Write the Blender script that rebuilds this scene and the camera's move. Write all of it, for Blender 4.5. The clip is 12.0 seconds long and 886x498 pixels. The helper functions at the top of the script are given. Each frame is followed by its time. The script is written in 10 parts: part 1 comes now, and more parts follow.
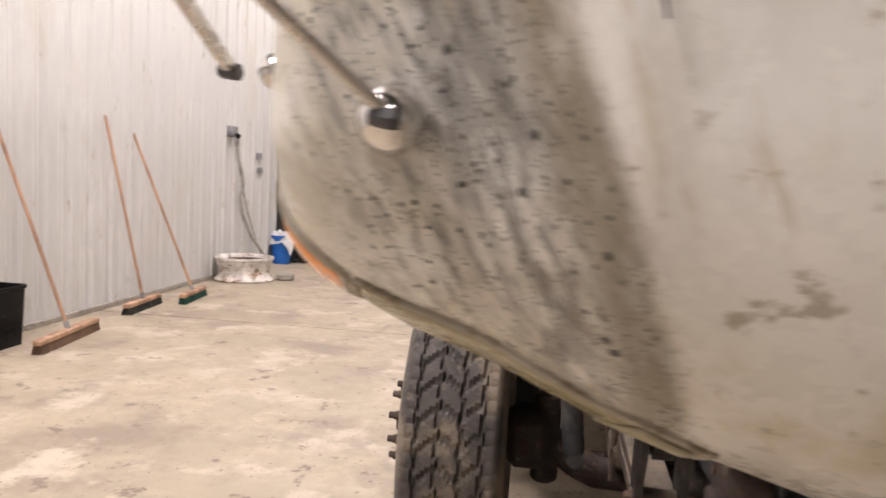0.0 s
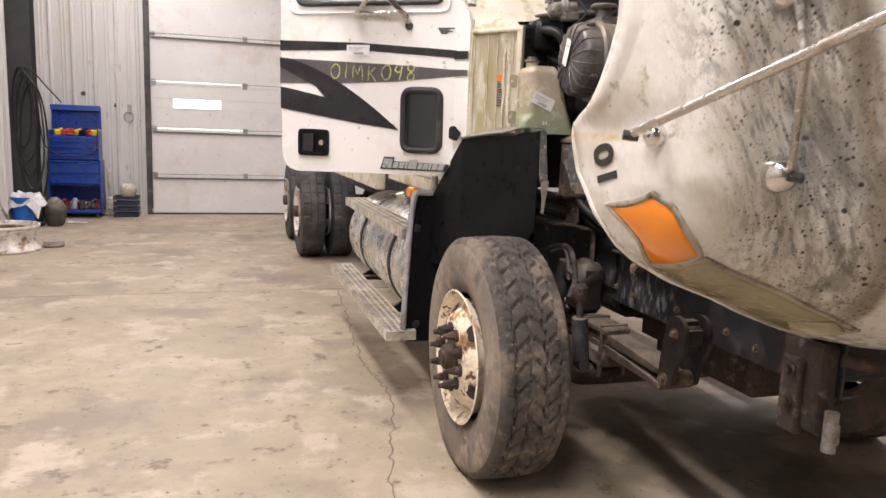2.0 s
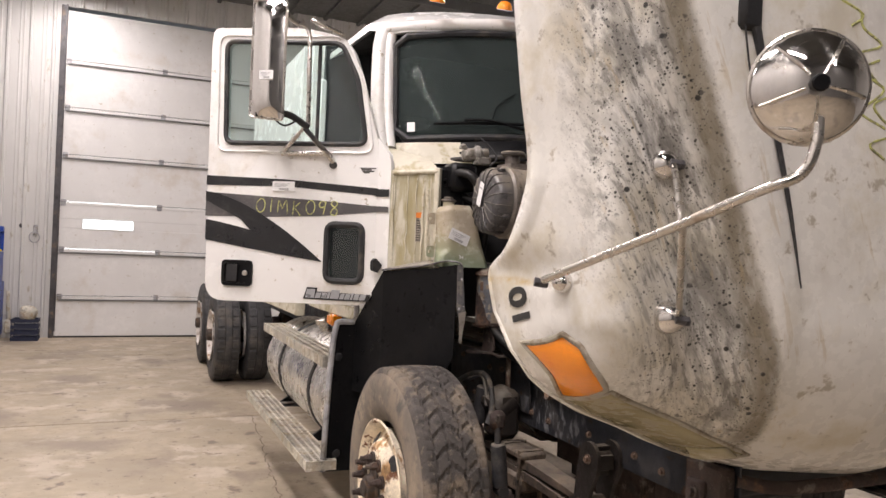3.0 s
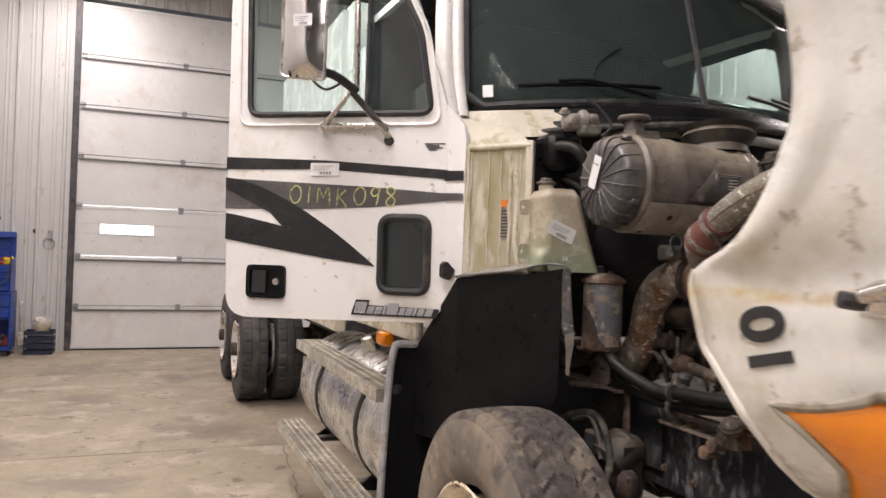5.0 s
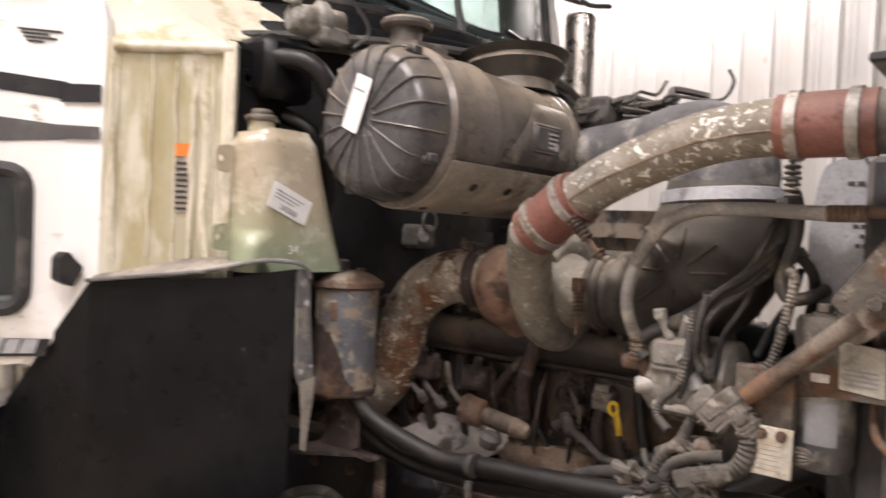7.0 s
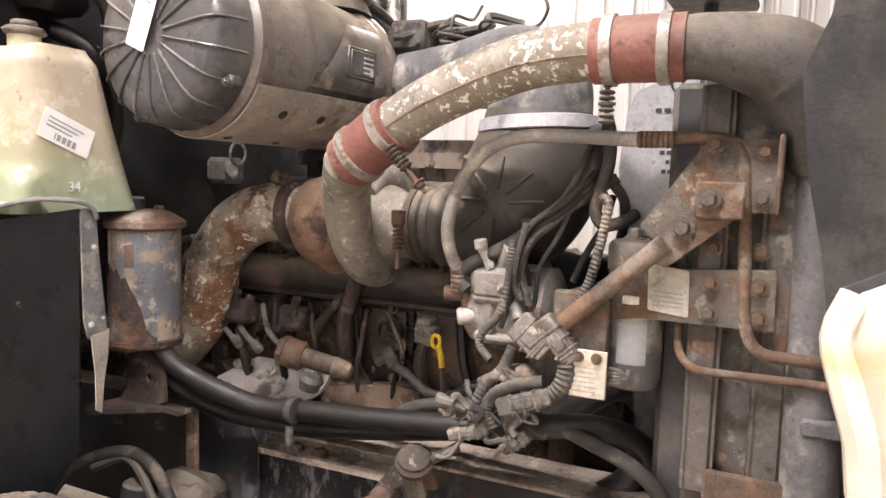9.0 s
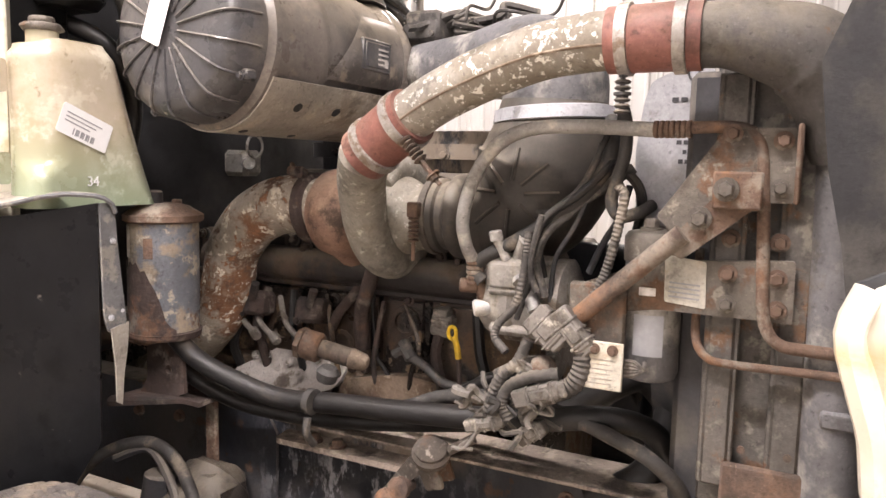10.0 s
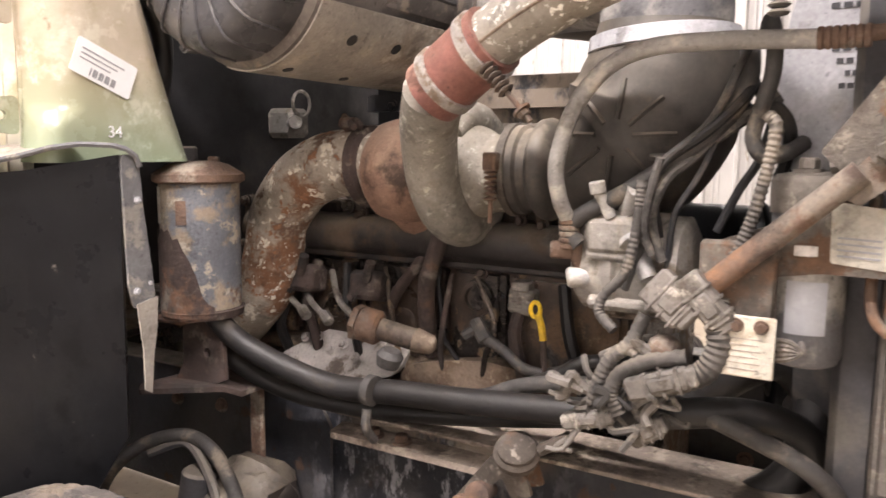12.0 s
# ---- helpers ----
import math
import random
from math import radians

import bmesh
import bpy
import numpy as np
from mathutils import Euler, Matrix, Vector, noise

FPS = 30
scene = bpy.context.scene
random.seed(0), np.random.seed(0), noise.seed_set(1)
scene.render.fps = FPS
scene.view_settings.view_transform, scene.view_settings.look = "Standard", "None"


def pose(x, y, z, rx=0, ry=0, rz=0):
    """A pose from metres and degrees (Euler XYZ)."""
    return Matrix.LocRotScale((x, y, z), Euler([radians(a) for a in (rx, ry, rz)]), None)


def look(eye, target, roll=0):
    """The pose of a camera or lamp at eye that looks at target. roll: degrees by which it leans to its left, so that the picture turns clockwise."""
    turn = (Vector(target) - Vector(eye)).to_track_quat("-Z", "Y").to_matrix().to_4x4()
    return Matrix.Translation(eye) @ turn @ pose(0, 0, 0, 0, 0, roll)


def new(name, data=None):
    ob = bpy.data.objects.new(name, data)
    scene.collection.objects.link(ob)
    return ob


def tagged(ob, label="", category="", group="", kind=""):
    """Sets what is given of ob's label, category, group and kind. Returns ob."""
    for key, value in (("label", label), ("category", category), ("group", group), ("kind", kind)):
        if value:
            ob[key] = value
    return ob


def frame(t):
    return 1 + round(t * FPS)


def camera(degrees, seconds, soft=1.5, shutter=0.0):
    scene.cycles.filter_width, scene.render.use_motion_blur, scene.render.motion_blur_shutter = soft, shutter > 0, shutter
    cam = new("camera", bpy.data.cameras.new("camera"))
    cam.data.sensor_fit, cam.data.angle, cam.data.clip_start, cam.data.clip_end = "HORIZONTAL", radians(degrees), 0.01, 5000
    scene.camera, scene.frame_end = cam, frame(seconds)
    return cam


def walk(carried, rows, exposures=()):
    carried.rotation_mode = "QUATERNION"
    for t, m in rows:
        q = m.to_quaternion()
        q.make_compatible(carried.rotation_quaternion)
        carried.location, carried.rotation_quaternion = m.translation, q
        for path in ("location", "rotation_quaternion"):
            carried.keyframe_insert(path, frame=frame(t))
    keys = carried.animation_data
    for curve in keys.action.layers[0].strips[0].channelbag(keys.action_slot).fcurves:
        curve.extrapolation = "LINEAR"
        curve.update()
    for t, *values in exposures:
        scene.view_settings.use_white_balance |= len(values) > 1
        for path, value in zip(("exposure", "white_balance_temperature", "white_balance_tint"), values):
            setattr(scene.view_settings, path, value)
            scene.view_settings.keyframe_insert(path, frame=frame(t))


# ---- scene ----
cam = camera(61.7, 12.0, soft=1.5, shutter=0.4)
PATH = [
    (0, (0.274, 0.711, 1.344), (0.013, 2.685, 1.161), 2.9),
    (0.5, (-0.24, 0.688, 1.358), (-0.164, 2.674, 1.134), 3.2),
    (1, (-0.623, 0.664, 1.357), (-0.203, 2.599, 1.075), 2.9),
    (1.5, (-0.909, 0.554, 1.384), (-0.307, 2.436, 1.074), 2.5),
    (2, (-1.093, 0.213, 1.478), (-0.509, 2.1, 1.166), 2.1),
    (2.5, (-1.181, 0.077, 1.552), (-0.482, 1.944, 1.396), 2.4),
    (2.7, (-1.19, 0.073, 1.557), (-0.39, 1.906, 1.541), 2.5),
    (4.3, (-1.07, 0.547, 1.495), (-0.295, 2.39, 1.535), 2.2),
    (4.5, (-1.074, 0.69, 1.515), (-0.308, 2.537, 1.542), 2.0),
    (5, (-1.06, 1.016, 1.526), (-0.322, 2.875, 1.547), 1.9),
    (5.5, (-0.967, 1.462, 1.538), (-0.233, 3.323, 1.548), 1.8),
    (6, (-0.887, 1.806, 1.548), (0.112, 3.539, 1.548), 2.2),
    (6.5, (-0.779, 2.001, 1.569), (0.503, 3.536, 1.563), 2.5),
    (7, (-0.675, 2.086, 1.583), (0.863, 3.363, 1.54), 2.6),
    (7.5, (-0.618, 2.135, 1.574), (1.131, 3.099, 1.472), 2.6),
    (7.7, (-0.589, 2.146, 1.549), (1.206, 3.019, 1.422), 1.5),
    (9.5, (-0.612, 2.12, 1.581), (1.172, 2.998, 1.363), 1.6),
    (10, (-0.603, 2.12, 1.579), (1.166, 3.026, 1.352), 1.3),
    (10.5, (-0.583, 2.123, 1.574), (1.171, 3.056, 1.341), 1.1),
    (11, (-0.521, 2.15, 1.55), (1.221, 3.102, 1.308), 0.9),
    (11.5, (-0.428, 2.204, 1.525), (1.299, 3.18, 1.271), 0.7),
    (12, (-0.428, 2.279, 1.507), (1.279, 3.288, 1.244), 0.4),
]
walk(cam, [(t, look(eye, target, roll)) for t, eye, target, roll in PATH],
     exposures=[(0, -0.27), (0.5, -0.40), (1.0, -0.42), (2.0, -0.46), (2.7, -0.60), (4.5, -0.76), (5.5, -0.74), (6.2, -0.62), (7.0, -0.20), (7.7, 0.22), (9.5, 0.56), (12, 0.70)])

# ---- world and light ----
world = bpy.data.worlds.new("world")
world.use_nodes = True
world.node_tree.nodes["Background"].inputs[0].default_value = (0.75, 0.85, 1.0, 1)
world.node_tree.nodes["Background"].inputs[1].default_value = 0.15
scene.world = world

CEIL = 5.6
# first lamp is added for the hood front, last two for the east wall
LAMPS = [(1.3, -3.4), (-2.0, -0.3), (-1.6, 3.3), (-2.0, 7.4), (-2.0, 11.2), (6.4, 5.0), (6.4, 8.8)]
WATTS = [95, 300, 300, 190, 175, 185, 280]
for (lx, ly), watts in zip(LAMPS, WATTS):
    d = bpy.data.lights.new("shop_light", "AREA")
    d.shape, d.size, d.size_y, d.energy, d.color = "RECTANGLE", 0.3, 2.3, watts, (1.0, 0.90, 0.89)
    o = new("shop_light", d)
    o.matrix_world = pose(lx, ly, CEIL - 0.33)

# ---- builders ----
from mathutils.bvhtree import BVHTree

V = Vector


def join(bm, other):
    me = bpy.data.meshes.new("tmp")
    other.to_mesh(me)
    other.free()
    bm.from_mesh(me)
    bpy.data.meshes.remove(me)
    return bm


def part(name, bm, material, parent=None, label="", smooth=38):
    """Link a bmesh as one mesh object under a thing or a part."""
    me = bpy.data.meshes.new(name)
    bmesh.ops.recalc_face_normals(bm, faces=bm.faces[:])
    bm.to_mesh(me)
    bm.free()
    me.materials.append(material)
    me.shade_smooth()
    me.set_sharp_from_angle(angle=radians(smooth))
    ob = new(name, me)
    under(ob, parent)
    if label:
        ob["label"] = label
    return ob


def under(ob, parent):
    if parent is not None:
        ob.parent = parent
        if parent.type == "EMPTY":
            ob.matrix_parent_inverse = Matrix.Translation(parent.location).inverted()
    return ob


def thing(name, at, label, category, group="", kind=""):
    ob = new(name)
    ob.location = at
    ob.empty_display_size = 0.1
    return tagged(ob, label, category, group, kind)


def box(bm, lo, hi, bev=0.0, turn=None, seg=1):
    t = bmesh.new()
    lo, hi = V(lo), V(hi)
    bmesh.ops.create_cube(t, size=1, matrix=Matrix.Translation((lo + hi) / 2) @ Matrix.Diagonal((*(hi - lo), 1)))
    if bev:
        bmesh.ops.bevel(t, geom=t.edges[:], offset=bev, segments=seg, affect="EDGES")
    if turn is not None:
        t.transform(turn)
    return join(bm, t)


def about(p, rx=0, ry=0, rz=0):
    """A turn about the point p, in degrees."""
    return pose(*p, rx, ry, rz) @ Matrix.Translation(-V(p))


def frame_of(d):
    d = V(d).normalized()
    a = V((0, 0, 1)) if abs(d.z) < 0.9 else V((1, 0, 0))
    r = d.cross(a).normalized()
    return r, d.cross(r).normalized(), d


def lathe(bm, at, axis, prof, seg=28, caps=True, arc=360.0, start=0.0):
    """Turn a profile of (distance along the axis, radius) about the axis."""
    r, s, d = frame_of(axis)
    at = V(at)
    full = arc >= 359.9
    n = seg if full else seg + 1
    rings = []
    for h, rad in prof:
        ring = []
        for i in range(n):
            a = radians(start + arc * i / seg)
            ring.append(bm.verts.new(at + d * h + (r * math.cos(a) + s * math.sin(a)) * max(rad, 1e-4)))
        rings.append(ring)
    for a, b in zip(rings, rings[1:]):
        for i in range(seg):
            j = (i + 1) % n
            bm.faces.new((a[i], a[j], b[j], b[i]))
    if caps and full:
        bm.faces.new(rings[0])
        bm.faces.new(rings[-1][::-1])
    return bm


def cyl(bm, a, b, r, r2=None, seg=14, bev=0.0):
    a, b = V(a), V(b)
    L = (b - a).length
    r2 = r if r2 is None else r2
    prof = [(0, r - bev), (bev, r), (L - bev, r2), (L, r2 - bev)] if bev else [(0, r), (L, r2)]
    return lathe(bm, a, b - a, prof, seg)


def spline(pts, per=8):
    pts = [V(p) for p in pts]
    P = [pts[0] * 2 - pts[1], *pts, pts[-1] * 2 - pts[-2]]
    out = []
    for i in range(1, len(P) - 2):
        p0, p1, p2, p3 = P[i - 1:i + 3]
        for k in range(per):
            t = k / per
            out.append(0.5 * (2 * p1 + (p2 - p0) * t + (2 * p0 - 5 * p1 + 4 * p2 - p3) * t * t + (3 * p1 - p0 - 3 * p2 + p3) * t ** 3))
    out.append(pts[-1])
    return out


def tube(bm, pts, r, seg=12, per=8, smooth=True, ribs=0.0, rib_len=0.01, radii=None):
    """Sweep a round section along a smoothed line; ribs make a corrugated loom; radii vary it along the way."""
    line = spline(pts, per) if smooth else [V(p) for p in pts]
    if ribs:
        fine, acc = [], 0.0
        for a, b in zip(line, line[1:]):
            n = max(1, int((b - a).length / (rib_len / 2)))
            fine += [a.lerp(b, k / n) for k in range(n)]
        line = fine + [line[-1]]
    rings, up = [], None
    for i, p in enumerate(line):
        d = (line[min(i + 1, len(line) - 1)] - line[max(i - 1, 0)]).normalized()
        if up is None:
            up = frame_of(d)[0]
        up = (up - d * up.dot(d)).normalized()
        side = d.cross(up)
        f = i / (len(line) - 1)
        rad = r if radii is None else radii[min(int(f * (len(radii) - 1)), len(radii) - 2)] * (1 - (f * (len(radii) - 1)) % 1) + radii[min(int(f * (len(radii) - 1)) + 1, len(radii) - 1)] * ((f * (len(radii) - 1)) % 1) if f < 1 else radii[-1]
        if ribs and i % 2:
            rad -= ribs
        rings.append([bm.verts.new(p + (up * math.cos(6.28318 * k / seg) + side * math.sin(6.28318 * k / seg)) * rad) for k in range(seg)])
    for a, b in zip(rings, rings[1:]):
        for k in range(seg):
            bm.faces.new((a[k], a[(k + 1) % seg], b[(k + 1) % seg], b[k]))
    bm.faces.new(rings[0])
    bm.faces.new(rings[-1][::-1])
    return bm


def rounded(pts, r, n=4):
    """Round the corners of a flat outline."""
    out, m = [], len(pts)
    for i in range(m):
        a, b, c = V(pts[i - 1]), V(pts[i]), V(pts[(i + 1) % m])
        k = min(r, (a - b).length * 0.45, (c - b).length * 0.45)
        p, q = b + (a - b).normalized() * k, b + (c - b).normalized() * k
        for j in range(n + 1):
            t = j / n
            out.append(p * (1 - t) ** 2 + b * 2 * t * (1 - t) + q * t * t)
    return [tuple(p) for p in out]


def plate(bm, loops, place, thick):
    """A flat plate with holes: loops of (a, b), placed by place(a, b, depth)."""
    t = bmesh.new()
    for loop in loops:
        vs = [t.verts.new(place(a, b, 0)) for a, b in loop]
        for i in range(len(vs)):
            t.edges.new((vs[i - 1], vs[i]))
    bmesh.ops.triangle_fill(t, use_beauty=True, use_dissolve=False, edges=t.edges[:])
    shift = V(place(0, 0, thick)) - V(place(0, 0, 0))
    g = bmesh.ops.extrude_face_region(t, geom=t.faces[:])
    for v in g["geom"]:
        if isinstance(v, bmesh.types.BMVert):
            v.co += shift
    return join(bm, t)


def grid(bm, fn, nu, nv):
    vs = [[bm.verts.new(fn(i / nu, j / nv)) for j in range(nv + 1)] for i in range(nu + 1)]
    for i in range(nu):
        for j in range(nv):
            bm.faces.new((vs[i][j], vs[i + 1][j], vs[i + 1][j + 1], vs[i][j + 1]))
    return bm


def hexbolt(bm, at, axis, r, h, washer=True):
    """A flanged hexagon bolt head that stands on a face."""
    at, d = V(at), V(axis).normalized()
    if washer:
        cyl(bm, at, at + d * h * 0.3, r * 1.45, seg=14)
    cyl(bm, at + d * h * 0.25, at + d * h, r, r * 0.97, seg=6, bev=h * 0.12)
    return bm


def curve(tab, v):
    """A smooth curve through the (position, value) pairs of a table."""
    if v <= tab[0][0]:
        return tab[0][1]
    if v >= tab[-1][0]:
        return tab[-1][1]
    for i in range(len(tab) - 1):
        if v <= tab[i + 1][0]:
            break
    (xa, ya), (xb, yb) = tab[i], tab[i + 1]
    pa = tab[i - 1] if i else tab[i]
    pb = tab[i + 2] if i + 2 < len(tab) else tab[i + 1]
    h = xb - xa
    ma = (yb - pa[1]) / (xb - pa[0]) * h
    mb = (pb[1] - ya) / (pb[0] - xa) * h
    t = (v - xa) / h
    return (2 * t ** 3 - 3 * t * t + 1) * ya + (t ** 3 - 2 * t * t + t) * ma + (3 * t * t - 2 * t ** 3) * yb + (t ** 3 - t * t) * mb


def sstep(a, b, v):
    t = min(1.0, max(0.0, (v - a) / (b - a)))
    return t * t * (3 - 2 * t)


def words(name, text, size, m, material, parent, label="", depth=0.0008, shear=0.0, bold=0.0):
    c = bpy.data.curves.new(name, "FONT")
    c.body, c.size, c.extrude, c.shear, c.offset = text, size, depth, shear, bold
    o = bpy.data.objects.new(name, c)
    me = bpy.data.meshes.new_from_object(o)
    bpy.data.objects.remove(o)
    me.transform(m)
    me.materials.clear()
    me.materials.append(material)
    ob = under(new(name, me), parent)
    if label:
        ob["label"] = label
    return ob


def axes(o, x, y):
    """The matrix that puts the plane's x and y along two directions at o."""
    x, y = V(x).normalized(), V(y).normalized()
    z = x.cross(y)
    return Matrix(((x.x, y.x, z.x, o[0]), (x.y, y.y, z.y, o[1]), (x.z, y.z, z.z, o[2]), (0, 0, 0, 1)))


BOLT = {}


def bolt(parent, at, axis, r, h, mt, label=""):
    """One hexagon bolt, an object of its own; alike bolts share a mesh."""
    key = (r, h, mt)
    if key not in BOLT:
        bm = bmesh.new()
        hexbolt(bm, (0, 0, 0), (0, 0, 1), r, h)
        me = bpy.data.meshes.new("bolt")
        bm.to_mesh(me)
        bm.free()
        me.materials.append(M[mt])
        BOLT[key] = me
    ob = new("bolt", BOLT[key])
    u, v, w = frame_of(V(axis).normalized())
    ob.matrix_basis = Matrix.Translation(V(at)) @ V(axis).to_track_quat("Z", "Y").to_matrix().to_4x4()
    under(ob, parent)
    if label:
        ob["label"] = label
    return ob


# ---- materials ----
CLEAN = ("dark_paint", "paper", "primer", "cream_paint", "chrome", "satin", "vinyl", "ink", "wall", "panel", "hood", "truck_paint", "sticker", "lens", "blue", "concrete", "ceiling", "silver", "coolant")


DUSTCOL = (0.33, 0.28, 0.215)


def mat(name, col, rough=0.6, metal=0.0, spots=(), bump=(60, 0.15), vary=0.12, vscale=6.0, clear=0.0, stretch=(1, 1, 1), spec=0.5, dust=0.0):
    """A surface: a base colour that varies softly, layers of stains or rust, fine relief.
    spots: (colour, scale, from, to, roughness or None, metal or None)."""
    m = bpy.data.materials.new(name)
    m.use_nodes = True
    nt = m.node_tree
    n, l = nt.nodes, nt.links
    bs = n["Principled BSDF"]
    co = n.new("ShaderNodeTexCoord")
    mp = n.new("ShaderNodeMapping")
    mp.inputs["Scale"].default_value = stretch
    l.new(co.outputs["Object"], mp.inputs["Vector"])

    def noise_at(scale, detail=6.0, rough_=0.6):
        t = n.new("ShaderNodeTexNoise")
        t.inputs["Scale"].default_value, t.inputs["Detail"].default_value, t.inputs["Roughness"].default_value = scale, detail, rough_
        l.new(mp.outputs[0], t.inputs["Vector"])
        return t.outputs["Fac"]

    def ramp(src, a, b, lo=0.0, hi=1.0):
        r = n.new("ShaderNodeMapRange")
        r.inputs["From Min"].default_value, r.inputs["From Max"].default_value = a, b
        r.inputs["To Min"].default_value, r.inputs["To Max"].default_value = lo, hi
        r.interpolation_type = "SMOOTHSTEP"
        l.new(src, r.inputs["Value"])
        return r.outputs[0]

    def mix(fac, a, b, blend="MIX"):
        x = n.new("ShaderNodeMix")
        x.data_type, x.blend_type = "RGBA", blend
        if hasattr(fac, "links"):
            l.new(fac, x.inputs[0])
        else:
            x.inputs[0].default_value = fac
        for s, v in ((6, a), (7, b)):
            if hasattr(v, "links"):
                l.new(v, x.inputs[s])
            else:
                x.inputs[s].default_value = (*v, 1)
        return x.outputs[2]

    if not any(w in name for w in CLEAN):
        col = (col[0] * 0.985, col[1], col[2] * 1.06)
    lo = tuple(c * (1 - vary) for c in col)
    hi = tuple(min(1, c * (1 + vary)) for c in col)
    out = mix(ramp(noise_at(vscale), 0.38, 0.62), lo, hi)
    out = mix(ramp(noise_at(vscale * 9, 3), 0.36, 0.64, 0, 0.7), out, tuple(c * (1 - vary) for c in col))
    dirty = not any(w in name for w in CLEAN)
    rsock = ramp(noise_at(vscale * 3), 0.3, 0.7, max(0.03, rough - 0.1), min(1, rough + 0.1))
    msock = None
    for c2, sc, a, b, r2, m2 in spots:
        f = ramp(noise_at(sc, 8, 0.65), 0.5 + (a - 0.5) * 0.62, 0.5 + (b - 0.5) * 0.62)
        out = mix(f, out, c2)
        if r2 is not None:
            x = n.new("ShaderNodeMix")
            l.new(f, x.inputs[0])
            l.new(rsock, x.inputs[2])
            x.inputs[3].default_value = r2
            rsock = x.outputs[0]
        if m2 is not None:
            x = n.new("ShaderNodeMix")
            l.new(f, x.inputs[0])
            if msock is None:
                x.inputs[2].default_value = metal
            else:
                l.new(msock, x.inputs[2])
            x.inputs[3].default_value = m2
            msock = x.outputs[0]
    if dirty:
        # fine grit and larger grime over everything
        out = mix(1.0, out, ramp(noise_at(150, 4, 0.75), 0.36, 0.64, 0.91, 1.08), "MULTIPLY")
        if max(col) > 0.05:
            out = mix(ramp(noise_at(130, 6, 0.7), 0.60, 0.64, 0, 0.30), out, tuple(min(0.6, c * 1.7 + 0.035) for c in col))
            out = mix(ramp(noise_at(75, 7, 0.7), 0.39, 0.35, 0, 0.55), out, tuple(c * 0.35 for c in col))
        out = mix(1.0, out, ramp(noise_at(14, 9, 0.68), 0.53, 0.66, 1.10, 0.62), "MULTIPLY")
        out = mix(1.0, out, ramp(noise_at(5, 5, 0.6), 0.40, 0.60, 0.85, 1.18), "MULTIPLY")
    if dust:
        # settled dust on what faces upwards
        ge = n.new("ShaderNodeNewGeometry")
        sp = n.new("ShaderNodeSeparateXYZ")
        l.new(ge.outputs["Normal"], sp.inputs[0])
        up_f = ramp(sp.outputs[2], -0.1, 0.95, 0, dust)
        tw = n.new("ShaderNodeMath")
        tw.operation = "MULTIPLY"
        l.new(up_f, tw.inputs[0])
        l.new(ramp(noise_at(16, 7, 0.65), 0.36, 0.56, 0.35, 1.0), tw.inputs[1])
        out = mix(tw.outputs[0], out, DUSTCOL)
    l.new(out, bs.inputs["Base Color"])
    l.new(rsock, bs.inputs["Roughness"])
    if msock is None:
        bs.inputs["Metallic"].default_value = metal
    else:
        l.new(msock, bs.inputs["Metallic"])
    bs.inputs["Specular IOR Level"].default_value = spec
    if clear:
        bs.inputs["Coat Weight"].default_value = clear
        bs.inputs["Coat Roughness"].default_value = 0.12
    if bump:
        bn = n.new("ShaderNodeBump")
        bn.inputs["Strength"].default_value, bn.inputs["Distance"].default_value = min(1, bump[1] * (2.6 if dirty else 1)), 0.004
        l.new(noise_at(bump[0], 8, 0.7), bn.inputs["Height"])
        l.new(bn.outputs[0], bs.inputs["Normal"])
    return m


RUST, RUST2, DUST = (0.175, 0.098, 0.064), (0.092, 0.056, 0.042), (0.34, 0.28, 0.21)
M = {}
M["concrete"] = mat("concrete", (0.40, 0.335, 0.247), 0.55, 0, [((0.27, 0.22, 0.17), 0.9, 0.48, 0.72, 0.5, None), ((0.50, 0.43, 0.345), 2.3, 0.52, 0.75, None, None),
                     ((0.20, 0.16, 0.125), 5.0, 0.64, 0.76, None, None), ((0.16, 0.13, 0.10), 26.0, 0.69, 0.76, None, None)], (90, 0.12), 0.1, 1.3)
M["crack"] = mat("crack_concrete", (0.19, 0.15, 0.115), 0.9, 0, bump=(120, 0.3))
M["wall"] = mat("painted_steel_wall", (0.60, 0.59, 0.575), 0.42, 0, [((0.55, 0.52, 0.47), 1.6, 0.55, 0.85, None, None), ((0.42, 0.38, 0.32), 9.0, 0.68, 0.82, None, None)], (35, 0.05), 0.05, 1.2, stretch=(1, 1, 0.35))
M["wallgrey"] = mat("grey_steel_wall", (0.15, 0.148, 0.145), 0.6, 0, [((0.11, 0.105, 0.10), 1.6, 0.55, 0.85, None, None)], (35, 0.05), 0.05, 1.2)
M["lightgrey"] = mat("light_grey_shroud", (0.40, 0.395, 0.39), 0.55, 0, [((0.30, 0.28, 0.25), 7, 0.5, 0.75, 0.8, None)], (40, 0.1))
M["panel"] = mat("white_door_panel", (0.73, 0.72, 0.71), 0.4, 0, [((0.62, 0.58, 0.53), 1.4, 0.55, 0.85, None, None), ((0.5, 0.46, 0.4), 14, 0.68, 0.8, None, None)], (160, 0.08), 0.04, 1.5)
M["darksteel"] = mat("dark_steel", (0.075, 0.07, 0.07), 0.5, 0.3, [((0.16, 0.12, 0.09), 6, 0.55, 0.8, 0.8, 0)], (40, 0.1))
M["column"] = mat("dark_paint", (0.040, 0.040, 0.042), 0.5, 0.1, [((0.06, 0.055, 0.05), 2, 0.55, 0.8, None, None)], (20, 0.05))
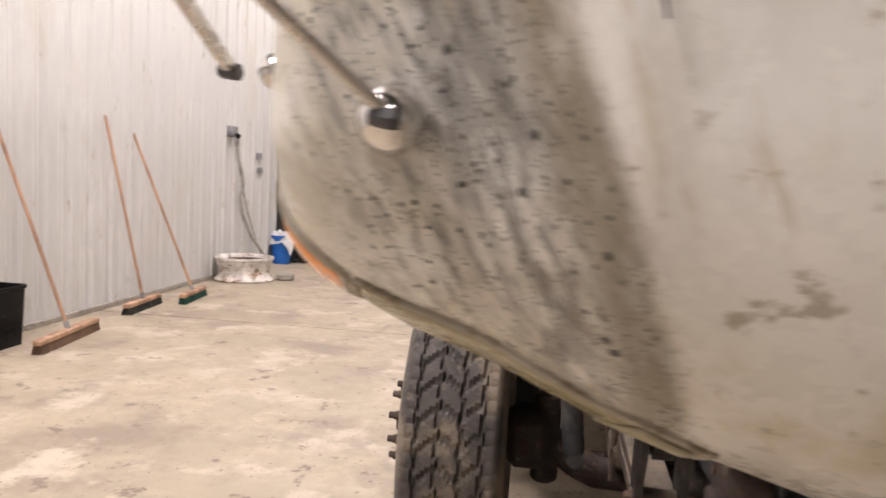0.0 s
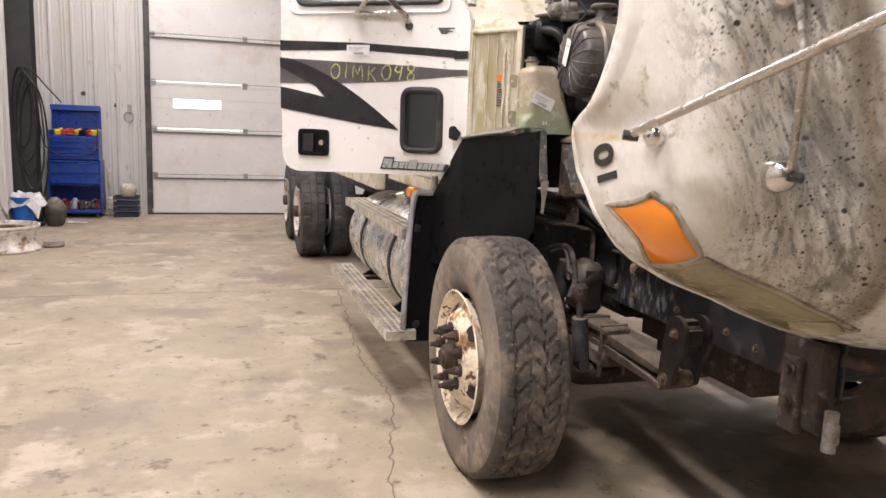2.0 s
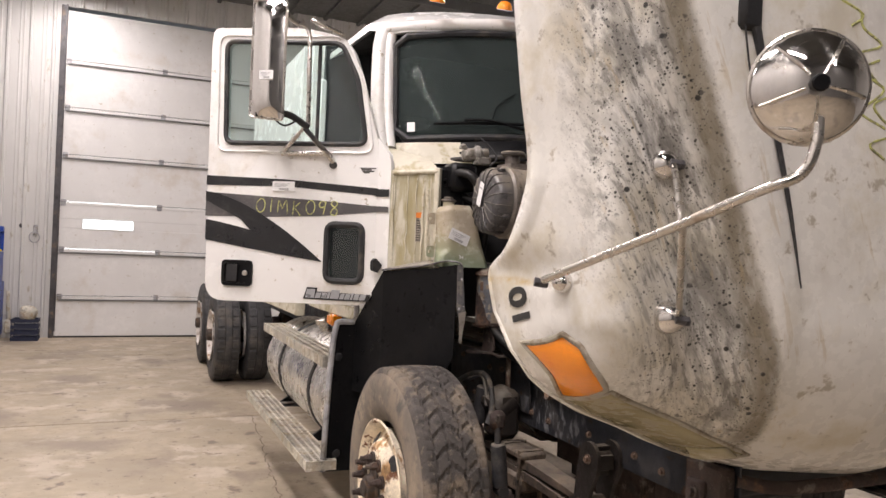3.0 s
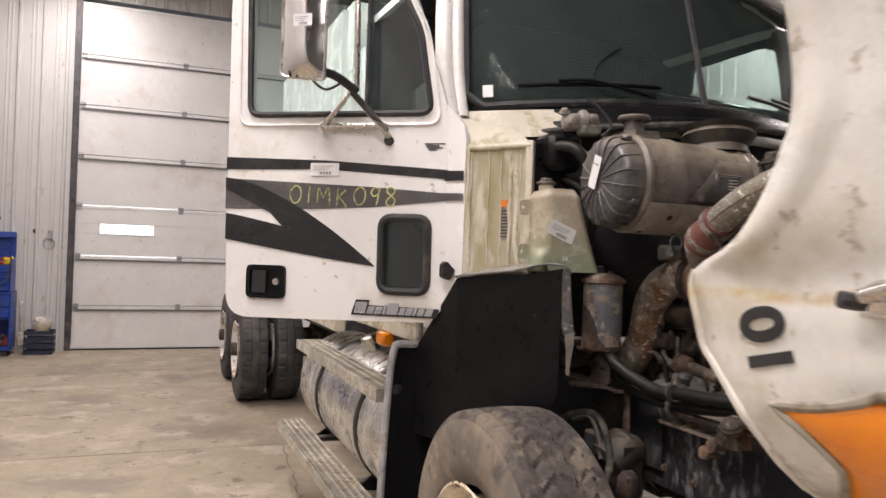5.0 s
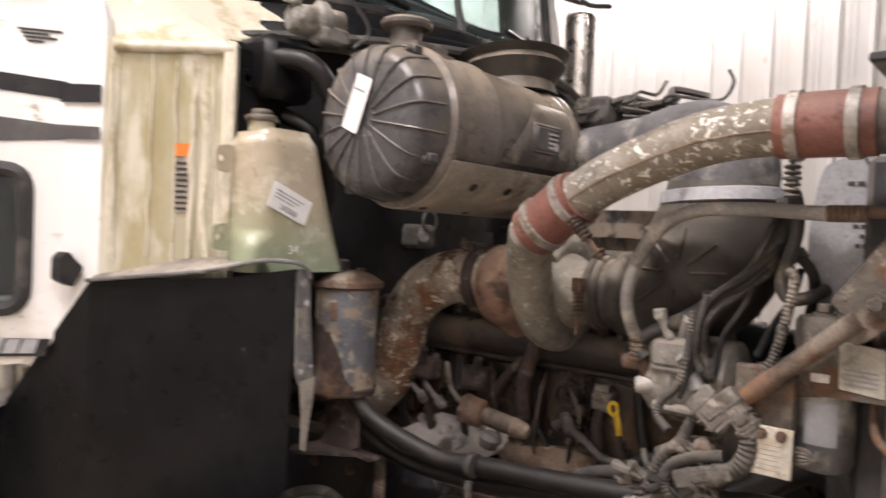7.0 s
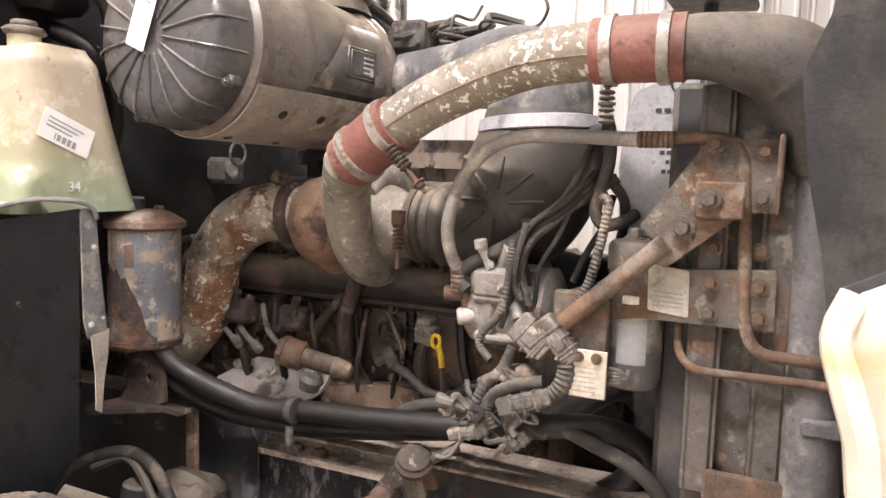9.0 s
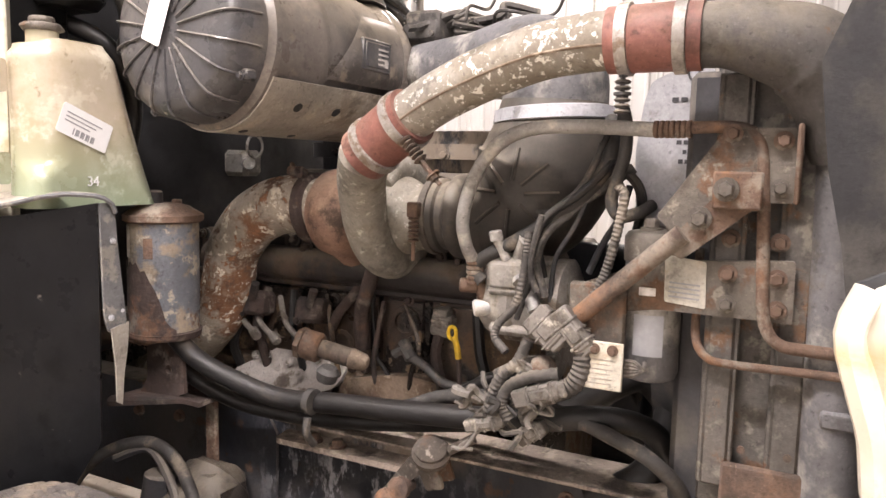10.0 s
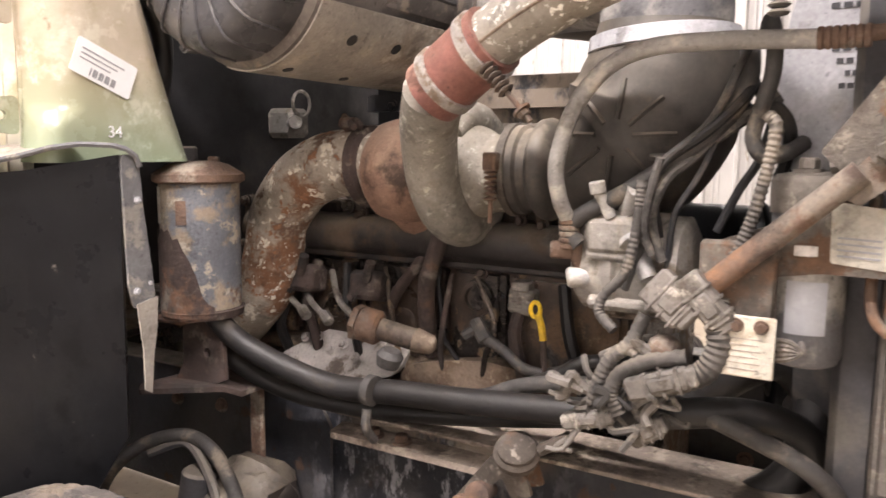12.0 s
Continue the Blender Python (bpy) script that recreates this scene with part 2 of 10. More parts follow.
M["greysteel"] = mat("grey_steel", (0.33, 0.325, 0.32), 0.45, 0.6, [((0.2, 0.16, 0.12), 8, 0.58, 0.8, 0.8, 0)], (40, 0.1))
M["white"] = mat("white_truck_paint", (0.86, 0.85, 0.83), 0.22, 0, [((0.66, 0.62, 0.55), 2.0, 0.52, 0.8, 0.45, None), ((0.45, 0.4, 0.32), 20, 0.7, 0.8, 0.7, None)], (5, 0.02), 0.03, 2.0, clear=0.4)
M["cowl"] = mat("yellowed_primer", (0.42, 0.385, 0.275), 0.5, 0, [((0.33, 0.285, 0.155), 4.0, 0.44, 0.70, 0.7, None), ((0.58, 0.55, 0.45), 9.0, 0.5, 0.72, None, None), ((0.40, 0.34, 0.19), 15, 0.64, 0.78, 0.8, None)], (30, 0.2), 0.06, 4, stretch=(1, 1, 0.3))
M["offwhite"] = mat("dirty_cream_paint", (0.62, 0.58, 0.47), 0.5, 0, [((0.4, 0.35, 0.22), 8, 0.5, 0.7, 0.7, None)], (30, 0.15), 0.1)
M["blackpl"] = mat("black_plastic", (0.007, 0.007, 0.0075), 0.35, 0, [((0.009, 0.0088, 0.0085), 5, 0.5, 0.85, 0.45, None), ((0.10, 0.09, 0.078), 42, 0.77, 0.88, 0.9, None)], (70, 0.05), spec=0.16)
M["blackpl2"] = mat("black_liner", (0.014, 0.014, 0.015), 0.6, 0, [((0.04, 0.036, 0.032), 4, 0.5, 0.8, 0.8, None)], (50, 0.15))
M["greypl"] = mat("dusty_grey_plastic", (0.10, 0.098, 0.095), 0.6, 0, [((0.2, 0.185, 0.165), 30, 0.55, 0.7, 0.9, None)], (90, 0.25))
M["dustpl"] = mat("dusty_black_plastic", (0.046, 0.040, 0.033), 0.55, 0, [((0.024, 0.022, 0.020), 4.5, 0.5, 0.75, 0.5, None), ((0.095, 0.080, 0.062), 12, 0.58, 0.8, 0.9, None)], (40, 0.08), dust=0.7)
M["cappl"] = mat("dusty_filter_cap", (0.058, 0.056, 0.056), 0.32, 0, [((0.12, 0.108, 0.095), 6, 0.50, 0.80, 0.6, None)], (40, 0.08), dust=0.55)
M["bandsteel"] = mat("dusty_steel_sheet", (0.36, 0.325, 0.27), 0.5, 0.25, [((0.22, 0.185, 0.145), 5, 0.48, 0.75, 0.8, None), ((0.40, 0.36, 0.30), 20, 0.6, 0.75, 0.9, None)], (30, 0.08))
M["rubber"] = mat("black_rubber", (0.022, 0.022, 0.023), 0.55, 0, [((0.075, 0.068, 0.06), 9, 0.5, 0.75, 0.85, None)], (60, 0.12))
M["hose"] = mat("black_hose", (0.012, 0.0113, 0.011), 0.42, 0, [((0.040, 0.033, 0.027), 12, 0.60, 0.80, 0.8, None)], (80, 0.15), spec=0.4, dust=0.03)
M["dusthose"] = mat("dusty_hose", (0.045, 0.041, 0.036), 0.65, 0, [((0.16, 0.135, 0.105), 12, 0.53, 0.74, 0.9, None), ((0.05, 0.047, 0.045), 22, 0.58, 0.7, 0.6, None)], (80, 0.2))
M["greyhose"] = mat("grey_braided_hose", (0.30, 0.28, 0.245), 0.7, 0, [((0.42, 0.39, 0.34), 20, 0.5, 0.7, 0.9, None), ((0.16, 0.14, 0.12), 9, 0.58, 0.75, 0.8, None)], (200, 0.3))
M["tyre"] = mat("worn_tyre_rubber", (0.080, 0.069, 0.059), 0.8, 0, [((0.17, 0.138, 0.105), 5, 0.46, 0.72, 0.95, None), ((0.165, 0.14, 0.112), 24, 0.60, 0.76, 0.95, None)], (55, 0.3), 0.12, 8)
M["tyrerear"] = mat("black_drive_tyre", (0.034, 0.033, 0.033), 0.6, 0, [((0.075, 0.068, 0.06), 5, 0.52, 0.78, 0.85, None)], (55, 0.1), 0.1, 6)
M["acbody"] = mat("filter_body_plastic", (0.145, 0.125, 0.105), 0.34, 0, [((0.07, 0.063, 0.058), 3.4, 0.46, 0.66, 0.3, None), ((0.21, 0.18, 0.145), 22, 0.60, 0.78, 0.8, None)], (40, 0.06), dust=0.9)
M["tyreside"] = mat("dusty_tyre_sidewall", (0.19, 0.165, 0.138), 0.85, 0, [((0.27, 0.225, 0.175), 5, 0.45, 0.72, 0.95, None), ((0.34, 0.28, 0.21), 4.0, 0.60, 0.74, 0.95, None), ((0.115, 0.106, 0.096), 9, 0.58, 0.76, 0.8, None)], (60, 0.2), 0.10, 6)
M["rim"] = mat("rusty_cream_wheel", (0.80, 0.70, 0.52), 0.5, 0.0, [((0.42, 0.25, 0.11), 7, 0.56, 0.70, 0.8, None), ((0.16, 0.075, 0.04), 12, 0.63, 0.70, 0.9, None)], (40, 0.2))
M["rim2"] = mat("white_steel_wheel", (0.68, 0.63, 0.56), 0.5, 0, [((0.36, 0.25, 0.16), 7, 0.51, 0.70, 0.85, None), ((0.2, 0.1, 0.05), 15, 0.66, 0.74, 0.9, None)], (40, 0.15))
M["rust"] = mat("rusty_steel", (0.155, 0.098, 0.066), 0.8, 0.1, [((0.21, 0.115, 0.066), 9, 0.55, 0.74, 0.9, None), ((0.25, 0.215, 0.175), 12, 0.48, 0.66, 0.9, None), ((0.075, 0.052, 0.042), 6, 0.5, 0.7, 0.8, None)], (70, 0.35), 0.2)
M["rustdk"] = mat("dark_rusty_steel", (0.062, 0.042, 0.034), 0.85, 0.1, [((0.15, 0.082, 0.05), 10, 0.57, 0.74, 0.9, None), ((0.17, 0.145, 0.12), 17, 0.58, 0.76, 0.9, None), ((0.032, 0.027, 0.025), 5, 0.48, 0.7, 0.8, None)], (60, 0.35), 0.2)
M["castrust"] = mat("cast_iron_turbine", (0.31, 0.185, 0.125), 0.85, 0.1, [((0.36, 0.245, 0.175), 9, 0.48, 0.7, 0.9, None), ((0.13, 0.085, 0.064), 7, 0.55, 0.72, 0.85, None)], (120, 0.35), 0.15, dust=0.3)
M["exhaust"] = mat("flaking_exhaust_pipe", (0.36, 0.305, 0.235), 0.5, 0.2, [((0.17, 0.085, 0.046), 5, 0.53, 0.66, 0.9, 0), ((0.60, 0.56, 0.48), 40, 0.60, 0.65, 0.8, 0), ((0.12, 0.072, 0.048), 15, 0.57, 0.68, 0.9, 0), ((0.24, 0.115, 0.06), 30, 0.62, 0.70, 0.9, 0)], (50, 0.4), 0.12)
M["charcoat"] = mat("dust_coated_casting", (0.265, 0.24, 0.195), 0.7, 0.1, [((0.18, 0.158, 0.125), 6, 0.5, 0.72, 0.85, None), ((0.44, 0.415, 0.36), 40, 0.64, 0.72, 0.9, None)], (120, 0.3), dust=0.4)
M["outlet"] = mat("dull_cast_outlet", (0.088, 0.080, 0.072), 0.6, 0.1, [((0.14, 0.125, 0.105), 7, 0.5, 0.75, 0.85, None), ((0.12, 0.07, 0.045), 22, 0.66, 0.74, 0.9, None)], (90, 0.2), dust=0.5)
M["channel"] = mat("weathered_channel", (0.105, 0.094, 0.080), 0.65, 0.15, [((0.13, 0.075, 0.045), 10, 0.55, 0.70, 0.9, 0), ((0.20, 0.185, 0.16), 24, 0.58, 0.74, 0.9, 0)], (70, 0.25))
M["charge"] = mat("flaking_charge_pipe", (0.285, 0.255, 0.205), 0.45, 0.2, [((0.20, 0.175, 0.14), 5, 0.48, 0.72, 0.8, None), ((0.62, 0.60, 0.55), 70, 0.615, 0.645, 0.85, 0)], (40, 0.1), 0.08)
M["redsil"] = mat("red_silicone_hose", (0.215, 0.088, 0.066), 0.55, 0, [((0.33, 0.185, 0.135), 9, 0.52, 0.74, 0.9, None), ((0.14, 0.066, 0.05), 18, 0.6, 0.75, 0.9, None)], (90, 0.2), dust=0.3)
M["band"] = mat("worn_steel_band", (0.55, 0.52, 0.47), 0.4, 0.7, [((0.35, 0.27, 0.2), 16, 0.55, 0.75, 0.8, 0.1)], (60, 0.1))
M["alu"] = mat("oxidised_aluminium", (0.40, 0.385, 0.355), 0.5, 0.45, [((0.53, 0.50, 0.45), 14, 0.5, 0.7, 0.8, 0.1), ((0.22, 0.195, 0.165), 9, 0.54, 0.72, 0.85, 0.1)], (80, 0.25))
M["alucast"] = mat("dusty_cast_aluminium", (0.225, 0.212, 0.185), 0.55, 0.2, [((0.42, 0.40, 0.35), 24, 0.56, 0.74, 0.85, 0), ((0.10, 0.086, 0.068), 10, 0.50, 0.68, 0.85, 0)], (110, 0.3), dust=0.3)
M["tankalu"] = mat("fuel_tank_aluminium", (0.70, 0.68, 0.63), 0.30, 0.85, [((0.50, 0.46, 0.39), 2.4, 0.52, 0.85, 0.45, 0.6), ((0.34, 0.30, 0.25), 11, 0.66, 0.8, 0.7, 0.3)], (40, 0.06), dust=0.35)
M["greyside"] = mat("grey_dusty_tank", (0.125, 0.12, 0.117), 0.6, 0.1, [((0.30, 0.285, 0.26), 8, 0.5, 0.7, 0.85, None), ((0.12, 0.11, 0.10), 12, 0.58, 0.72, 0.7, None)], (60, 0.15))
M["dkgrey"] = mat("dark_grey_shroud", (0.042, 0.041, 0.043), 0.6, 0, [((0.10, 0.092, 0.082), 5, 0.5, 0.78, 0.85, None)], (60, 0.12), dust=0.5)
M["bracket"] = mat("weathered_bracket", (0.132, 0.113, 0.089), 0.55, 0.25, [((0.13, 0.074, 0.045), 9, 0.57, 0.69, 0.9, 0), ((0.062, 0.050, 0.040), 6, 0.50, 0.70, 0.8, 0), ((0.23, 0.205, 0.17), 30, 0.62, 0.74, 0.9, 0)], (70, 0.3))
M["blockdk"] = mat("black_oily_casting", (0.022, 0.018, 0.016), 0.45, 0.1, [((0.085, 0.06, 0.042), 7, 0.60, 0.76, 0.9, None)], (45, 0.45), 0.2, dust=0.4)
M["block"] = mat("oily_engine_block", (0.052, 0.034, 0.023), 0.36, 0.1, [((0.135, 0.085, 0.050), 7, 0.53, 0.70, 0.8, None), ((0.014, 0.011, 0.010), 5, 0.50, 0.64, 0.25, None), ((0.19, 0.135, 0.085), 24, 0.62, 0.72, 0.9, None)], (45, 0.45), 0.25, dust=0.5)
M["blockdust"] = mat("dusty_engine_casting", (0.20, 0.150, 0.105), 0.8, 0, [((0.11, 0.072, 0.046), 9, 0.5, 0.66, 0.7, None), ((0.30, 0.245, 0.185), 18, 0.58, 0.72, 0.9, None)], (70, 0.5))
M["greymetal"] = mat("grey_dusty_cover", (0.52, 0.475, 0.42), 0.85, 0, [((0.22, 0.18, 0.15), 14, 0.55, 0.68, 0.9, None)], (90, 0.5))
M["springdust"] = mat("dusty_brown_spring_steel", (0.078, 0.056, 0.041), 0.75, 0, [((0.145, 0.108, 0.077), 9, 0.50, 0.70, 0.9, None), ((0.034, 0.026, 0.021), 14, 0.54, 0.70, 0.8, None)], (60, 0.3), dust=0.35)
M["dullband"] = mat("dull_clamp_band", (0.36, 0.33, 0.285), 0.5, 0.4, [((0.20, 0.15, 0.11), 24, 0.52, 0.68, 0.9, 0), ((0.50, 0.47, 0.42), 16, 0.60, 0.74, 0.9, 0)], (60, 0.1))
M["accast"] = mat("dirty_cast_aluminium", (0.30, 0.275, 0.235), 0.5, 0.25, [((0.44, 0.41, 0.355), 18, 0.52, 0.70, 0.8, 0), ((0.12, 0.096, 0.072), 9, 0.50, 0.66, 0.85, 0)], (100, 0.35), dust=0.2)
M["flap"] = mat("worn_rubber_sheet", (0.024, 0.0235, 0.025), 0.6, 0, [((0.060, 0.056, 0.052), 6, 0.54, 0.74, 0.8, None)], (40, 0.2), dust=0.2)
M["rail"] = mat("black_frame_paint", (0.014, 0.016, 0.021), 0.42, 0.1, [((0.045, 0.042, 0.042), 3, 0.50, 0.75, 0.7, None), ((0.10, 0.06, 0.04), 14, 0.68, 0.76, 0.9, None)], (50, 0.2), dust=0.6)
M["railtop"] = mat("dusty_frame_top", (0.25, 0.205, 0.16), 0.85, 0, [((0.10, 0.078, 0.060), 7, 0.50, 0.66, 0.7, None), ((0.36, 0.31, 0.25), 16, 0.58, 0.72, 0.9, None)], (60, 0.35))
M["canister"] = mat("peeling_grey_canister", (0.135, 0.140, 0.148), 0.5, 0.2, [((0.24, 0.195, 0.145), 9, 0.45, 0.58, 0.85, 0), ((0.34, 0.30, 0.24), 26, 0.57, 0.67, 0.85, 0), ((0.11, 0.064, 0.042), 12, 0.57, 0.69, 0.9, 0)], (50, 0.35))
M["paper"] = mat("white_paper_label", (0.83, 0.83, 0.83), 0.6, 0, bump=(30, 0.03), vary=0.03)
M["ink"] = mat("black_ink", (0.03, 0.03, 0.03), 0.6, 0, bump=None)
M["greyink"] = mat("grey_ink", (0.3, 0.3, 0.31), 0.6, 0, bump=None)
M["yellow"] = mat("yellow_plastic", (0.75, 0.50, 0.02), 0.4, 0, [((0.5, 0.32, 0.03), 20, 0.55, 0.75, 0.7, None)], (60, 0.1))
M["steptread"] = mat("dusty_step_aluminium", (0.56, 0.52, 0.42), 0.5, 0.4, [((0.40, 0.35, 0.26), 10, 0.5, 0.7, 0.8, 0.1), ((0.62, 0.60, 0.54), 18, 0.55, 0.72, 0.7, 0.2)], (60, 0.1))
M["chalk"] = mat("yellow_paint_marker", (0.50, 0.50, 0.17), 0.7, 0, [((0.22, 0.22, 0.12), 70, 0.48, 0.62, None, None)], (60, 0.1))
M["orange"] = mat("orange_sticker", (0.75, 0.22, 0.03), 0.5, 0, bump=None)
M["chrome"] = mat("chrome", (0.72, 0.70, 0.68), 0.10, 1.0, [((0.45, 0.40, 0.34), 9, 0.6, 0.85, 0.45, 0.7)], (20, 0.02), 0.04)
M["satin"] = mat("satin_stainless", (0.60, 0.57, 0.53), 0.28, 1.0, [((0.42, 0.36, 0.3), 10, 0.55, 0.8, 0.5, 0.8)], (30, 0.03), 0.05)
M["decal"] = mat("black_vinyl", (0.012, 0.012, 0.014), 0.35, 0, [((0.03, 0.03, 0.03), 8, 0.5, 0.8, 0.55, None)], (12, 0.02))
M["decalg"] = mat("grey_vinyl", (0.085, 0.08, 0.082), 0.45, 0, [((0.13, 0.12, 0.115), 8, 0.5, 0.8, 0.6, None)], (12, 0.02))
M["silver"] = mat("silver_vinyl", (0.45, 0.46, 0.48), 0.35, 0.5, bump=None)
M["blue"] = mat("blue_tool_paint", (0.012, 0.055, 0.34), 0.32, 0, [((0.03, 0.06, 0.2), 8, 0.55, 0.75, 0.6, None)], (40, 0.08))
M["bluedk"] = mat("dark_blue_plastic", (0.015, 0.02, 0.05), 0.5, 0, bump=(50, 0.1))
M["bucketblue"] = mat("blue_bucket_plastic", (0.01, 0.13, 0.50), 0.4, 0, bump=(20, 0.05))
M["wood"] = mat("broom_wood", (0.42, 0.25, 0.15), 0.6, 0, [((0.28, 0.15, 0.09), 7, 0.5, 0.7, 0.7, None)], (80, 0.15), stretch=(1, 1, 0.15))
M["bristle"] = mat("dark_bristle", (0.025, 0.024, 0.022), 0.85, 0, [((0.09, 0.075, 0.06), 30, 0.55, 0.7, 0.9, None)], (300, 0.6))
M["bristleg"] = mat("green_bristle", (0.012, 0.05, 0.035), 0.85, 0, bump=(300, 0.6))
M["bristleb"] = mat("brown_bristle", (0.16, 0.10, 0.06), 0.85, 0, bump=(300, 0.6))
M["cloth"] = mat("white_rag", (0.70, 0.69, 0.67), 0.9, 0, [((0.4, 0.37, 0.33), 10, 0.5, 0.7, None, None)], (80, 0.3))
M["redtool"] = mat("red_tool_plastic", (0.4, 0.04, 0.03), 0.5, 0, bump=None)
M["conn"] = mat("dusty_grey_connector", (0.155, 0.138, 0.115), 0.65, 0, [((0.085, 0.072, 0.058), 18, 0.50, 0.66, 0.9, None), ((0.30, 0.275, 0.235), 34, 0.60, 0.74, 0.9, None)], (90, 0.2))
M["loom"] = mat("dusty_wiring_loom", (0.075, 0.068, 0.060), 0.75, 0, [((0.19, 0.168, 0.14), 18, 0.54, 0.72, 0.9, None), ((0.035, 0.032, 0.030), 12, 0.52, 0.70, 0.8, None)], (90, 0.2), dust=0.3)
M["tag"] = mat("stained_tag_plate", (0.50, 0.465, 0.375), 0.5, 0.1, [((0.36, 0.29, 0.20), 12, 0.50, 0.70, 0.8, None)], (60, 0.12))
M["seat"] = mat("dark_cab_trim", (0.022, 0.023, 0.024), 0.8, 0, bump=(60, 0.2))
M["glossrim"] = mat("glossy_black_rim", (0.02, 0.02, 0.021), 0.12, 0, bump=None)
M["ceil"] = mat("grey_ceiling_steel", (0.13, 0.132, 0.13), 0.5, 0.1, [((0.09, 0.09, 0.09), 2, 0.5, 0.8, None, None)], (20, 0.05))
M["tiedye"] = mat("grimy_hub", (0.06, 0.045, 0.035), 0.7, 0.2, [((0.16, 0.10, 0.06), 14, 0.52, 0.72, 0.9, None)], (80, 0.3))


def lit(name, col, strength):
    m = bpy.data.materials.new(name)
    m.use_nodes = True
    b = m.node_tree.nodes["Principled BSDF"]
    b.inputs["Base Color"].default_value = (*col, 1)
    b.inputs["Emission Color"].default_value = (*col, 1)
    b.inputs["Emission Strength"].default_value = strength
    return m


def glassy(name, col, rough=0.02, alpha_like=1.0, ior=1.45):
    m = bpy.data.materials.new(name)
    m.use_nodes = True
    b = m.node_tree.nodes["Principled BSDF"]
    b.inputs["Base Color"].default_value = (*col, 1)
    b.inputs["Roughness"].default_value = rough
    b.inputs["Transmission Weight"].default_value = alpha_like
    b.inputs["IOR"].default_value = ior
    return m


M["tube"] = lit("lamp_tube", (1.0, 0.95, 0.86), 14.0)
M["sky"] = lit("daylight_outside", (0.95, 0.98, 1.0), 3.5)
M["glass"] = glassy("tinted_glass", (0.72, 0.88, 0.86))
M["wsglass"] = glassy("windshield_glass", (0.52, 0.62, 0.605), ior=1.10)
M["wsglass"].node_tree.nodes["Principled BSDF"].inputs["Transmission Weight"].default_value = 0.962
M["darkglass"] = glassy("dark_window_glass", (0.50, 0.57, 0.55))
M["amber"] = mat("amber_lens", (0.90, 0.28, 0.010), 0.16, 0, [((0.80, 0.21, 0.008), 9, 0.5, 0.8, None, None)], (160, 0.06), 0.05, clear=0.6, stretch=(1, 1, 3))
M["bezel"] = mat("dirty_bezel_lens", (0.38, 0.345, 0.28), 0.5, 0, [((0.2, 0.16, 0.11), 14, 0.5, 0.7, 0.8, None)], (60, 0.1))
M["clearlens"] = mat("dirty_clear_lens", (0.33, 0.29, 0.17), 0.2, 0.0, [((0.27, 0.235, 0.17), 6, 0.5, 0.75, 0.5, 0)], (300, 0.1), stretch=(1, 1, 4))


def reservoir_material():
    """Yellowed translucent plastic with green coolant standing in its lower part."""
    m = mat("coolant_tank_plastic", (0.53, 0.465, 0.365), 0.22, 0, [((0.40, 0.345, 0.23), 4, 0.45, 0.72, None, None), ((0.60, 0.56, 0.45), 9, 0.55, 0.75, None, None), ((0.28, 0.23, 0.15), 26, 0.70, 0.80, 0.5, None)], (5, 0.10), 0.06)
    nt = m.node_tree
    n, l = nt.nodes, nt.links
    bs = n["Principled BSDF"]
    src = bs.inputs["Base Color"].links[0].from_socket
    co = n.new("ShaderNodeTexCoord")
    sp = n.new("ShaderNodeSeparateXYZ")
    l.new(co.outputs["Object"], sp.inputs[0])
    r = n.new("ShaderNodeMapRange")
    r.inputs["From Min"].default_value, r.inputs["From Max"].default_value = 1.49, 1.65
    r.inputs["To Min"].default_value, r.inputs["To Max"].default_value = 0.50, 0.0
    l.new(sp.outputs[2], r.inputs["Value"])
    x = n.new("ShaderNodeMix")
    x.data_type = "RGBA"
    l.new(r.outputs[0], x.inputs[0])
    l.new(src, x.inputs[6])
    x.inputs[7].default_value = (0.20, 0.38, 0.27, 1)
    l.new(x.outputs[2], bs.inputs["Base Color"])
    bs.inputs["Subsurface Weight"].default_value = 0.15
    bs.inputs["Subsurface Radius"].default_value = (0.02, 0.02, 0.015)
    return m


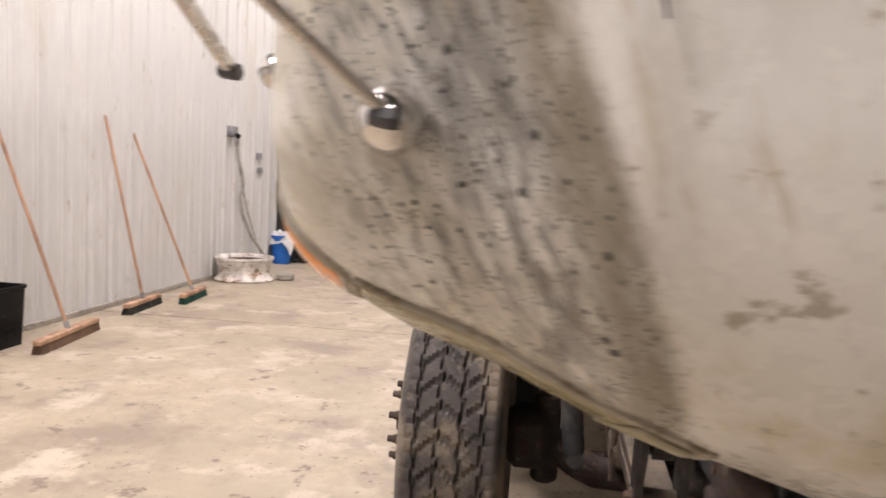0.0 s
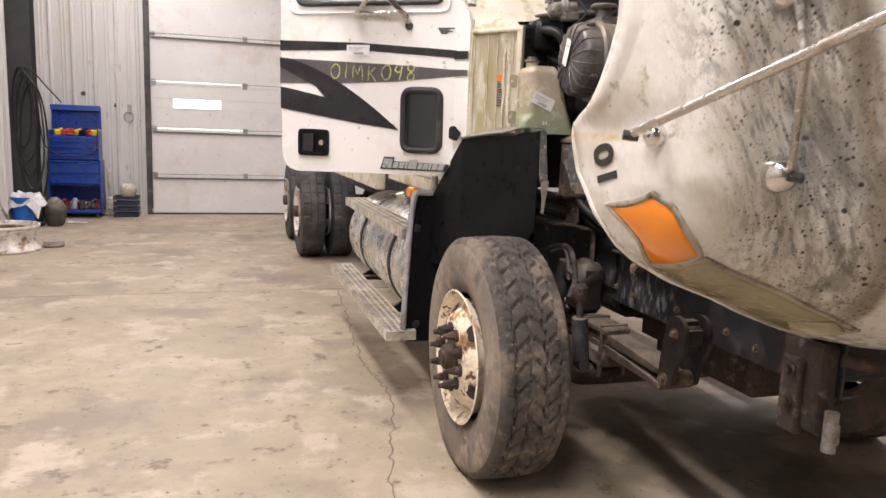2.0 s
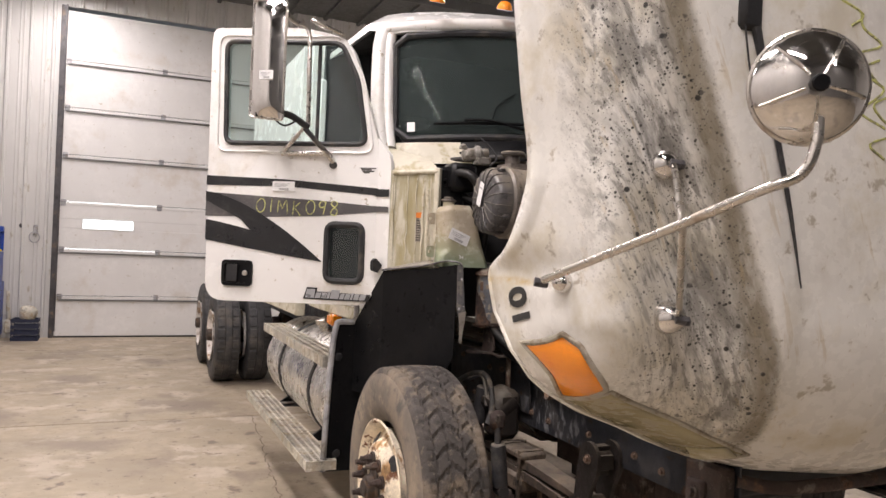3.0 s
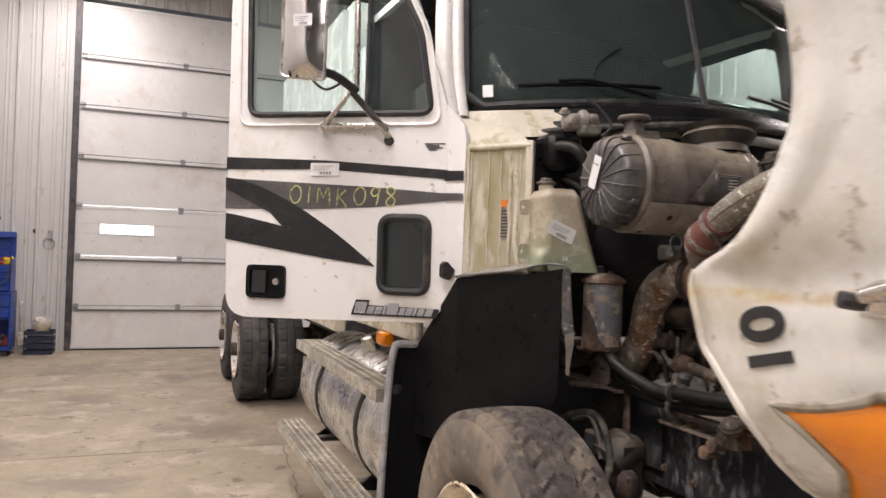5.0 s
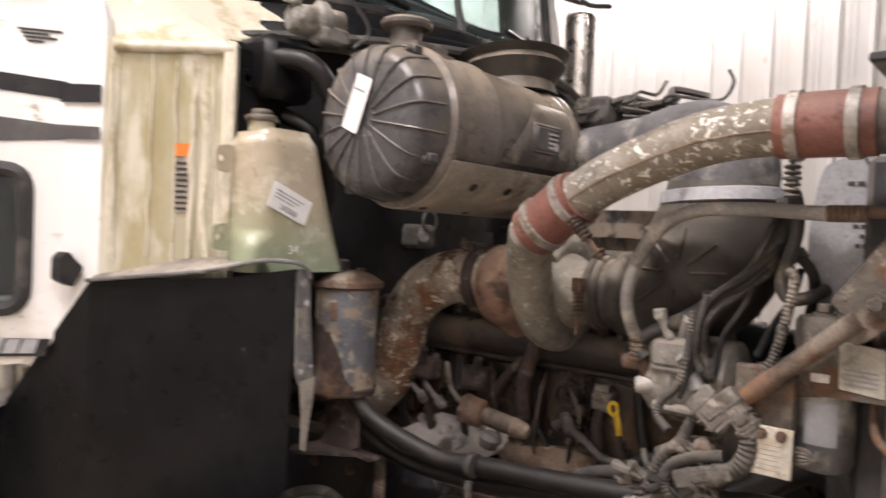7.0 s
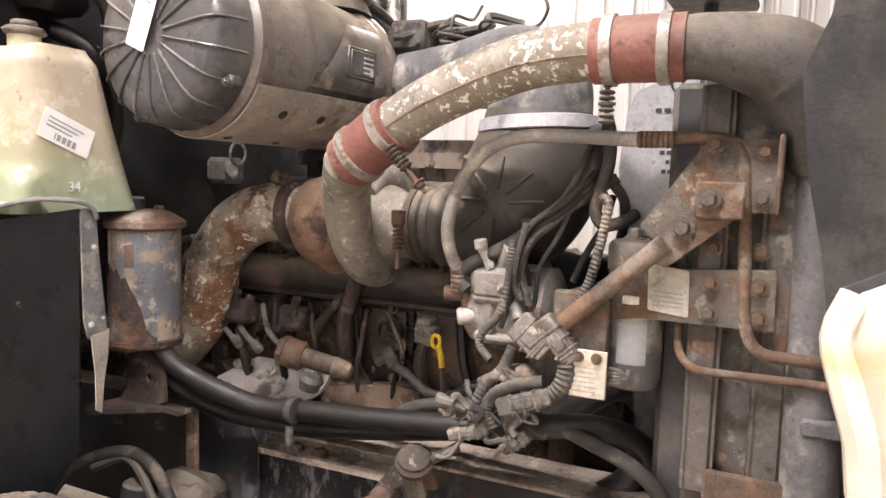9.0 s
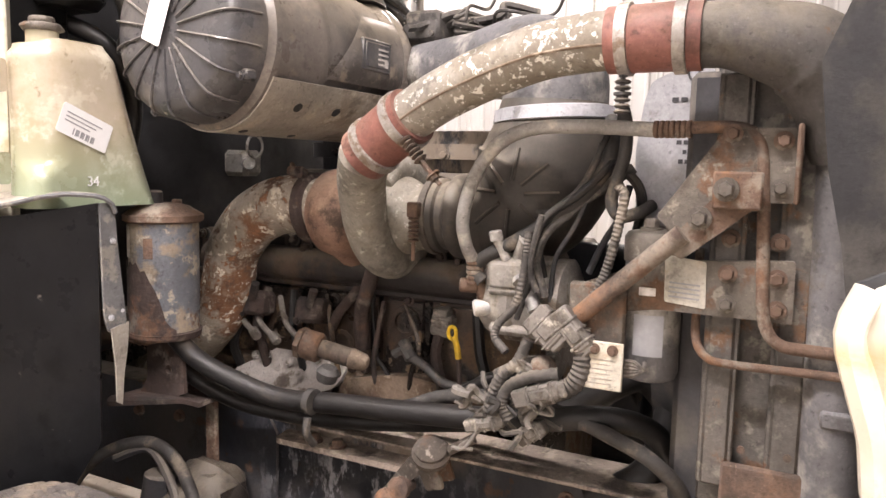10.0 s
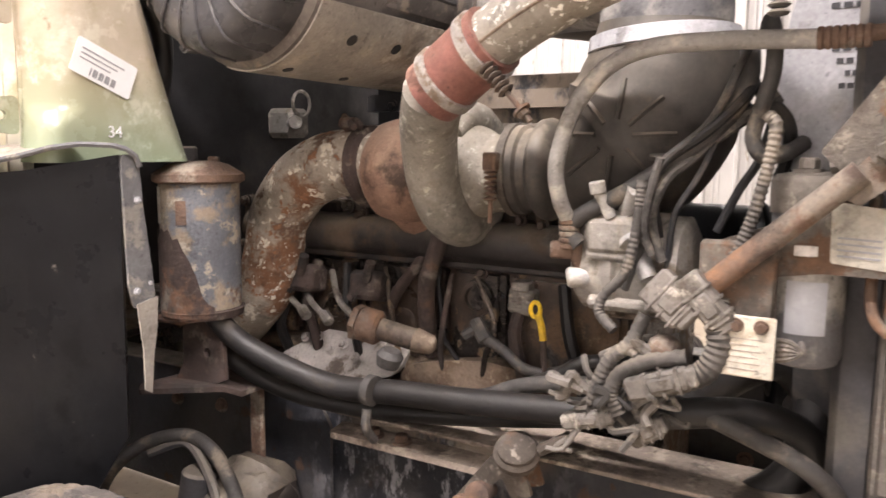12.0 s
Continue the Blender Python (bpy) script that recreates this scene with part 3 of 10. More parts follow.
def hood_material():
    """White paint with black tar spots and soot smeared down the fender; the groove's brown band also carries its
    shade.
    """
    m = mat("soiled_white_hood", (0.78, 0.765, 0.725), 0.26, 0, [((0.62, 0.58, 0.48), 3.0, 0.48, 0.75, 0.5, None), ((0.44, 0.40, 0.33), 16, 0.64, 0.78, 0.7, None)], (8, 0.03), 0.03, clear=0.3)
    nt = m.node_tree
    n, l = nt.nodes, nt.links
    bs = n["Principled BSDF"]
    src = bs.inputs["Base Color"].links[0].from_socket
    co = n.new("ShaderNodeTexCoord")

    def rng_(src_, a, b, lo=0.0, hi=1.0):
        r = n.new("ShaderNodeMapRange")
        r.interpolation_type = "SMOOTHSTEP"
        for k_, v_ in (("From Min", a), ("From Max", b), ("To Min", lo), ("To Max", hi)):
            r.inputs[k_].default_value = v_
        l.new(src_, r.inputs[0])
        return r.outputs[0]

    def along(d):
        x = n.new("ShaderNodeVectorMath")
        x.operation = "DOT_PRODUCT"
        l.new(co.outputs["Object"], x.inputs[0])
        x.inputs[1].default_value = d
        return x.outputs["Value"]

    def times(*fs):
        o_ = fs[0]
        for b in fs[1:]:
            x = n.new("ShaderNodeMath")
            x.operation = "MULTIPLY"
            l.new(o_, x.inputs[0])
            if hasattr(b, "links"):
                l.new(b, x.inputs[1])
            else:
                x.inputs[1].default_value = b
            o_ = x.outputs[0]
        return o_

    def turned(st, turn):
        mp = n.new("ShaderNodeMapping")
        mp.inputs["Rotation"].default_value = (0, radians(turn), 0)
        l.new(co.outputs["Object"], mp.inputs[0])
        m2 = n.new("ShaderNodeMapping")
        m2.inputs["Scale"].default_value = st
        l.new(mp.outputs[0], m2.inputs[0])
        return m2.outputs[0]

    def streak(scale, a, b, st, turn=0.0, detail=9):
        t = n.new("ShaderNodeTexNoise")
        t.inputs["Scale"].default_value, t.inputs["Detail"].default_value, t.inputs["Roughness"].default_value = scale, detail, 0.66
        l.new(turned(st, turn), t.inputs["Vector"])
        return rng_(t.outputs["Fac"], a, b)

    def dots(scale, size, gate):
        v = n.new("ShaderNodeTexVoronoi")
        v.inputs["Scale"].default_value = scale
        l.new(co.outputs["Object"], v.inputs["Vector"])
        return times(rng_(v.outputs["Distance"], size, size * 0.6), streak(scale * 0.35, gate, gate + 0.05, (1, 1, 1), 0, 3))

    def over(fac, col, under_):
        x = n.new("ShaderNodeMix")
        x.data_type = "RGBA"
        l.new(fac, x.inputs[0])
        l.new(under_, x.inputs[6])
        x.inputs[7].default_value = (*col, 1)
        return x.outputs[2]

    # s runs across the hood front: 0 in the groove, negative towards the fender
    s = along((1, 0, 0.38))
    s0 = 0.260 + 0.38 * 1.528
    fender = times(rng_(s, s0 - 0.40, s0 - 0.22), rng_(s, s0 + 0.06, s0 - 0.02))
    front = rng_(along((0, 1, 0)), 1.80, 1.62)
    lowz = rng_(along((0, 0, 1)), 2.35, 1.75)
    dirt = times(fender, front)
    out = over(times(dirt, streak(7, 0.36, 0.62, (2.2, 1, 0.5), 28), 0.62), (0.38, 0.355, 0.305), src)
    out = over(times(dirt, streak(26, 0.46, 0.62, (2.6, 1, 0.5), 28), 0.75), (0.17, 0.16, 0.145), out)
    core = times(rng_(s, s0 - 0.24, s0 - 0.13), rng_(s, s0 + 0.0, s0 - 0.08), front)
    out = over(times(core, streak(11, 0.40, 0.60, (1.8, 1, 0.45), 20), 0.66), (0.085, 0.08, 0.072), out)
    # brown groove stain, darkened and widened to carry the crease's shade as well
    groove = times(rng_(s, s0 - 0.06, s0 - 0.012), rng_(s, s0 + 0.040, s0 + 0.014), front)
    out = over(times(groove, streak(9, 0.15, 0.55, (1.5, 1, 0.4), 10), 0.85), (0.20, 0.168, 0.115), out)
    rust_run = times(front, streak(15, 0.60, 0.68, (2.0, 1, 0.25), 20, 4))
    out = over(times(rust_run, 0.35), (0.45, 0.34, 0.18), out)
    clean = rng_(s, s0 + 0.02, s0 + 0.08)
    out = over(times(clean, front, streak(4, 0.48, 0.66, (1, 1, 0.5)), 0.35), (0.48, 0.45, 0.39), out)
    out = over(times(dirt, dots(62, 0.30, 0.50)), (0.03, 0.028, 0.025), out)
    out = over(times(dirt, dots(27, 0.24, 0.55)), (0.025, 0.024, 0.022), out)
    out = over(times(dirt, dots(120, 0.33, 0.47), 0.8), (0.06, 0.055, 0.05), out)
    # ochre run from the mirror foot to the rear edge
    zz, yy = along((0, 0.03, 1)), along((0, 1, 0))
    run = times(rng_(zz, 1.520, 1.536), rng_(zz, 1.556, 1.540), rng_(yy, 1.72, 1.77), streak(18, 0.36, 0.62, (1, 0.5, 1)))
    out = over(times(run, 0.75), (0.52, 0.36, 0.10), out)
    l.new(out, bs.inputs["Base Color"])
    return m


def scuffed_rail(m):
    """Pale chalky scuffs on one stretch of the frame rail."""
    nt = m.node_tree
    n, l = nt.nodes, nt.links
    bs = n["Principled BSDF"]
    src = bs.inputs["Base Color"].links[0].from_socket
    co = n.new("ShaderNodeTexCoord")
    sp = n.new("ShaderNodeSeparateXYZ")
    l.new(co.outputs["Object"], sp.inputs[0])

    def span(sock, a, b, lo, hi):
        r = n.new("ShaderNodeMapRange")
        r.interpolation_type = "SMOOTHSTEP"
        for k_, v_ in (("From Min", a), ("From Max", b), ("To Min", lo), ("To Max", hi)):
            r.inputs[k_].default_value = v_
        l.new(sock, r.inputs[0])
        return r.outputs[0]

    def noise(scale, st):
        mp = n.new("ShaderNodeMapping")
        mp.inputs["Scale"].default_value = st
        mp.inputs["Rotation"].default_value = (radians(14), 0, 0)
        l.new(co.outputs["Object"], mp.inputs[0])
        t = n.new("ShaderNodeTexNoise")
        t.inputs["Scale"].default_value, t.inputs["Detail"].default_value, t.inputs["Roughness"].default_value = scale, 10, 0.72
        l.new(mp.outputs[0], t.inputs["Vector"])
        return t.outputs["Fac"]

    def times(*fs):
        o_ = fs[0]
        for b in fs[1:]:
            x = n.new("ShaderNodeMath")
            x.operation = "MULTIPLY"
            l.new(o_, x.inputs[0])
            l.new(b, x.inputs[1])
            o_ = x.outputs[0]
        return o_
    where = times(span(sp.outputs[1], 2.62, 2.86, 0, 1), span(sp.outputs[1], 3.26, 3.06, 0, 1), span(noise(6, (1, 1, 1)), 0.34, 0.52, 0, 1))
    fac = times(where, span(noise(34, (1, 1, 0.4)), 0.50, 0.60, 0, 0.9))
    x = n.new("ShaderNodeMix")
    x.data_type = "RGBA"
    l.new(fac, x.inputs[0])
    l.new(src, x.inputs[6])
    x.inputs[7].default_value = (0.24, 0.24, 0.25, 1)
    caked = times(span(sp.outputs[1], 2.66, 2.84, 0, 1), span(sp.outputs[1], 3.16, 3.04, 0, 1), span(sp.outputs[2], 0.955, 1.0, 0, 1), span(noise(11, (1, 1, 0.6)), 0.38, 0.52, 0, 0.85))
    y = n.new("ShaderNodeMix")
    y.data_type = "RGBA"
    l.new(caked, y.inputs[0])
    l.new(x.outputs[2], y.inputs[6])
    y.inputs[7].default_value = (0.30, 0.245, 0.19, 1)
    l.new(y.outputs[2], bs.inputs["Base Color"])


def underbody_shade(m, shade_patches):
    """Ragged dark patches in the floor colour that stand in for shade under the truck: (x, y, radius)."""
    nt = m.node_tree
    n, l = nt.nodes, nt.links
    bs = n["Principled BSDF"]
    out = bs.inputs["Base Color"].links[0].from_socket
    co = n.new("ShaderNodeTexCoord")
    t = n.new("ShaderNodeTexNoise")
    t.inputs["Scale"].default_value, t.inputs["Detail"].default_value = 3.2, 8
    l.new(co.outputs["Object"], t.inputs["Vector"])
    for x, y, r in shade_patches:
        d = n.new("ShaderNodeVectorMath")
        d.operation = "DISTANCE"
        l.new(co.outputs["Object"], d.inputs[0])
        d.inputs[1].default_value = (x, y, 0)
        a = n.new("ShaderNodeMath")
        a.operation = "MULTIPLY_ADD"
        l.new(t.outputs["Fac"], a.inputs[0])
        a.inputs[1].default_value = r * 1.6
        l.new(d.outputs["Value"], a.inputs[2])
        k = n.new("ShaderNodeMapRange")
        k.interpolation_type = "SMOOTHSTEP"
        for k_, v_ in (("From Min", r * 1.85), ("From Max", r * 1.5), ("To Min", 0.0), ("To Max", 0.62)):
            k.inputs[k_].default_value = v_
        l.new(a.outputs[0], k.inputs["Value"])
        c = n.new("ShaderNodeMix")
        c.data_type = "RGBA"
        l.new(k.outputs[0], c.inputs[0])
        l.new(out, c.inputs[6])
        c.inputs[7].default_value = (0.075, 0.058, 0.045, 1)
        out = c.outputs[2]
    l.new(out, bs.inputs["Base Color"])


# shade beneath the engine, painted into the concrete as dark patches
underbody_shade(M["concrete"], [(1.15, 2.95, 0.55), (1.6, 3.5, 0.35), (0.95, 3.6, 0.30), (1.5, 2.5, 0.40)])
scuffed_rail(M["rail"])
M["reservoir"] = reservoir_material()
M["hood"] = hood_material()

# ---- the shop ----
WX, EX, NY, SY = -3.73, 7.2, 12.95, -5.0
JOINT = 6.96

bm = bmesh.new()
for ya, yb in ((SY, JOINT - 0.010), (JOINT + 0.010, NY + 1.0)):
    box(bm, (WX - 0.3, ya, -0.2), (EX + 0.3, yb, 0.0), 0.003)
floor = tagged(part("floor", bm, M["concrete"]), "tan stained concrete shop floor with a saw joint, shade painted under the truck", "floor", kind="structure")

bm = bmesh.new()
rng = random.Random(4)
CRACK = [(-0.44, 2.2), (-0.43, 2.9), (-0.31, 3.45), (-0.17, 4.1), (-0.19, 4.5), (-0.2, 4.75), (-0.17, 5.3), (-0.1, 5.9), (-0.02, 6.9)]
pts = []
for p in spline([(x, y, 0) for x, y in CRACK], 14):
    pts.append((p.x + rng.uniform(-0.016, 0.016), p.y))
prev = None
for i, (x, y) in enumerate(pts):
    w = 0.0025 + 0.0022 * rng.random()
    row = [bm.verts.new((x - w, y, 0.0015)), bm.verts.new((x + w, y, 0.0015))]
    if prev:
        bm.faces.new((*prev, row[1], row[0]))
    prev = row
part("crack", bm, M["crack"], floor, "dark hairline crack in the concrete")


def ribbed(bm, a, b, z0, z1, inward, pitch=0.305, flip=1):
    """Ribbed steel cladding from a to b (plan points): flat pans, tall ribs and low stiffening ribs."""
    a, b = V((*a, 0)), V((*b, 0))
    L, d, nrm = (b - a).length, (b - a).normalized(), V(inward)
    prof, s = [], 0.0
    while s < L:
        for o, h in ((0, 0), (0.115, 0), (0.125, 0.006), (0.135, 0.006), (0.145, 0), (0.165, 0), (0.175, 0.006), (0.185, 0.006), (0.195, 0), (0.245, 0), (0.262, 0.028), (0.288, 0.028)):
            if s + o < L:
                prof.append((s + o, h))
        s += pitch
    prof.append((L, 0))
    rows = []
    for o, h in prof:
        p = a + d * o + nrm * h
        rows.append((bm.verts.new((p.x, p.y, z0)), bm.verts.new((p.x, p.y, z1))))
    for p, q in zip(rows, rows[1:]):
        bm.faces.new((p[0], q[0], q[1], p[1]))


def wall(name, a, b, z0, z1, inward, label, mt="wall"):
    bm = bmesh.new()
    ribbed(bm, a, b, z0, z1, inward)
    back = -V(inward) * 0.18
    lo = [min(a[i], b[i], a[i] + back[i], b[i] + back[i]) for i in range(2)]
    hi = [max(a[i], b[i], a[i] + back[i], b[i] + back[i]) for i in range(2)]
    off = V(inward) * -0.004
    box(bm, (lo[0], lo[1], z0), (hi[0], hi[1], z1), turn=Matrix.Translation(off))
    return tagged(part(name, bm, M[mt], smooth=10), label, "wall", kind="structure")


wall("wall_west", (WX, SY), (WX, NY), 0.0, CEIL, (1, 0, 0), "white ribbed steel wall with dust stains")
wall("wall_east", (EX, SY), (EX, NY), 0.0, CEIL, (-1, 0, 0), "white ribbed steel wall")
# unseen wall, coloured dark so that the windshield mirrors little of it
wall("wall_south", (WX, SY), (EX, SY), 0.0, CEIL, (0, 1, 0), "unseen ribbed steel wall, coloured dark grey to reflect less", "wallgrey")
DX0, DX1, DZ = -2.07, 2.35, 5.12
wall("wall_north", (WX, NY), (DX0 - 0.06, NY), 0.0, CEIL, (0, -1, 0), "white ribbed steel end wall beside the overhead door")
wall("wall_north_east", (DX1 + 0.06, NY), (EX, NY), 0.0, CEIL, (0, -1, 0), "white ribbed steel end wall")
wall("wall_north_top", (DX0 - 0.06, NY), (DX1 + 0.06, NY), DZ, CEIL, (0, -1, 0), "white ribbed steel lintel above the overhead door")
bm = bmesh.new()
box(bm, (WX - 0.3, SY - 0.3, CEIL), (EX + 0.3, NY + 0.3, CEIL + 0.12))
for i in range(9):
    y = SY + 1.2 + i * 2.1
    box(bm, (WX, y - 0.04, CEIL - 0.18), (EX, y + 0.04, CEIL))
for i in range(18):
    x = WX + 0.3 + i * 0.6
    box(bm, (x - 0.03, SY, CEIL - 0.045), (x + 0.03, NY, CEIL))
tagged(part("ceiling", bm, M["ceil"]), "grey steel ceiling with cross purlins", "ceiling", kind="structure")

bm = bmesh.new()
box(bm, (WX, SY, 0.0), (WX + 0.035, NY, 0.05), 0.006)
tagged(part("baseboard", bm, M["bandsteel"]), "dusty steel base angle along the wall", "trim", kind="structure")

# dark column in the corner
bm = bmesh.new()
box(bm, (WX, 11.53, 0), (WX + 0.30, 11.55, CEIL), 0.002)
box(bm, (WX, 11.83, 0), (WX + 0.30, 11.85, CEIL), 0.002)
box(bm, (WX + 0.10, 11.55, 0), (WX + 0.115, 11.83, CEIL))
box(bm, (WX, 11.47, 0), (WX + 0.36, 11.91, 0.02), 0.002)
col = tagged(part("steel_column", bm, M["column"]), "dark painted steel building column in the corner", "column", kind="structure")

# overhead door with its jambs
door = thing("door_1", (0.1, NY, 0), "white sectional overhead door with steel hinges, closed", "garage door", kind="structure")
ZS = [0.02, 0.645, 1.375, 2.105, 2.835, 3.565, 4.295, 5.06]
SLOT = (-1.725, -1.0, 1.70, 1.84)
for i, (z0, z1) in enumerate(zip(ZS, ZS[1:])):
    bm = bmesh.new()
    if z0 < SLOT[2] < z1:
        box(bm, (DX0, NY - 0.02, z0 + 0.004), (DX1, NY + 0.025, SLOT[2]), 0.004)
        box(bm, (DX0, NY - 0.02, SLOT[3]), (DX1, NY + 0.025, z1 - 0.004), 0.004)
        box(bm, (DX0, NY - 0.02, SLOT[2]), (SLOT[0], NY + 0.025, SLOT[3]))
        box(bm, (SLOT[1], NY - 0.02, SLOT[2]), (DX1, NY + 0.025, SLOT[3]))
    else:
        box(bm, (DX0, NY - 0.02, z0 + 0.004), (DX1, NY + 0.025, z1 - 0.004), 0.004)
    box(bm, (DX0 + 0.03, NY - 0.026, z1 - 0.05), (DX1 - 0.03, NY - 0.019, z1 - 0.02), 0.003)
    pn = part("panel", bm, M["panel"], door)
    if i < 6:
        for hx in (DX0 + 0.06, -0.62, 0.9, DX1 - 0.06):
            bm = bmesh.new()
            box(bm, (hx - 0.035, NY - 0.032, z1 - 0.07), (hx + 0.035, NY - 0.0265, z1 + 0.03), 0.002)
            cyl(bm, (hx - 0.045, NY - 0.038, z1), (hx + 0.045, NY - 0.038, z1), 0.009, seg=8)
            part("hinge", bm, M["greysteel"], pn)
    if i < 6 and i != 2:
        bm = bmesh.new()
        box(bm, (DX0 + 0.05, NY - 0.05, z1 - 0.075), (DX1, NY - 0.027, z1 - 0.052), 0.004)
        part("strut", bm, M["wallgrey"], pn, "grey steel stiffening strut")
bm = bmesh.new()
for lo, hi in (((SLOT[0] - 0.02, SLOT[2] - 0.02), (SLOT[1] + 0.02, SLOT[2])), ((SLOT[0] - 0.02, SLOT[3]), (SLOT[1] + 0.02, SLOT[3] + 0.02)),
               ((SLOT[0] - 0.02, SLOT[2]), (SLOT[0], SLOT[3])), ((SLOT[1], SLOT[2]), (SLOT[1] + 0.02, SLOT[3]))):
    box(bm, (lo[0], NY - 0.027, lo[1]), (hi[0], NY - 0.0205, hi[1]), 0.002)
part("window_frame", bm, M["panel"], door)
bm = bmesh.new()
box(bm, (DX0, NY - 0.03, 0.0), (DX1, NY + 0.02, 0.022), 0.006)
part("bottom_seal", bm, M["rubber"], door, "black rubber seal on the floor")
bm = bmesh.new()
box(bm, (SLOT[0] - 0.4, NY + 0.5, 1.2), (SLOT[1] + 0.4, NY + 0.52, 2.4))
tagged(part("backdrop", bm, M["sky"]), "bright daylight outside the door window", "sky", kind="structure")
for x0, x1, nm in ((DX0 - 0.07, DX0 - 0.004, "door_jamb"), (DX1 + 0.004, DX1 + 0.07, "door_jamb")):
    bm = bmesh.new()
    box(bm, (x0, NY - 0.07, 0), (x1, NY + 0.05, DZ), 0.004)
    tagged(part("trim", bm, M["darksteel"]), "dark steel jamb of the overhead door", "door frame", kind="structure")
    bm = bmesh.new()
    xm = x1 + 0.012 if x0 < 0 else x0 - 0.012
    box(bm, (xm - 0.012, NY - 0.115, 0.1), (xm + 0.012, NY - 0.06, DZ), 0.004)
    tagged(part("trim", bm, M["darksteel"]), "dark steel roller track of the overhead door", "door track", kind="structure")

# unseen fixtures, one at each assumed lamp position
for lx, ly in LAMPS:
    fx = thing("ceiling_light", (lx, ly, CEIL), "unseen white strip light fixture, assumed under the ceiling", "ceiling light", "shop ceiling lights")
    bm = bmesh.new()
    box(bm, (lx - 0.16, ly - 1.2, CEIL - 0.30), (lx + 0.16, ly + 1.2, CEIL - 0.24), 0.01)
    for k in (-0.9, 0.9):
        cyl(bm, (lx, ly + k, CEIL - 0.25), (lx, ly + k, CEIL), 0.006, seg=6)
    part("housing", bm, M["panel"], fx)
    for k in (-0.08, 0.08):
        bm = bmesh.new()
        cyl(bm, (lx + k, ly - 1.15, CEIL - 0.316), (lx + k, ly + 1.15, CEIL - 0.316), 0.014, seg=8)
        part("lamp_tube", bm, M["tube"], fx)

# ---- the truck ----
TX = 1.05
truck = thing("semi_truck", (TX, 5.0, 0), "white highway tractor with its hood tilted open and passenger door ajar", "truck")


def mirror_x(x):
    return 2 * TX - x


# frame rails and front axle
for x0, x1, s in ((0.657, 0.737, 1), (1.363, 1.443, -1)):
    bm = bmesh.new()
    outer = x0 if s > 0 else x1
    inner = x1 if s > 0 else x0
    box(bm, (min(outer, outer + s * 0.009), 1.86, 0.74), (max(outer, outer + s * 0.009), 11.4, 1.025), 0.004)
    box(bm, (min(outer, inner), 1.86, 1.016), (max(outer, inner), 11.4, 1.027), 0.003)
    box(bm, (min(outer, inner), 1.86, 0.738), (max(outer, inner), 11.4, 0.748), 0.003)
    rl = part("frame_rail", bm, M["rail"], truck, "black painted steel frame rail with dust and rust")
    if s > 0:
        for k in range(26):
            y = 2.05 + k * 0.155
            for z in (0.80, 0.965):
                if rng.random() < 0.55:
                    bolt(rl, (x0, y + rng.uniform(-0.03, 0.03), z + rng.uniform(-0.015, 0.015)), (-1, 0, 0), 0.011, 0.014, "rust", "rusty frame bolt")
for y in (2.0, 3.5, 5.2, 7.4, 9.6, 11.2):
    bm = bmesh.new()
    box(bm, (0.74, y - 0.06, 0.76), (1.36, y + 0.06, 1.0), 0.01)
    part("crossmember", bm, M["rail"], truck)
bm = bmesh.new()
box(bm, (0.605, 1.88, 0.62), (0.665, 2.06, 0.90), 0.012)
box(bm, (0.585, 1.95, 0.60), (0.62, 2.03, 0.84), 0.008)
hexbolt(bm, (0.585, 1.99, 0.80), (-1, 0, 0), 0.016, 0.02)
hexbolt(bm, (0.585, 1.99, 0.70), (-1, 0, 0), 0.016, 0.02)
part("bumper_bracket", bm, M["rustdk"], truck, "rusty front bumper bracket")
bm = bmesh.new()
cyl(bm, (0.60, 1.83, 0.60), (0.60, 1.83, 0.72), 0.02, seg=10)
box(bm, (0.58, 1.82, 0.62), (0.63, 1.84, 0.68), 0.003)
part("tow_pin", bm, M["greysteel"], truck)
bm = bmesh.new()
box(bm, (0.66, 1.90, 0.79), (1.44, 1.99, 0.93), 0.02)
part("front_crossmember", bm, M["rail"], truck)
bm = bmesh.new()
tube(bm, [(0.66, 1.88, 0.86), (0.8, 1.80, 0.85), (1.3, 1.80, 0.85), (1.44, 1.88, 0.86)], 0.022)
part("tow_bar", bm, M["rustdk"], truck)
bm = bmesh.new()
box(bm, (0.90, 3.5, 0.55), (1.20, 4.9, 1.1), 0.06)
lathe(bm, (1.05, 3.45, 0.86), (0, 1, 0), [(0, 0.30), (0.25, 0.27), (0.5, 0.18), (1.4, 0.16), (1.6, 0.08), (4.9, 0.06)], 20)
part("transmission", bm, M["block"], truck, "dark greasy transmission")
bm = bmesh.new()
box(bm, (0.84, 2.45, 0.48), (1.26, 3.3, 0.76), 0.09, seg=3)
part("oil_pan", bm, M["rustdk"], truck, "grimy oil pan")
bm = bmesh.new()
box(bm, (0.74, 3.9, 1.03), (1.36, 11.3, 1.06), 0.01)
part("deck_plate", bm, M["rail"], truck)
bm = bmesh.new()
lathe(bm, (1.9, 4.08, 0.70), (0, 1, 0), [(0, 0.02), (0.0, 0.22), (0.05, 0.312), (1.75, 0.312), (1.80, 0.22), (1.80, 0.02)], 32)
part("fuel_tank", bm, M["tankalu"], truck, "dull aluminium cylindrical fuel tank")


HANGER = [(2.525, 0.55), (2.59, 0.545), (2.61, 0.58), (2.595, 0.70), (2.575, 0.80), (2.545, 0.832), (2.49, 0.832), (2.455, 0.79), (2.46, 0.72), (2.50, 0.65)]


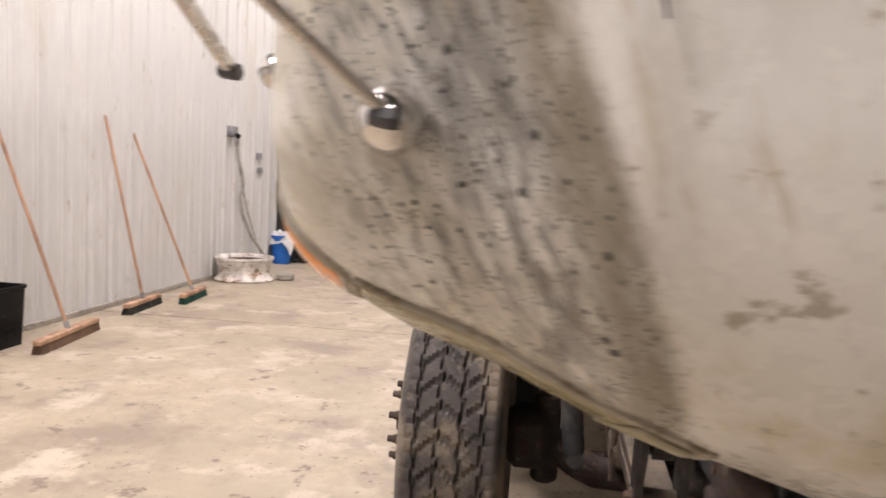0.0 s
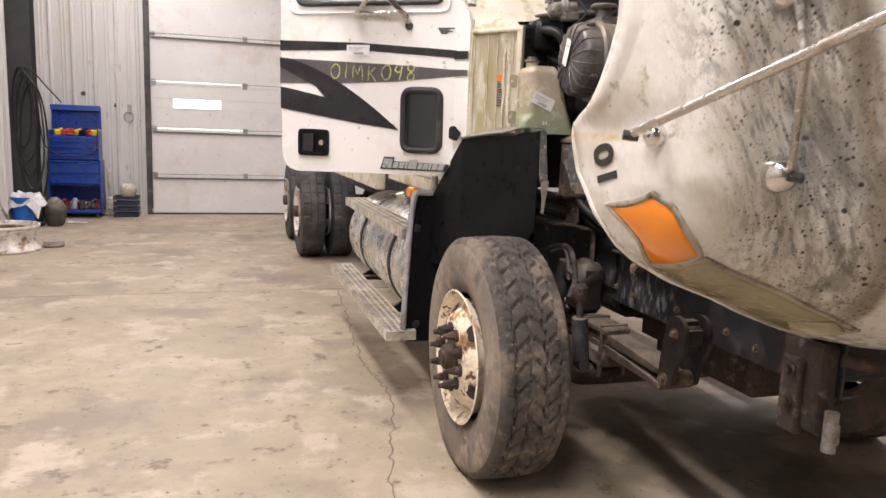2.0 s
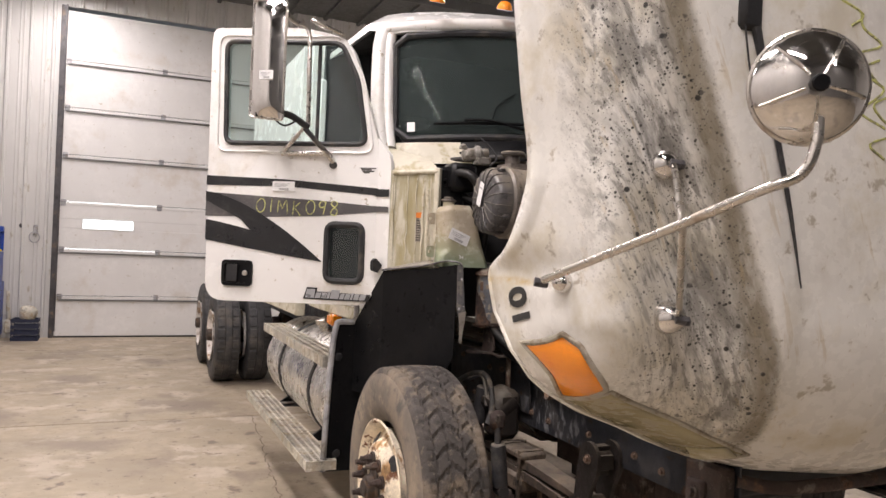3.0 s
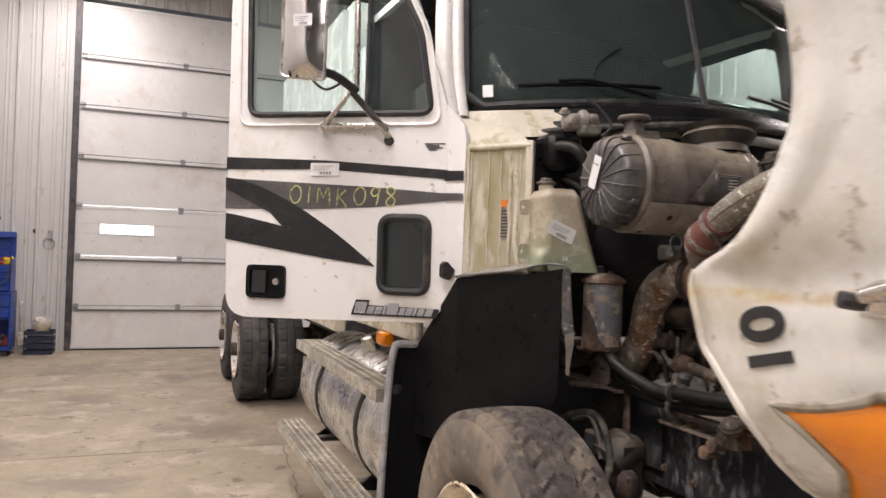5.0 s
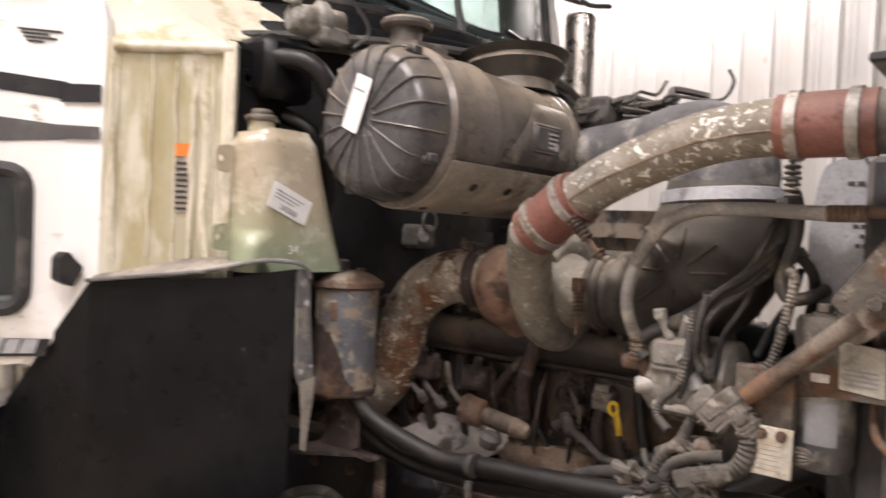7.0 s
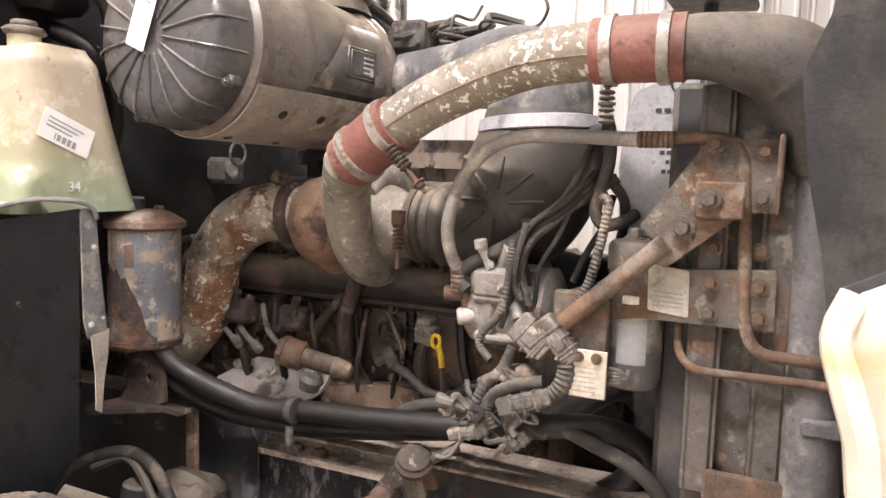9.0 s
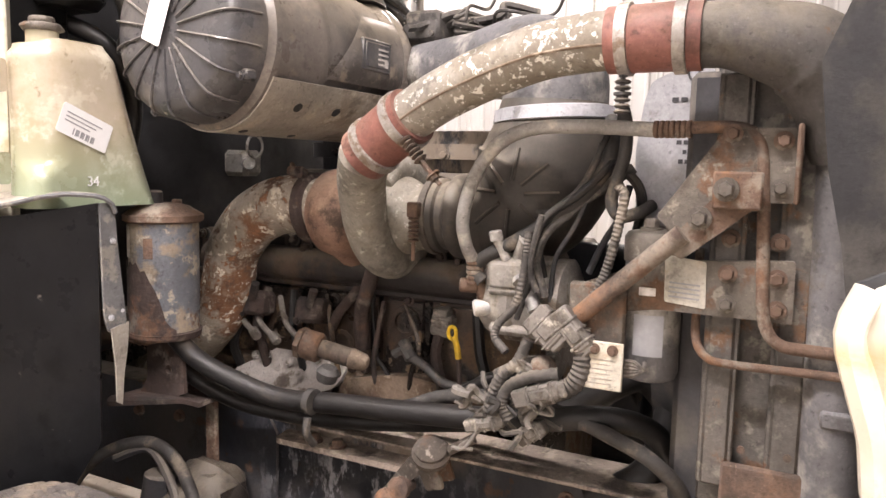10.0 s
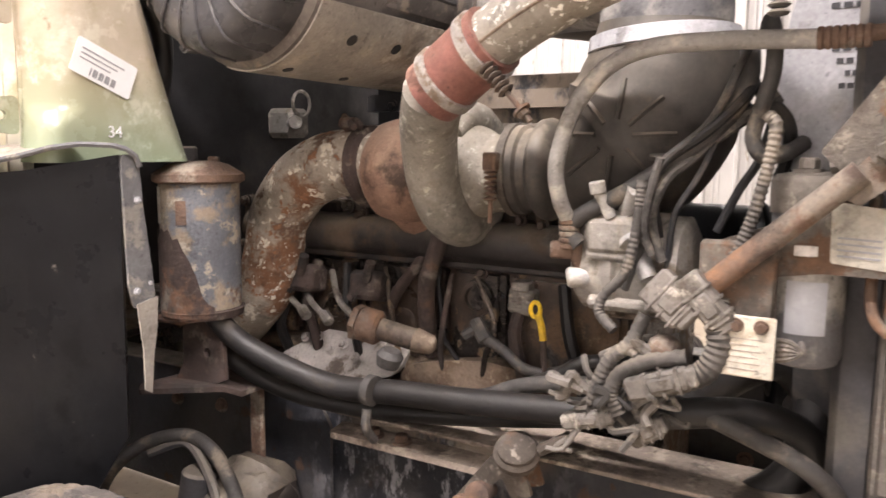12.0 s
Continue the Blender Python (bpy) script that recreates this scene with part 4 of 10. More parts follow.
def leaf_spring(x):
    """Two thick tapered leaves, nearly flat, with rolled eyes."""
    bm = bmesh.new()
    for k in range(2):
        L = 0.60 - k * 0.05
        t = bmesh.new()
        rows = []
        for i in range(15):
            q = i / 7 - 1
            th = 0.050 - 0.026 * abs(q) ** 1.3
            zc = 0.600 - 0.022 * q * q - k * 0.053
            rows.append([t.verts.new((x + a * 0.048, 3.16 + q * L, zc + b * th / 2)) for a, b in ((-1, -1), (-1, 1), (1, 1), (1, -1))])
        for a, b in zip(rows, rows[1:]):
            for i in range(4):
                t.faces.new((a[i], a[(i + 1) % 4], b[(i + 1) % 4], b[i]))
        t.faces.new(rows[0])
        t.faces.new(rows[-1][::-1])
        bmesh.ops.bevel(t, geom=t.edges[:], offset=0.003, segments=1, affect="EDGES")
        join(bm, t)
    for e in (-1, 1):
        cyl(bm, (x - 0.05, 3.16 + e * 0.60, 0.572), (x + 0.05, 3.16 + e * 0.60, 0.572), 0.034, seg=16, bev=0.004)
    sp = part("leaf_spring", bm, M["springdust"], truck, "dusty brown leaf spring")
    bm = bmesh.new()
    plate(bm, [rounded(HANGER, 0.025)], lambda a, b, d: (x - 0.062 + d, a, b), 0.018)
    plate(bm, [rounded(HANGER, 0.025)], lambda a, b, d: (x + 0.044 + d, a, b), 0.018)
    box(bm, (x - 0.06, 2.475, 0.70), (x + 0.06, 2.575, 0.815), 0.03, seg=3)
    hg = part("spring_hanger", bm, M["blockdk"], sp, "black cast spring hanger")
    bolt(hg, (x - 0.062, 2.568, 0.573), (-1, 0, 0), 0.018, 0.02, "rust")
    bolt(hg, (x - 0.062, 2.52, 0.765), (-1, 0, 0), 0.014, 0.016, "rust")
    for dy in (-0.10, 0.06):
        bm = bmesh.new()
        tube(bm, [(x - 0.058, 3.16 + dy, 0.42), (x - 0.058, 3.16 + dy, 0.655), (x + 0.058, 3.16 + dy, 0.655), (x + 0.058, 3.16 + dy, 0.42)], 0.011, seg=8, smooth=False)
        part("u_bolt", bm, M["springdust"], sp)
    bm = bmesh.new()
    box(bm, (x - 0.065, 3.02, 0.615), (x + 0.065, 3.28, 0.650), 0.010)
    box(bm, (x - 0.065, 3.04, 0.46), (x + 0.065, 3.26, 0.545), 0.015)
    part("spring_seat", bm, M["springdust"], sp)


leaf_spring(0.60)
leaf_spring(1.50)
bm = bmesh.new()
tube(bm, [(0.24, 3.16, 0.51), (0.34, 3.16, 0.50), (0.46, 3.16, 0.42), (0.62, 3.16, 0.40), (1.48, 3.16, 0.40), (1.64, 3.16, 0.42), (1.76, 3.16, 0.50), (1.86, 3.16, 0.51)], 0.052, seg=10)
part("front_axle", bm, M["rustdk"], truck, "rusty front axle beam")
for sx in (1, -1):
    X = (lambda x: x) if sx > 0 else mirror_x
    bm = bmesh.new()
    cyl(bm, (X(0.33), 3.16, 0.36), (X(0.33), 3.16, 0.66), 0.045, seg=12, bev=0.01)
    box(bm, (min(X(0.2), X(0.34)), 3.06, 0.42), (max(X(0.2), X(0.34)), 3.26, 0.60), 0.03)
    tube(bm, [(X(0.33), 3.12, 0.42), (X(0.36), 3.3, 0.38), (X(0.42), 3.42, 0.36)], 0.025)
    part("steering_knuckle", bm, M["rustdk"], truck)
    bm = bmesh.new()
    cyl(bm, (X(0.415), 3.0, 0.52), (X(0.395), 3.0, 0.715), 0.034, seg=16, bev=0.005)
    cyl(bm, (X(0.395), 3.0, 0.71), (X(0.388), 3.0, 0.79), 0.014, seg=10)
    cyl(bm, (X(0.418), 2.97, 0.505), (X(0.418), 3.03, 0.505), 0.026, seg=12)
    part("shock_absorber", bm, M["dkgrey"], truck, "dirty grey shock absorber")
    bm = bmesh.new()
    xa, xb = sorted((X(0.355), X(0.43)))
    box(bm, (xa, 2.985, 0.77), (xb, 3.03, 0.86), 0.02)
    part("shock_bracket", bm, M["rustdk"], truck, "rusty bracket over the shock absorber")
bm = bmesh.new()
tube(bm, [(0.42, 3.42, 0.36), (1.68, 3.42, 0.36)], 0.022, smooth=False)
part("tie_rod", bm, M["rustdk"], truck)
bm = bmesh.new()
cyl(bm, (0.36, 3.40, 0.66), (0.50, 3.42, 0.66), 0.080, seg=18, bev=0.015)
cyl(bm, (0.34, 3.40, 0.66), (0.36, 3.40, 0.66), 0.05, seg=12)
part("brake_chamber", bm, M["rustdk"], truck)


# wheels
def tyre_mesh(bm, c, R, W, drive=False, seg=320):
    """A tyre about an axis along x: rounded carcass, ribs with zigzag sipes, shoulder edge."""
    rim_r = 0.285
    half = W / 2
    prof = [(-half * 0.78, rim_r - 0.005), (-half * 0.9, rim_r + 0.015), (-half * 0.985, rim_r + 0.07), (-half, R * 0.78), (-half * 0.975, R * 0.88), (-half * 0.93, R * 0.935), (-half * 0.86, R * 0.972)]
    nt = 46
    tread = [(-half * 0.80 + half * 1.6 * k / nt, None) for k in range(nt + 1)]
    full = prof + tread + [(-a, r) for a, r in prof[::-1]]
    verts = []
    for i in range(seg):
        ang = 2 * math.pi * i / seg
        ring = []
        for a, r in full:
            if r is None:
                q = a / half
                rr = R - 0.010 * q * q
                if drive:
                    lug = (i % 12) < 3
                    if abs(q) > 0.30 and lug or abs(abs(q) - 0.28) < 0.03:
                        rr -= 0.007
                else:
                    wob = 0.022 * (1 if (i // 4) % 2 else -1)
                    for g0 in (-0.60, -0.20, 0.20, 0.60):
                        if abs(q - g0 - wob) < 0.030:
                            rr -= 0.014
                    if abs(q) < 0.58:
                        rib = int((q + 0.6) / 0.4)
                        lean = (q + 0.6) % 0.4 * 12 * (1 if rib % 2 else -1)
                        if (i + int(lean) + 3 * rib) % 8 < 2:
                            rr -= 0.009
                    elif abs(q) > 0.66 and i % 4 == 0:
                        rr -= 0.004
            else:
                rr = r
            ring.append(bm.verts.new((c[0] + a, c[1] + math.sin(ang) * rr, c[2] + math.cos(ang) * rr)))
        verts.append(ring)
    n = len(full)
    for i in range(seg):
        A, B = verts[i], verts[(i + 1) % seg]
        for k in range(n - 1):
            bm.faces.new((A[k], A[k + 1], B[k + 1], B[k]))


def wheel(name, c, s, steer, label, rimmat, studs=True, turn=0.0, R=0.515, W=0.275, mount=None):
    """One wheel; s is the side that its outer face looks to (-1: towards the aisle)."""
    cx, cy, cz = c
    hold = new("wheel")
    hold.location = c
    under(hold, truck)
    hold["label"] = label
    inv = Matrix.Translation(hold.location).inverted()

    def add(nm, bm, mt, lab="", sm=38):
        ob = part(nm, bm, mt, None, lab, sm)
        ob.parent = hold
        ob.matrix_parent_inverse = inv
        return ob

    T = about(c, 0, 0, turn)
    bm = bmesh.new()
    tyre_mesh(bm, c, R, W, not steer)
    bm.transform(T)
    ty = add("tyre", bm, M["tyre" if steer else "tyrerear"], "worn dusty black tyre", 30)
    ty.data.materials.append(M["tyreside" if steer else "tyrerear"])
    for p in ty.data.polygons:
        q = T.inverted() @ p.center
        if math.hypot(q.y - cy, q.z - cz) < R * 0.95:
            p.material_index = 1
    o = cx + s * W / 2
    bm = bmesh.new()
    disc = -0.010 if steer else 0.135
    ax = (-s, 0, 0)
    prof = [(-0.008, 0.292), (-0.012, 0.284), (0.0, 0.272), (0.025, 0.258), (0.045, 0.250), (0.07, 0.245)]
    lathe(bm, (o, cy, cz), ax, prof, 48, caps=False)
    if steer:
        prof = [(0.055, 0.247), (0.045, 0.235), (0.005, 0.200), (-0.018, 0.178), (-0.025, 0.168), (-0.025, 0.085), (-0.020, 0.075)]
    else:
        prof = [(0.06, 0.246), (0.10, 0.235), (0.125, 0.215), (0.145, 0.180), (0.15, 0.085), (0.14, 0.075)]
    lathe(bm, (o, cy, cz), ax, prof, 48, caps=False)
    lathe(bm, (o, cy, cz), ax, [(0.06, 0.246), (0.22, 0.24), (0.22, 0.05)], 36, caps=False)
    bm.transform(T)
    add("rim", bm, rimmat)
    face = o + s * (0.025 if steer else -0.145)
    bm = bmesh.new()
    # thin black discs give the shade inside the hand holes
    for k in range(5 if steer else 5):
        a = 2 * math.pi * (k + 0.35) / 5
        r0 = 0.207 if steer else 0.20
        p = V((o - s * (0.012 if steer else 0.135) + s * 0.0, cy + math.sin(a) * r0, cz + math.cos(a) * r0))
        tilt = V((s, math.sin(a) * (0.75 if steer else -0.6), math.cos(a) * (0.75 if steer else -0.6))).normalized()
        lathe(bm, p + tilt * 0.0022, tilt, [(0, 0.036), (0.0012, 0.035)], 18)
        bm.transform(T)
        add("hand_hole", bm, M["blackpl2"])
        bm = bmesh.new()
    bm = bmesh.new()
    hubp = [(0, 0.078), (0.006, 0.076), (0.014, 0.060), (0.030, 0.056), (0.040, 0.050), (0.044, 0.036), (0.052, 0.034), (0.054, 0.02)] if steer else [(0, 0.085), (0.10, 0.08), (0.11, 0.07), (0.18, 0.065), (0.19, 0.05)]
    lathe(bm, (face, cy, cz), (s, 0, 0), hubp, 24)
    bm.transform(T)
    add("hub", bm, M["tiedye"], "greasy hub cap")
    pcd = 0.124 if steer else 0.1425
    if studs:
        for k in range(10):
            a = 2 * math.pi * (k + 0.2) / 10
            p = V((face, cy + math.sin(a) * pcd, cz + math.cos(a) * pcd))
            bm = bmesh.new()
            hexbolt(bm, p, (s, 0, 0), 0.019, 0.036)
            cyl(bm, p + V((s * 0.03, 0, 0)), p + V((s * 0.062, 0, 0)), 0.0115, seg=8, bev=0.002)
            cyl(bm, p + V((s * 0.028, 0, 0)), p + V((s * 0.044, 0, 0)), 0.0165, 0.014, seg=6)
            bm.transform(T)
            add("lug_nut", bm, M["rustdk"])
    return hold


wheel("front", (0.057, 3.16, 0.518), -1, True, "front wheel with cream rusty rim and long rusty studs", M["rim"], turn=0.0, R=0.522, W=0.31)
wheel("front", (2.043, 3.16, 0.518), 1, True, "front wheel on the driver side", M["rim"], studs=False, turn=0.0, R=0.522, W=0.31)
for ay in (8.86, 10.2):
    for x, s in ((-0.06, -1), (0.28, -1), (2.16, 1), (1.82, 1)):
        wheel("rear", (x, ay, 0.512), s, False, "rear drive wheel with black tyre and white rim", M["rim2"], studs=(x < 0))
    bm = bmesh.new()
    cyl(bm, (0.05, ay, 0.512), (2.05, ay, 0.512), 0.085, seg=16)
    lathe(bm, (1.05, ay - 0.2, 0.55), (0, 1, 0), [(0, 0.08), (0.06, 0.2), (0.25, 0.22), (0.4, 0.12)], 20)
    part("rear_axle", bm, M["rustdk"], truck)

# fuel tank, straps and steps
bm = bmesh.new()
lathe(bm, (0.20, 4.08, 0.70), (0, 1, 0), [(0, 0.02), (0.0, 0.22), (0.02, 0.285), (0.05, 0.312), (0.06, 0.316), (1.74, 0.316), (1.75, 0.312), (1.78, 0.285), (1.80, 0.22), (1.80, 0.02)], 48)
tank = part("fuel_tank", bm, M["tankalu"], truck, "dull aluminium cylindrical fuel tank")
for y in (4.42, 4.62, 5.30, 5.50):
    bm = bmesh.new()
    lathe(bm, (0.20, y, 0.70), (0, 1, 0), [(0, 0.319), (0.004, 0.324), (0.046, 0.324), (0.05, 0.319)], 48)
    part("strap", bm, M["rubber"] if y in (4.42, 5.30) else M["tankalu"], tank, "strap round the tank")
bm = bmesh.new()
lathe(bm, (0.12, 4.95, 1.0), (-0.35, 0, 1), [(0, 0.05), (0.05, 0.05), (0.055, 0.062), (0.085, 0.06), (0.09, 0.05)], 20)
part("filler_cap", bm, M["satin"], tank)


def step_board(name, x0, x1, y0, y1, z, lip, label):
    st = new(name)
    st.location = ((x0 + x1) / 2, (y0 + y1) / 2, z)
    under(st, truck)
    st["label"] = label
    inv = Matrix.Translation(st.location).inverted()
    bm = bmesh.new()
    box(bm, (x0, y0, z - lip), (x0 + 0.006, y1, z), 0.002)
    box(bm, (x1 - 0.006, y0, z - lip * 0.6), (x1, y1, z), 0.002)
    box(bm, (x0, y0, z - 0.006), (x0 + 0.016, y1, z + 0.003), 0.002)
    n = int((y1 - y0) / 0.034)
    rows = 4
    for k in range(n + 1):
        y = y0 + (y1 - y0) * k / n
        box(bm, (x0 + 0.014, y - 0.0055, z - 0.005), (x1 - 0.006, y + 0.0055, z + 0.002))
    for r in range(rows + 1):
        x = x0 + 0.014 + (x1 - x0 - 0.02) * r / rows
        box(bm, (x - 0.006, y0, z - 0.0045), (x + 0.006, y1, z + 0.003))
    box(bm, (x0, y0, z - lip), (x1, y0 + 0.005, z), 0.001)
    box(bm, (x0, y1 - 0.005, z - lip), (x1, y1, z), 0.001)
    ob = part("tread_plate", bm, M["steptread"], None, "perforated aluminium tread")
    ob.parent, ob.matrix_parent_inverse = st, inv
    for y in (4.5, 5.4):
        bm = bmesh.new()
        box(bm, (min(x0 + 0.02, 1.85), y - 0.03, z - 0.035), (0.25 if x0 < 1 else x1 - 0.02, y + 0.03, z - 0.008), 0.004)
        if lip > 0.05 and z > 0.7:
            plate(bm, [[(0.0, z - 0.04), (-0.10, z - 0.04), (-0.02, z - 0.26)]], lambda a, b, d, y=y: (a + 0.0, y + d, b), 0.012)
        ob = part("bracket", bm, M["rail"], None, "black step bracket")
        ob.parent, ob.matrix_parent_inverse = st, inv
    return st


step_board("upper_step", -0.141, 0.045, 4.05, 5.87, 0.953, 0.055, "dusty aluminium upper cab step")
# far-side step, unseen: mirrored to keep light off the floor below
step_board("lower_step", mirror_x(-0.095), mirror_x(-0.257), 3.86, 5.84, 0.442, 0.05, "dusty aluminium lower cab step")
step_board("lower_step", -0.257, -0.095, 3.86, 5.84, 0.442, 0.05, "dusty aluminium lower cab step")
for y in (4.45, 5.45):
    bm = bmesh.new()
    plate(bm, [rounded([(-0.12, 0.40), (0.1, 0.385), (0.22, 0.42), (0.06, 0.52)], 0.02)], lambda a, b, d, y=y: (a, y + d, b), 0.02)
    part("step_hanger", bm, M["blackpl"], truck)

# ---- cab ----
HX, HY = 0.02, 3.738
UX, UY = -0.825, 0.565


def D(s, z, d=0.0):
    """A point of the open door: s from the hinge, height z, d proud of its outer skin."""
    return V((HX + UX * s - 0.565 * d, HY + UY * s - 0.825 * d, z))


def ring_tube(bm, pts, r, seg=8):
    line = [V(p) for p in pts]
    n = len(line)
    rings = []
    for i in range(n):
        d = (line[(i + 1) % n] - line[i - 1]).normalized()
        a = V((0.565, 0.825, 0)) if abs(d.dot(V((0.565, 0.825, 0)))) < 0.95 else V((0, 0, 1))
        u = (a - d * a.dot(d)).normalized()
        w = d.cross(u)
        rings.append([bm.verts.new(line[i] + (u * math.cos(6.28318 * k / seg) + w * math.sin(6.28318 * k / seg)) * r) for k in range(seg)])
    for i in range(n):
        A, B = rings[i], rings[(i + 1) % n]
        for k in range(seg):
            bm.faces.new((A[k], A[(k + 1) % seg], B[(k + 1) % seg], B[k]))
    return bm


DOOR = rounded([(0.952, 2.62), (0.945, 2.715), (0.41, 2.706), (0.165, 2.645), (-0.02, 2.055), (-0.026, 1.52), (-0.004, 1.262), (0.935, 1.245), (0.945, 1.90)], 0.11, 6)
WIN = rounded([(0.862, 2.64), (0.215, 2.622), (0.118, 2.43), (0.062, 2.095), (0.848, 2.095)], 0.05, 5)
SMALL = rounded([(0.256, 1.676), (0.064, 1.676), (0.062, 1.382), (0.254, 1.382)], 0.045, 5)

dr = new("passenger_door")
dr.location = (HX, HY, 1.25)
under(dr, truck)
dr["label"] = "white cab door swung open with black and grey stripes"
DINV = Matrix.Translation(dr.location).inverted()


def dpart(nm, bm, mt, lab="", sm=38):
    ob = part(nm, bm, mt, None, lab, sm)
    ob.parent, ob.matrix_parent_inverse = dr, DINV
    return ob


bm = bmesh.new()
plate(bm, [DOOR, WIN, SMALL], lambda a, b, d: D(a, b, -d), 0.055)
skin = dpart("door_panel", bm, M["white"], "", 30)
skin.modifiers.new("edge", "BEVEL").width = 0.008
skin.modifiers["edge"].segments = 3
skin.modifiers["edge"].limit_method = "ANGLE"
bm = bmesh.new()
ring_tube(bm, [D(a, b, 0.004) for a, b in rounded([(0.905, 2.675), (0.20, 2.655), (0.082, 2.43), (0.02, 2.05), (0.895, 2.05)], 0.06, 5)], 0.006, 6)
dpart("window_rib", bm, M["white"])
for loop, r in ((WIN, 0.013), (SMALL, 0.017)):
    bm = bmesh.new()
    ring_tube(bm, [D(a, b, 0.003) for a, b in loop], r)
    dpart("window_seal", bm, M["rubber"])
bm = bmesh.new()
plate(bm, [WIN], lambda a, b, d: D(a, b, -0.025 - d), 0.004)
g = dpart("window_glass", bm, M["glass"], "clear greenish glass")
g.visible_shadow = False
bm = bmesh.new()
plate(bm, [SMALL], lambda a, b, d: D(a, b, -0.02 - d), 0.004)
dpart("lower_window_glass", bm, M["darkglass"], "dark lower peep window")
bm = bmesh.new()
tube(bm, [D(0.345, 2.10, -0.03), D(0.345, 2.62, -0.03)], 0.010, smooth=False)
dpart("vent_bar", bm, M["rubber"])
for nm, loop, mt in (("stripe", [(0.949, 1.918), (0.949, 1.866), (0.5, 1.868), (0.03, 1.835), (-0.024, 1.83), (-0.024, 1.868), (0.03, 1.872), (0.5, 1.905)], "decal"),
                     ("stripe", [(0.9, 1.826), (0.3, 1.798), (-0.024, 1.775), (-0.024, 1.748), (0.3, 1.716), (0.62, 1.702), (0.948, 1.70), (0.949, 1.83)], "decalg")):
    bm = bmesh.new()
    plate(bm, [loop], lambda a, b, d: D(a, b, 0.0015 + d), 0.0012)
    dpart(nm, bm, M[mt])
up = [(0.9495 - 0.67 * t, 1.832 - 0.352 * t ** 1.55) for t in [k / 16 for k in range(17)]]
low = [(0.28, 1.478), (0.5, 1.505), (0.72, 1.537), (0.944, 1.572)]
bm = bmesh.new()
plate(bm, [up + low + [(0.944, 1.682), (0.88, 1.672), (0.72, 1.640), (0.688, 1.632), (0.74, 1.685), (0.949, 1.784)]], lambda a, b, d: D(a, b, 0.0032 + d), 0.0012)
dpart("sweep_stripe", bm, M["decal"])
bm = bmesh.new()
plate(bm, [[(0.945, 1.66), (0.70, 1.628), (0.76, 1.68), (0.80, 1.687), (0.945, 1.684)]], lambda a, b, d: D(a, b, 0.0030 + d), 0.001)
dpart("sweep_gap", bm, M["white"])
bm = bmesh.new()
plate(bm, [[(0.944, 1.70), (0.72, 1.715), (0.60, 1.705), (0.73, 1.79), (0.948, 1.83)]], lambda a, b, d: D(a, b, 0.0027 + d), 0.0006)
dpart("stripe", bm, M["decalg"])
# handle
bm = bmesh.new()
HL = rounded([(0.836, 1.468), (0.662, 1.468), (0.662, 1.330), (0.836, 1.330)], 0.025)
HI = rounded([(0.820, 1.452), (0.678, 1.452), (0.678, 1.346), (0.820, 1.346)], 0.018)
plate(bm, [HL, HI], lambda a, b, d: D(a, b, d), 0.014)
plate(bm, [HI], lambda a, b, d: D(a, b, 0.0008 + d), 0.001)
hb = dpart("door_handle", bm, M["blackpl"], "black recessed paddle handle")
bm = bmesh.new()
plate(bm, [rounded([(0.805, 1.445), (0.745, 1.445), (0.745, 1.352), (0.805, 1.352)], 0.01)], lambda a, b, d: D(a, b, 0.004 + d), 0.014)
dpart("paddle", bm, M["blackpl2"])
bm = bmesh.new()
cyl(bm, D(0.705, 1.40, 0.0), D(0.705, 1.40, 0.012), 0.014, seg=16, bev=0.002)
dpart("lock_cylinder", bm, M["satin"])
# lettering drawn as plain shapes, the painted number, the paper labels
bm = bmesh.new()
xs = 0.36
for k, (w, h) in enumerate(((0.052, 0.046), (0.032, 0.03), (0.032, 0.03), (0.016, 0.038), (0.05, 0.046), (0.026, 0.03), (0.03, 0.03), (0.016, 0.034), (0.03, 0.03), (0.034, 0.03))):
    z0 = 1.288
    plate(bm, [[(xs, z0), (xs - w + 0.004, z0), (xs - w - 0.006, z0 + h), (xs - 0.010, z0 + h)]], lambda a, b, d: D(a, b, 0.006 + d), 0.002)
    xs -= w + 0.001
dpart("badge_letter", bm, M["silver"])
bm = bmesh.new()
plate(bm, [[(0.372, 1.281), (0.018, 1.281), (0.006, 1.318), (0.30, 1.322), (0.295, 1.342), (0.352, 1.342)]], lambda a, b, d: D(a, b, 0.002 + d), 0.0035)
dpart("badge", bm, M["decal"], "dark model badge with silver shapes")
# hand-drawn characters 0 1 M K 0 9 8: each a few strokes in a box of unit height
STROKES = {
    "0": [[(0.3, 0.98), (0.05, 0.7), (0.02, 0.35), (0.22, 0.02), (0.5, 0.12), (0.62, 0.5), (0.55, 0.85), (0.33, 0.98)]],
    "1": [[(0.18, 1.02), (0.12, 0.5), (0.1, 0.05)]],
    "M": [[(0.0, 0.05), (0.06, 0.85), (0.28, 0.4), (0.32, 0.38), (0.55, 0.9), (0.62, 0.45), (0.64, -0.05)]],
    "K": [[(0.08, 0.9), (0.06, 0.45), (0.02, -0.05)], [(0.5, 0.82), (0.1, 0.4)], [(0.14, 0.42), (0.35, 0.2), (0.56, -0.1)]],
    "9": [[(0.5, 0.85), (0.25, 0.92), (0.08, 0.66), (0.25, 0.48), (0.5, 0.66), (0.52, 0.9), (0.45, 0.4), (0.36, -0.02)]],
    "8": [[(0.5, 0.9), (0.22, 0.98), (0.1, 0.75), (0.5, 0.35), (0.4, 0.02), (0.1, 0.06), (0.12, 0.32), (0.48, 0.7), (0.5, 0.92)]],
}
bm = bmesh.new()
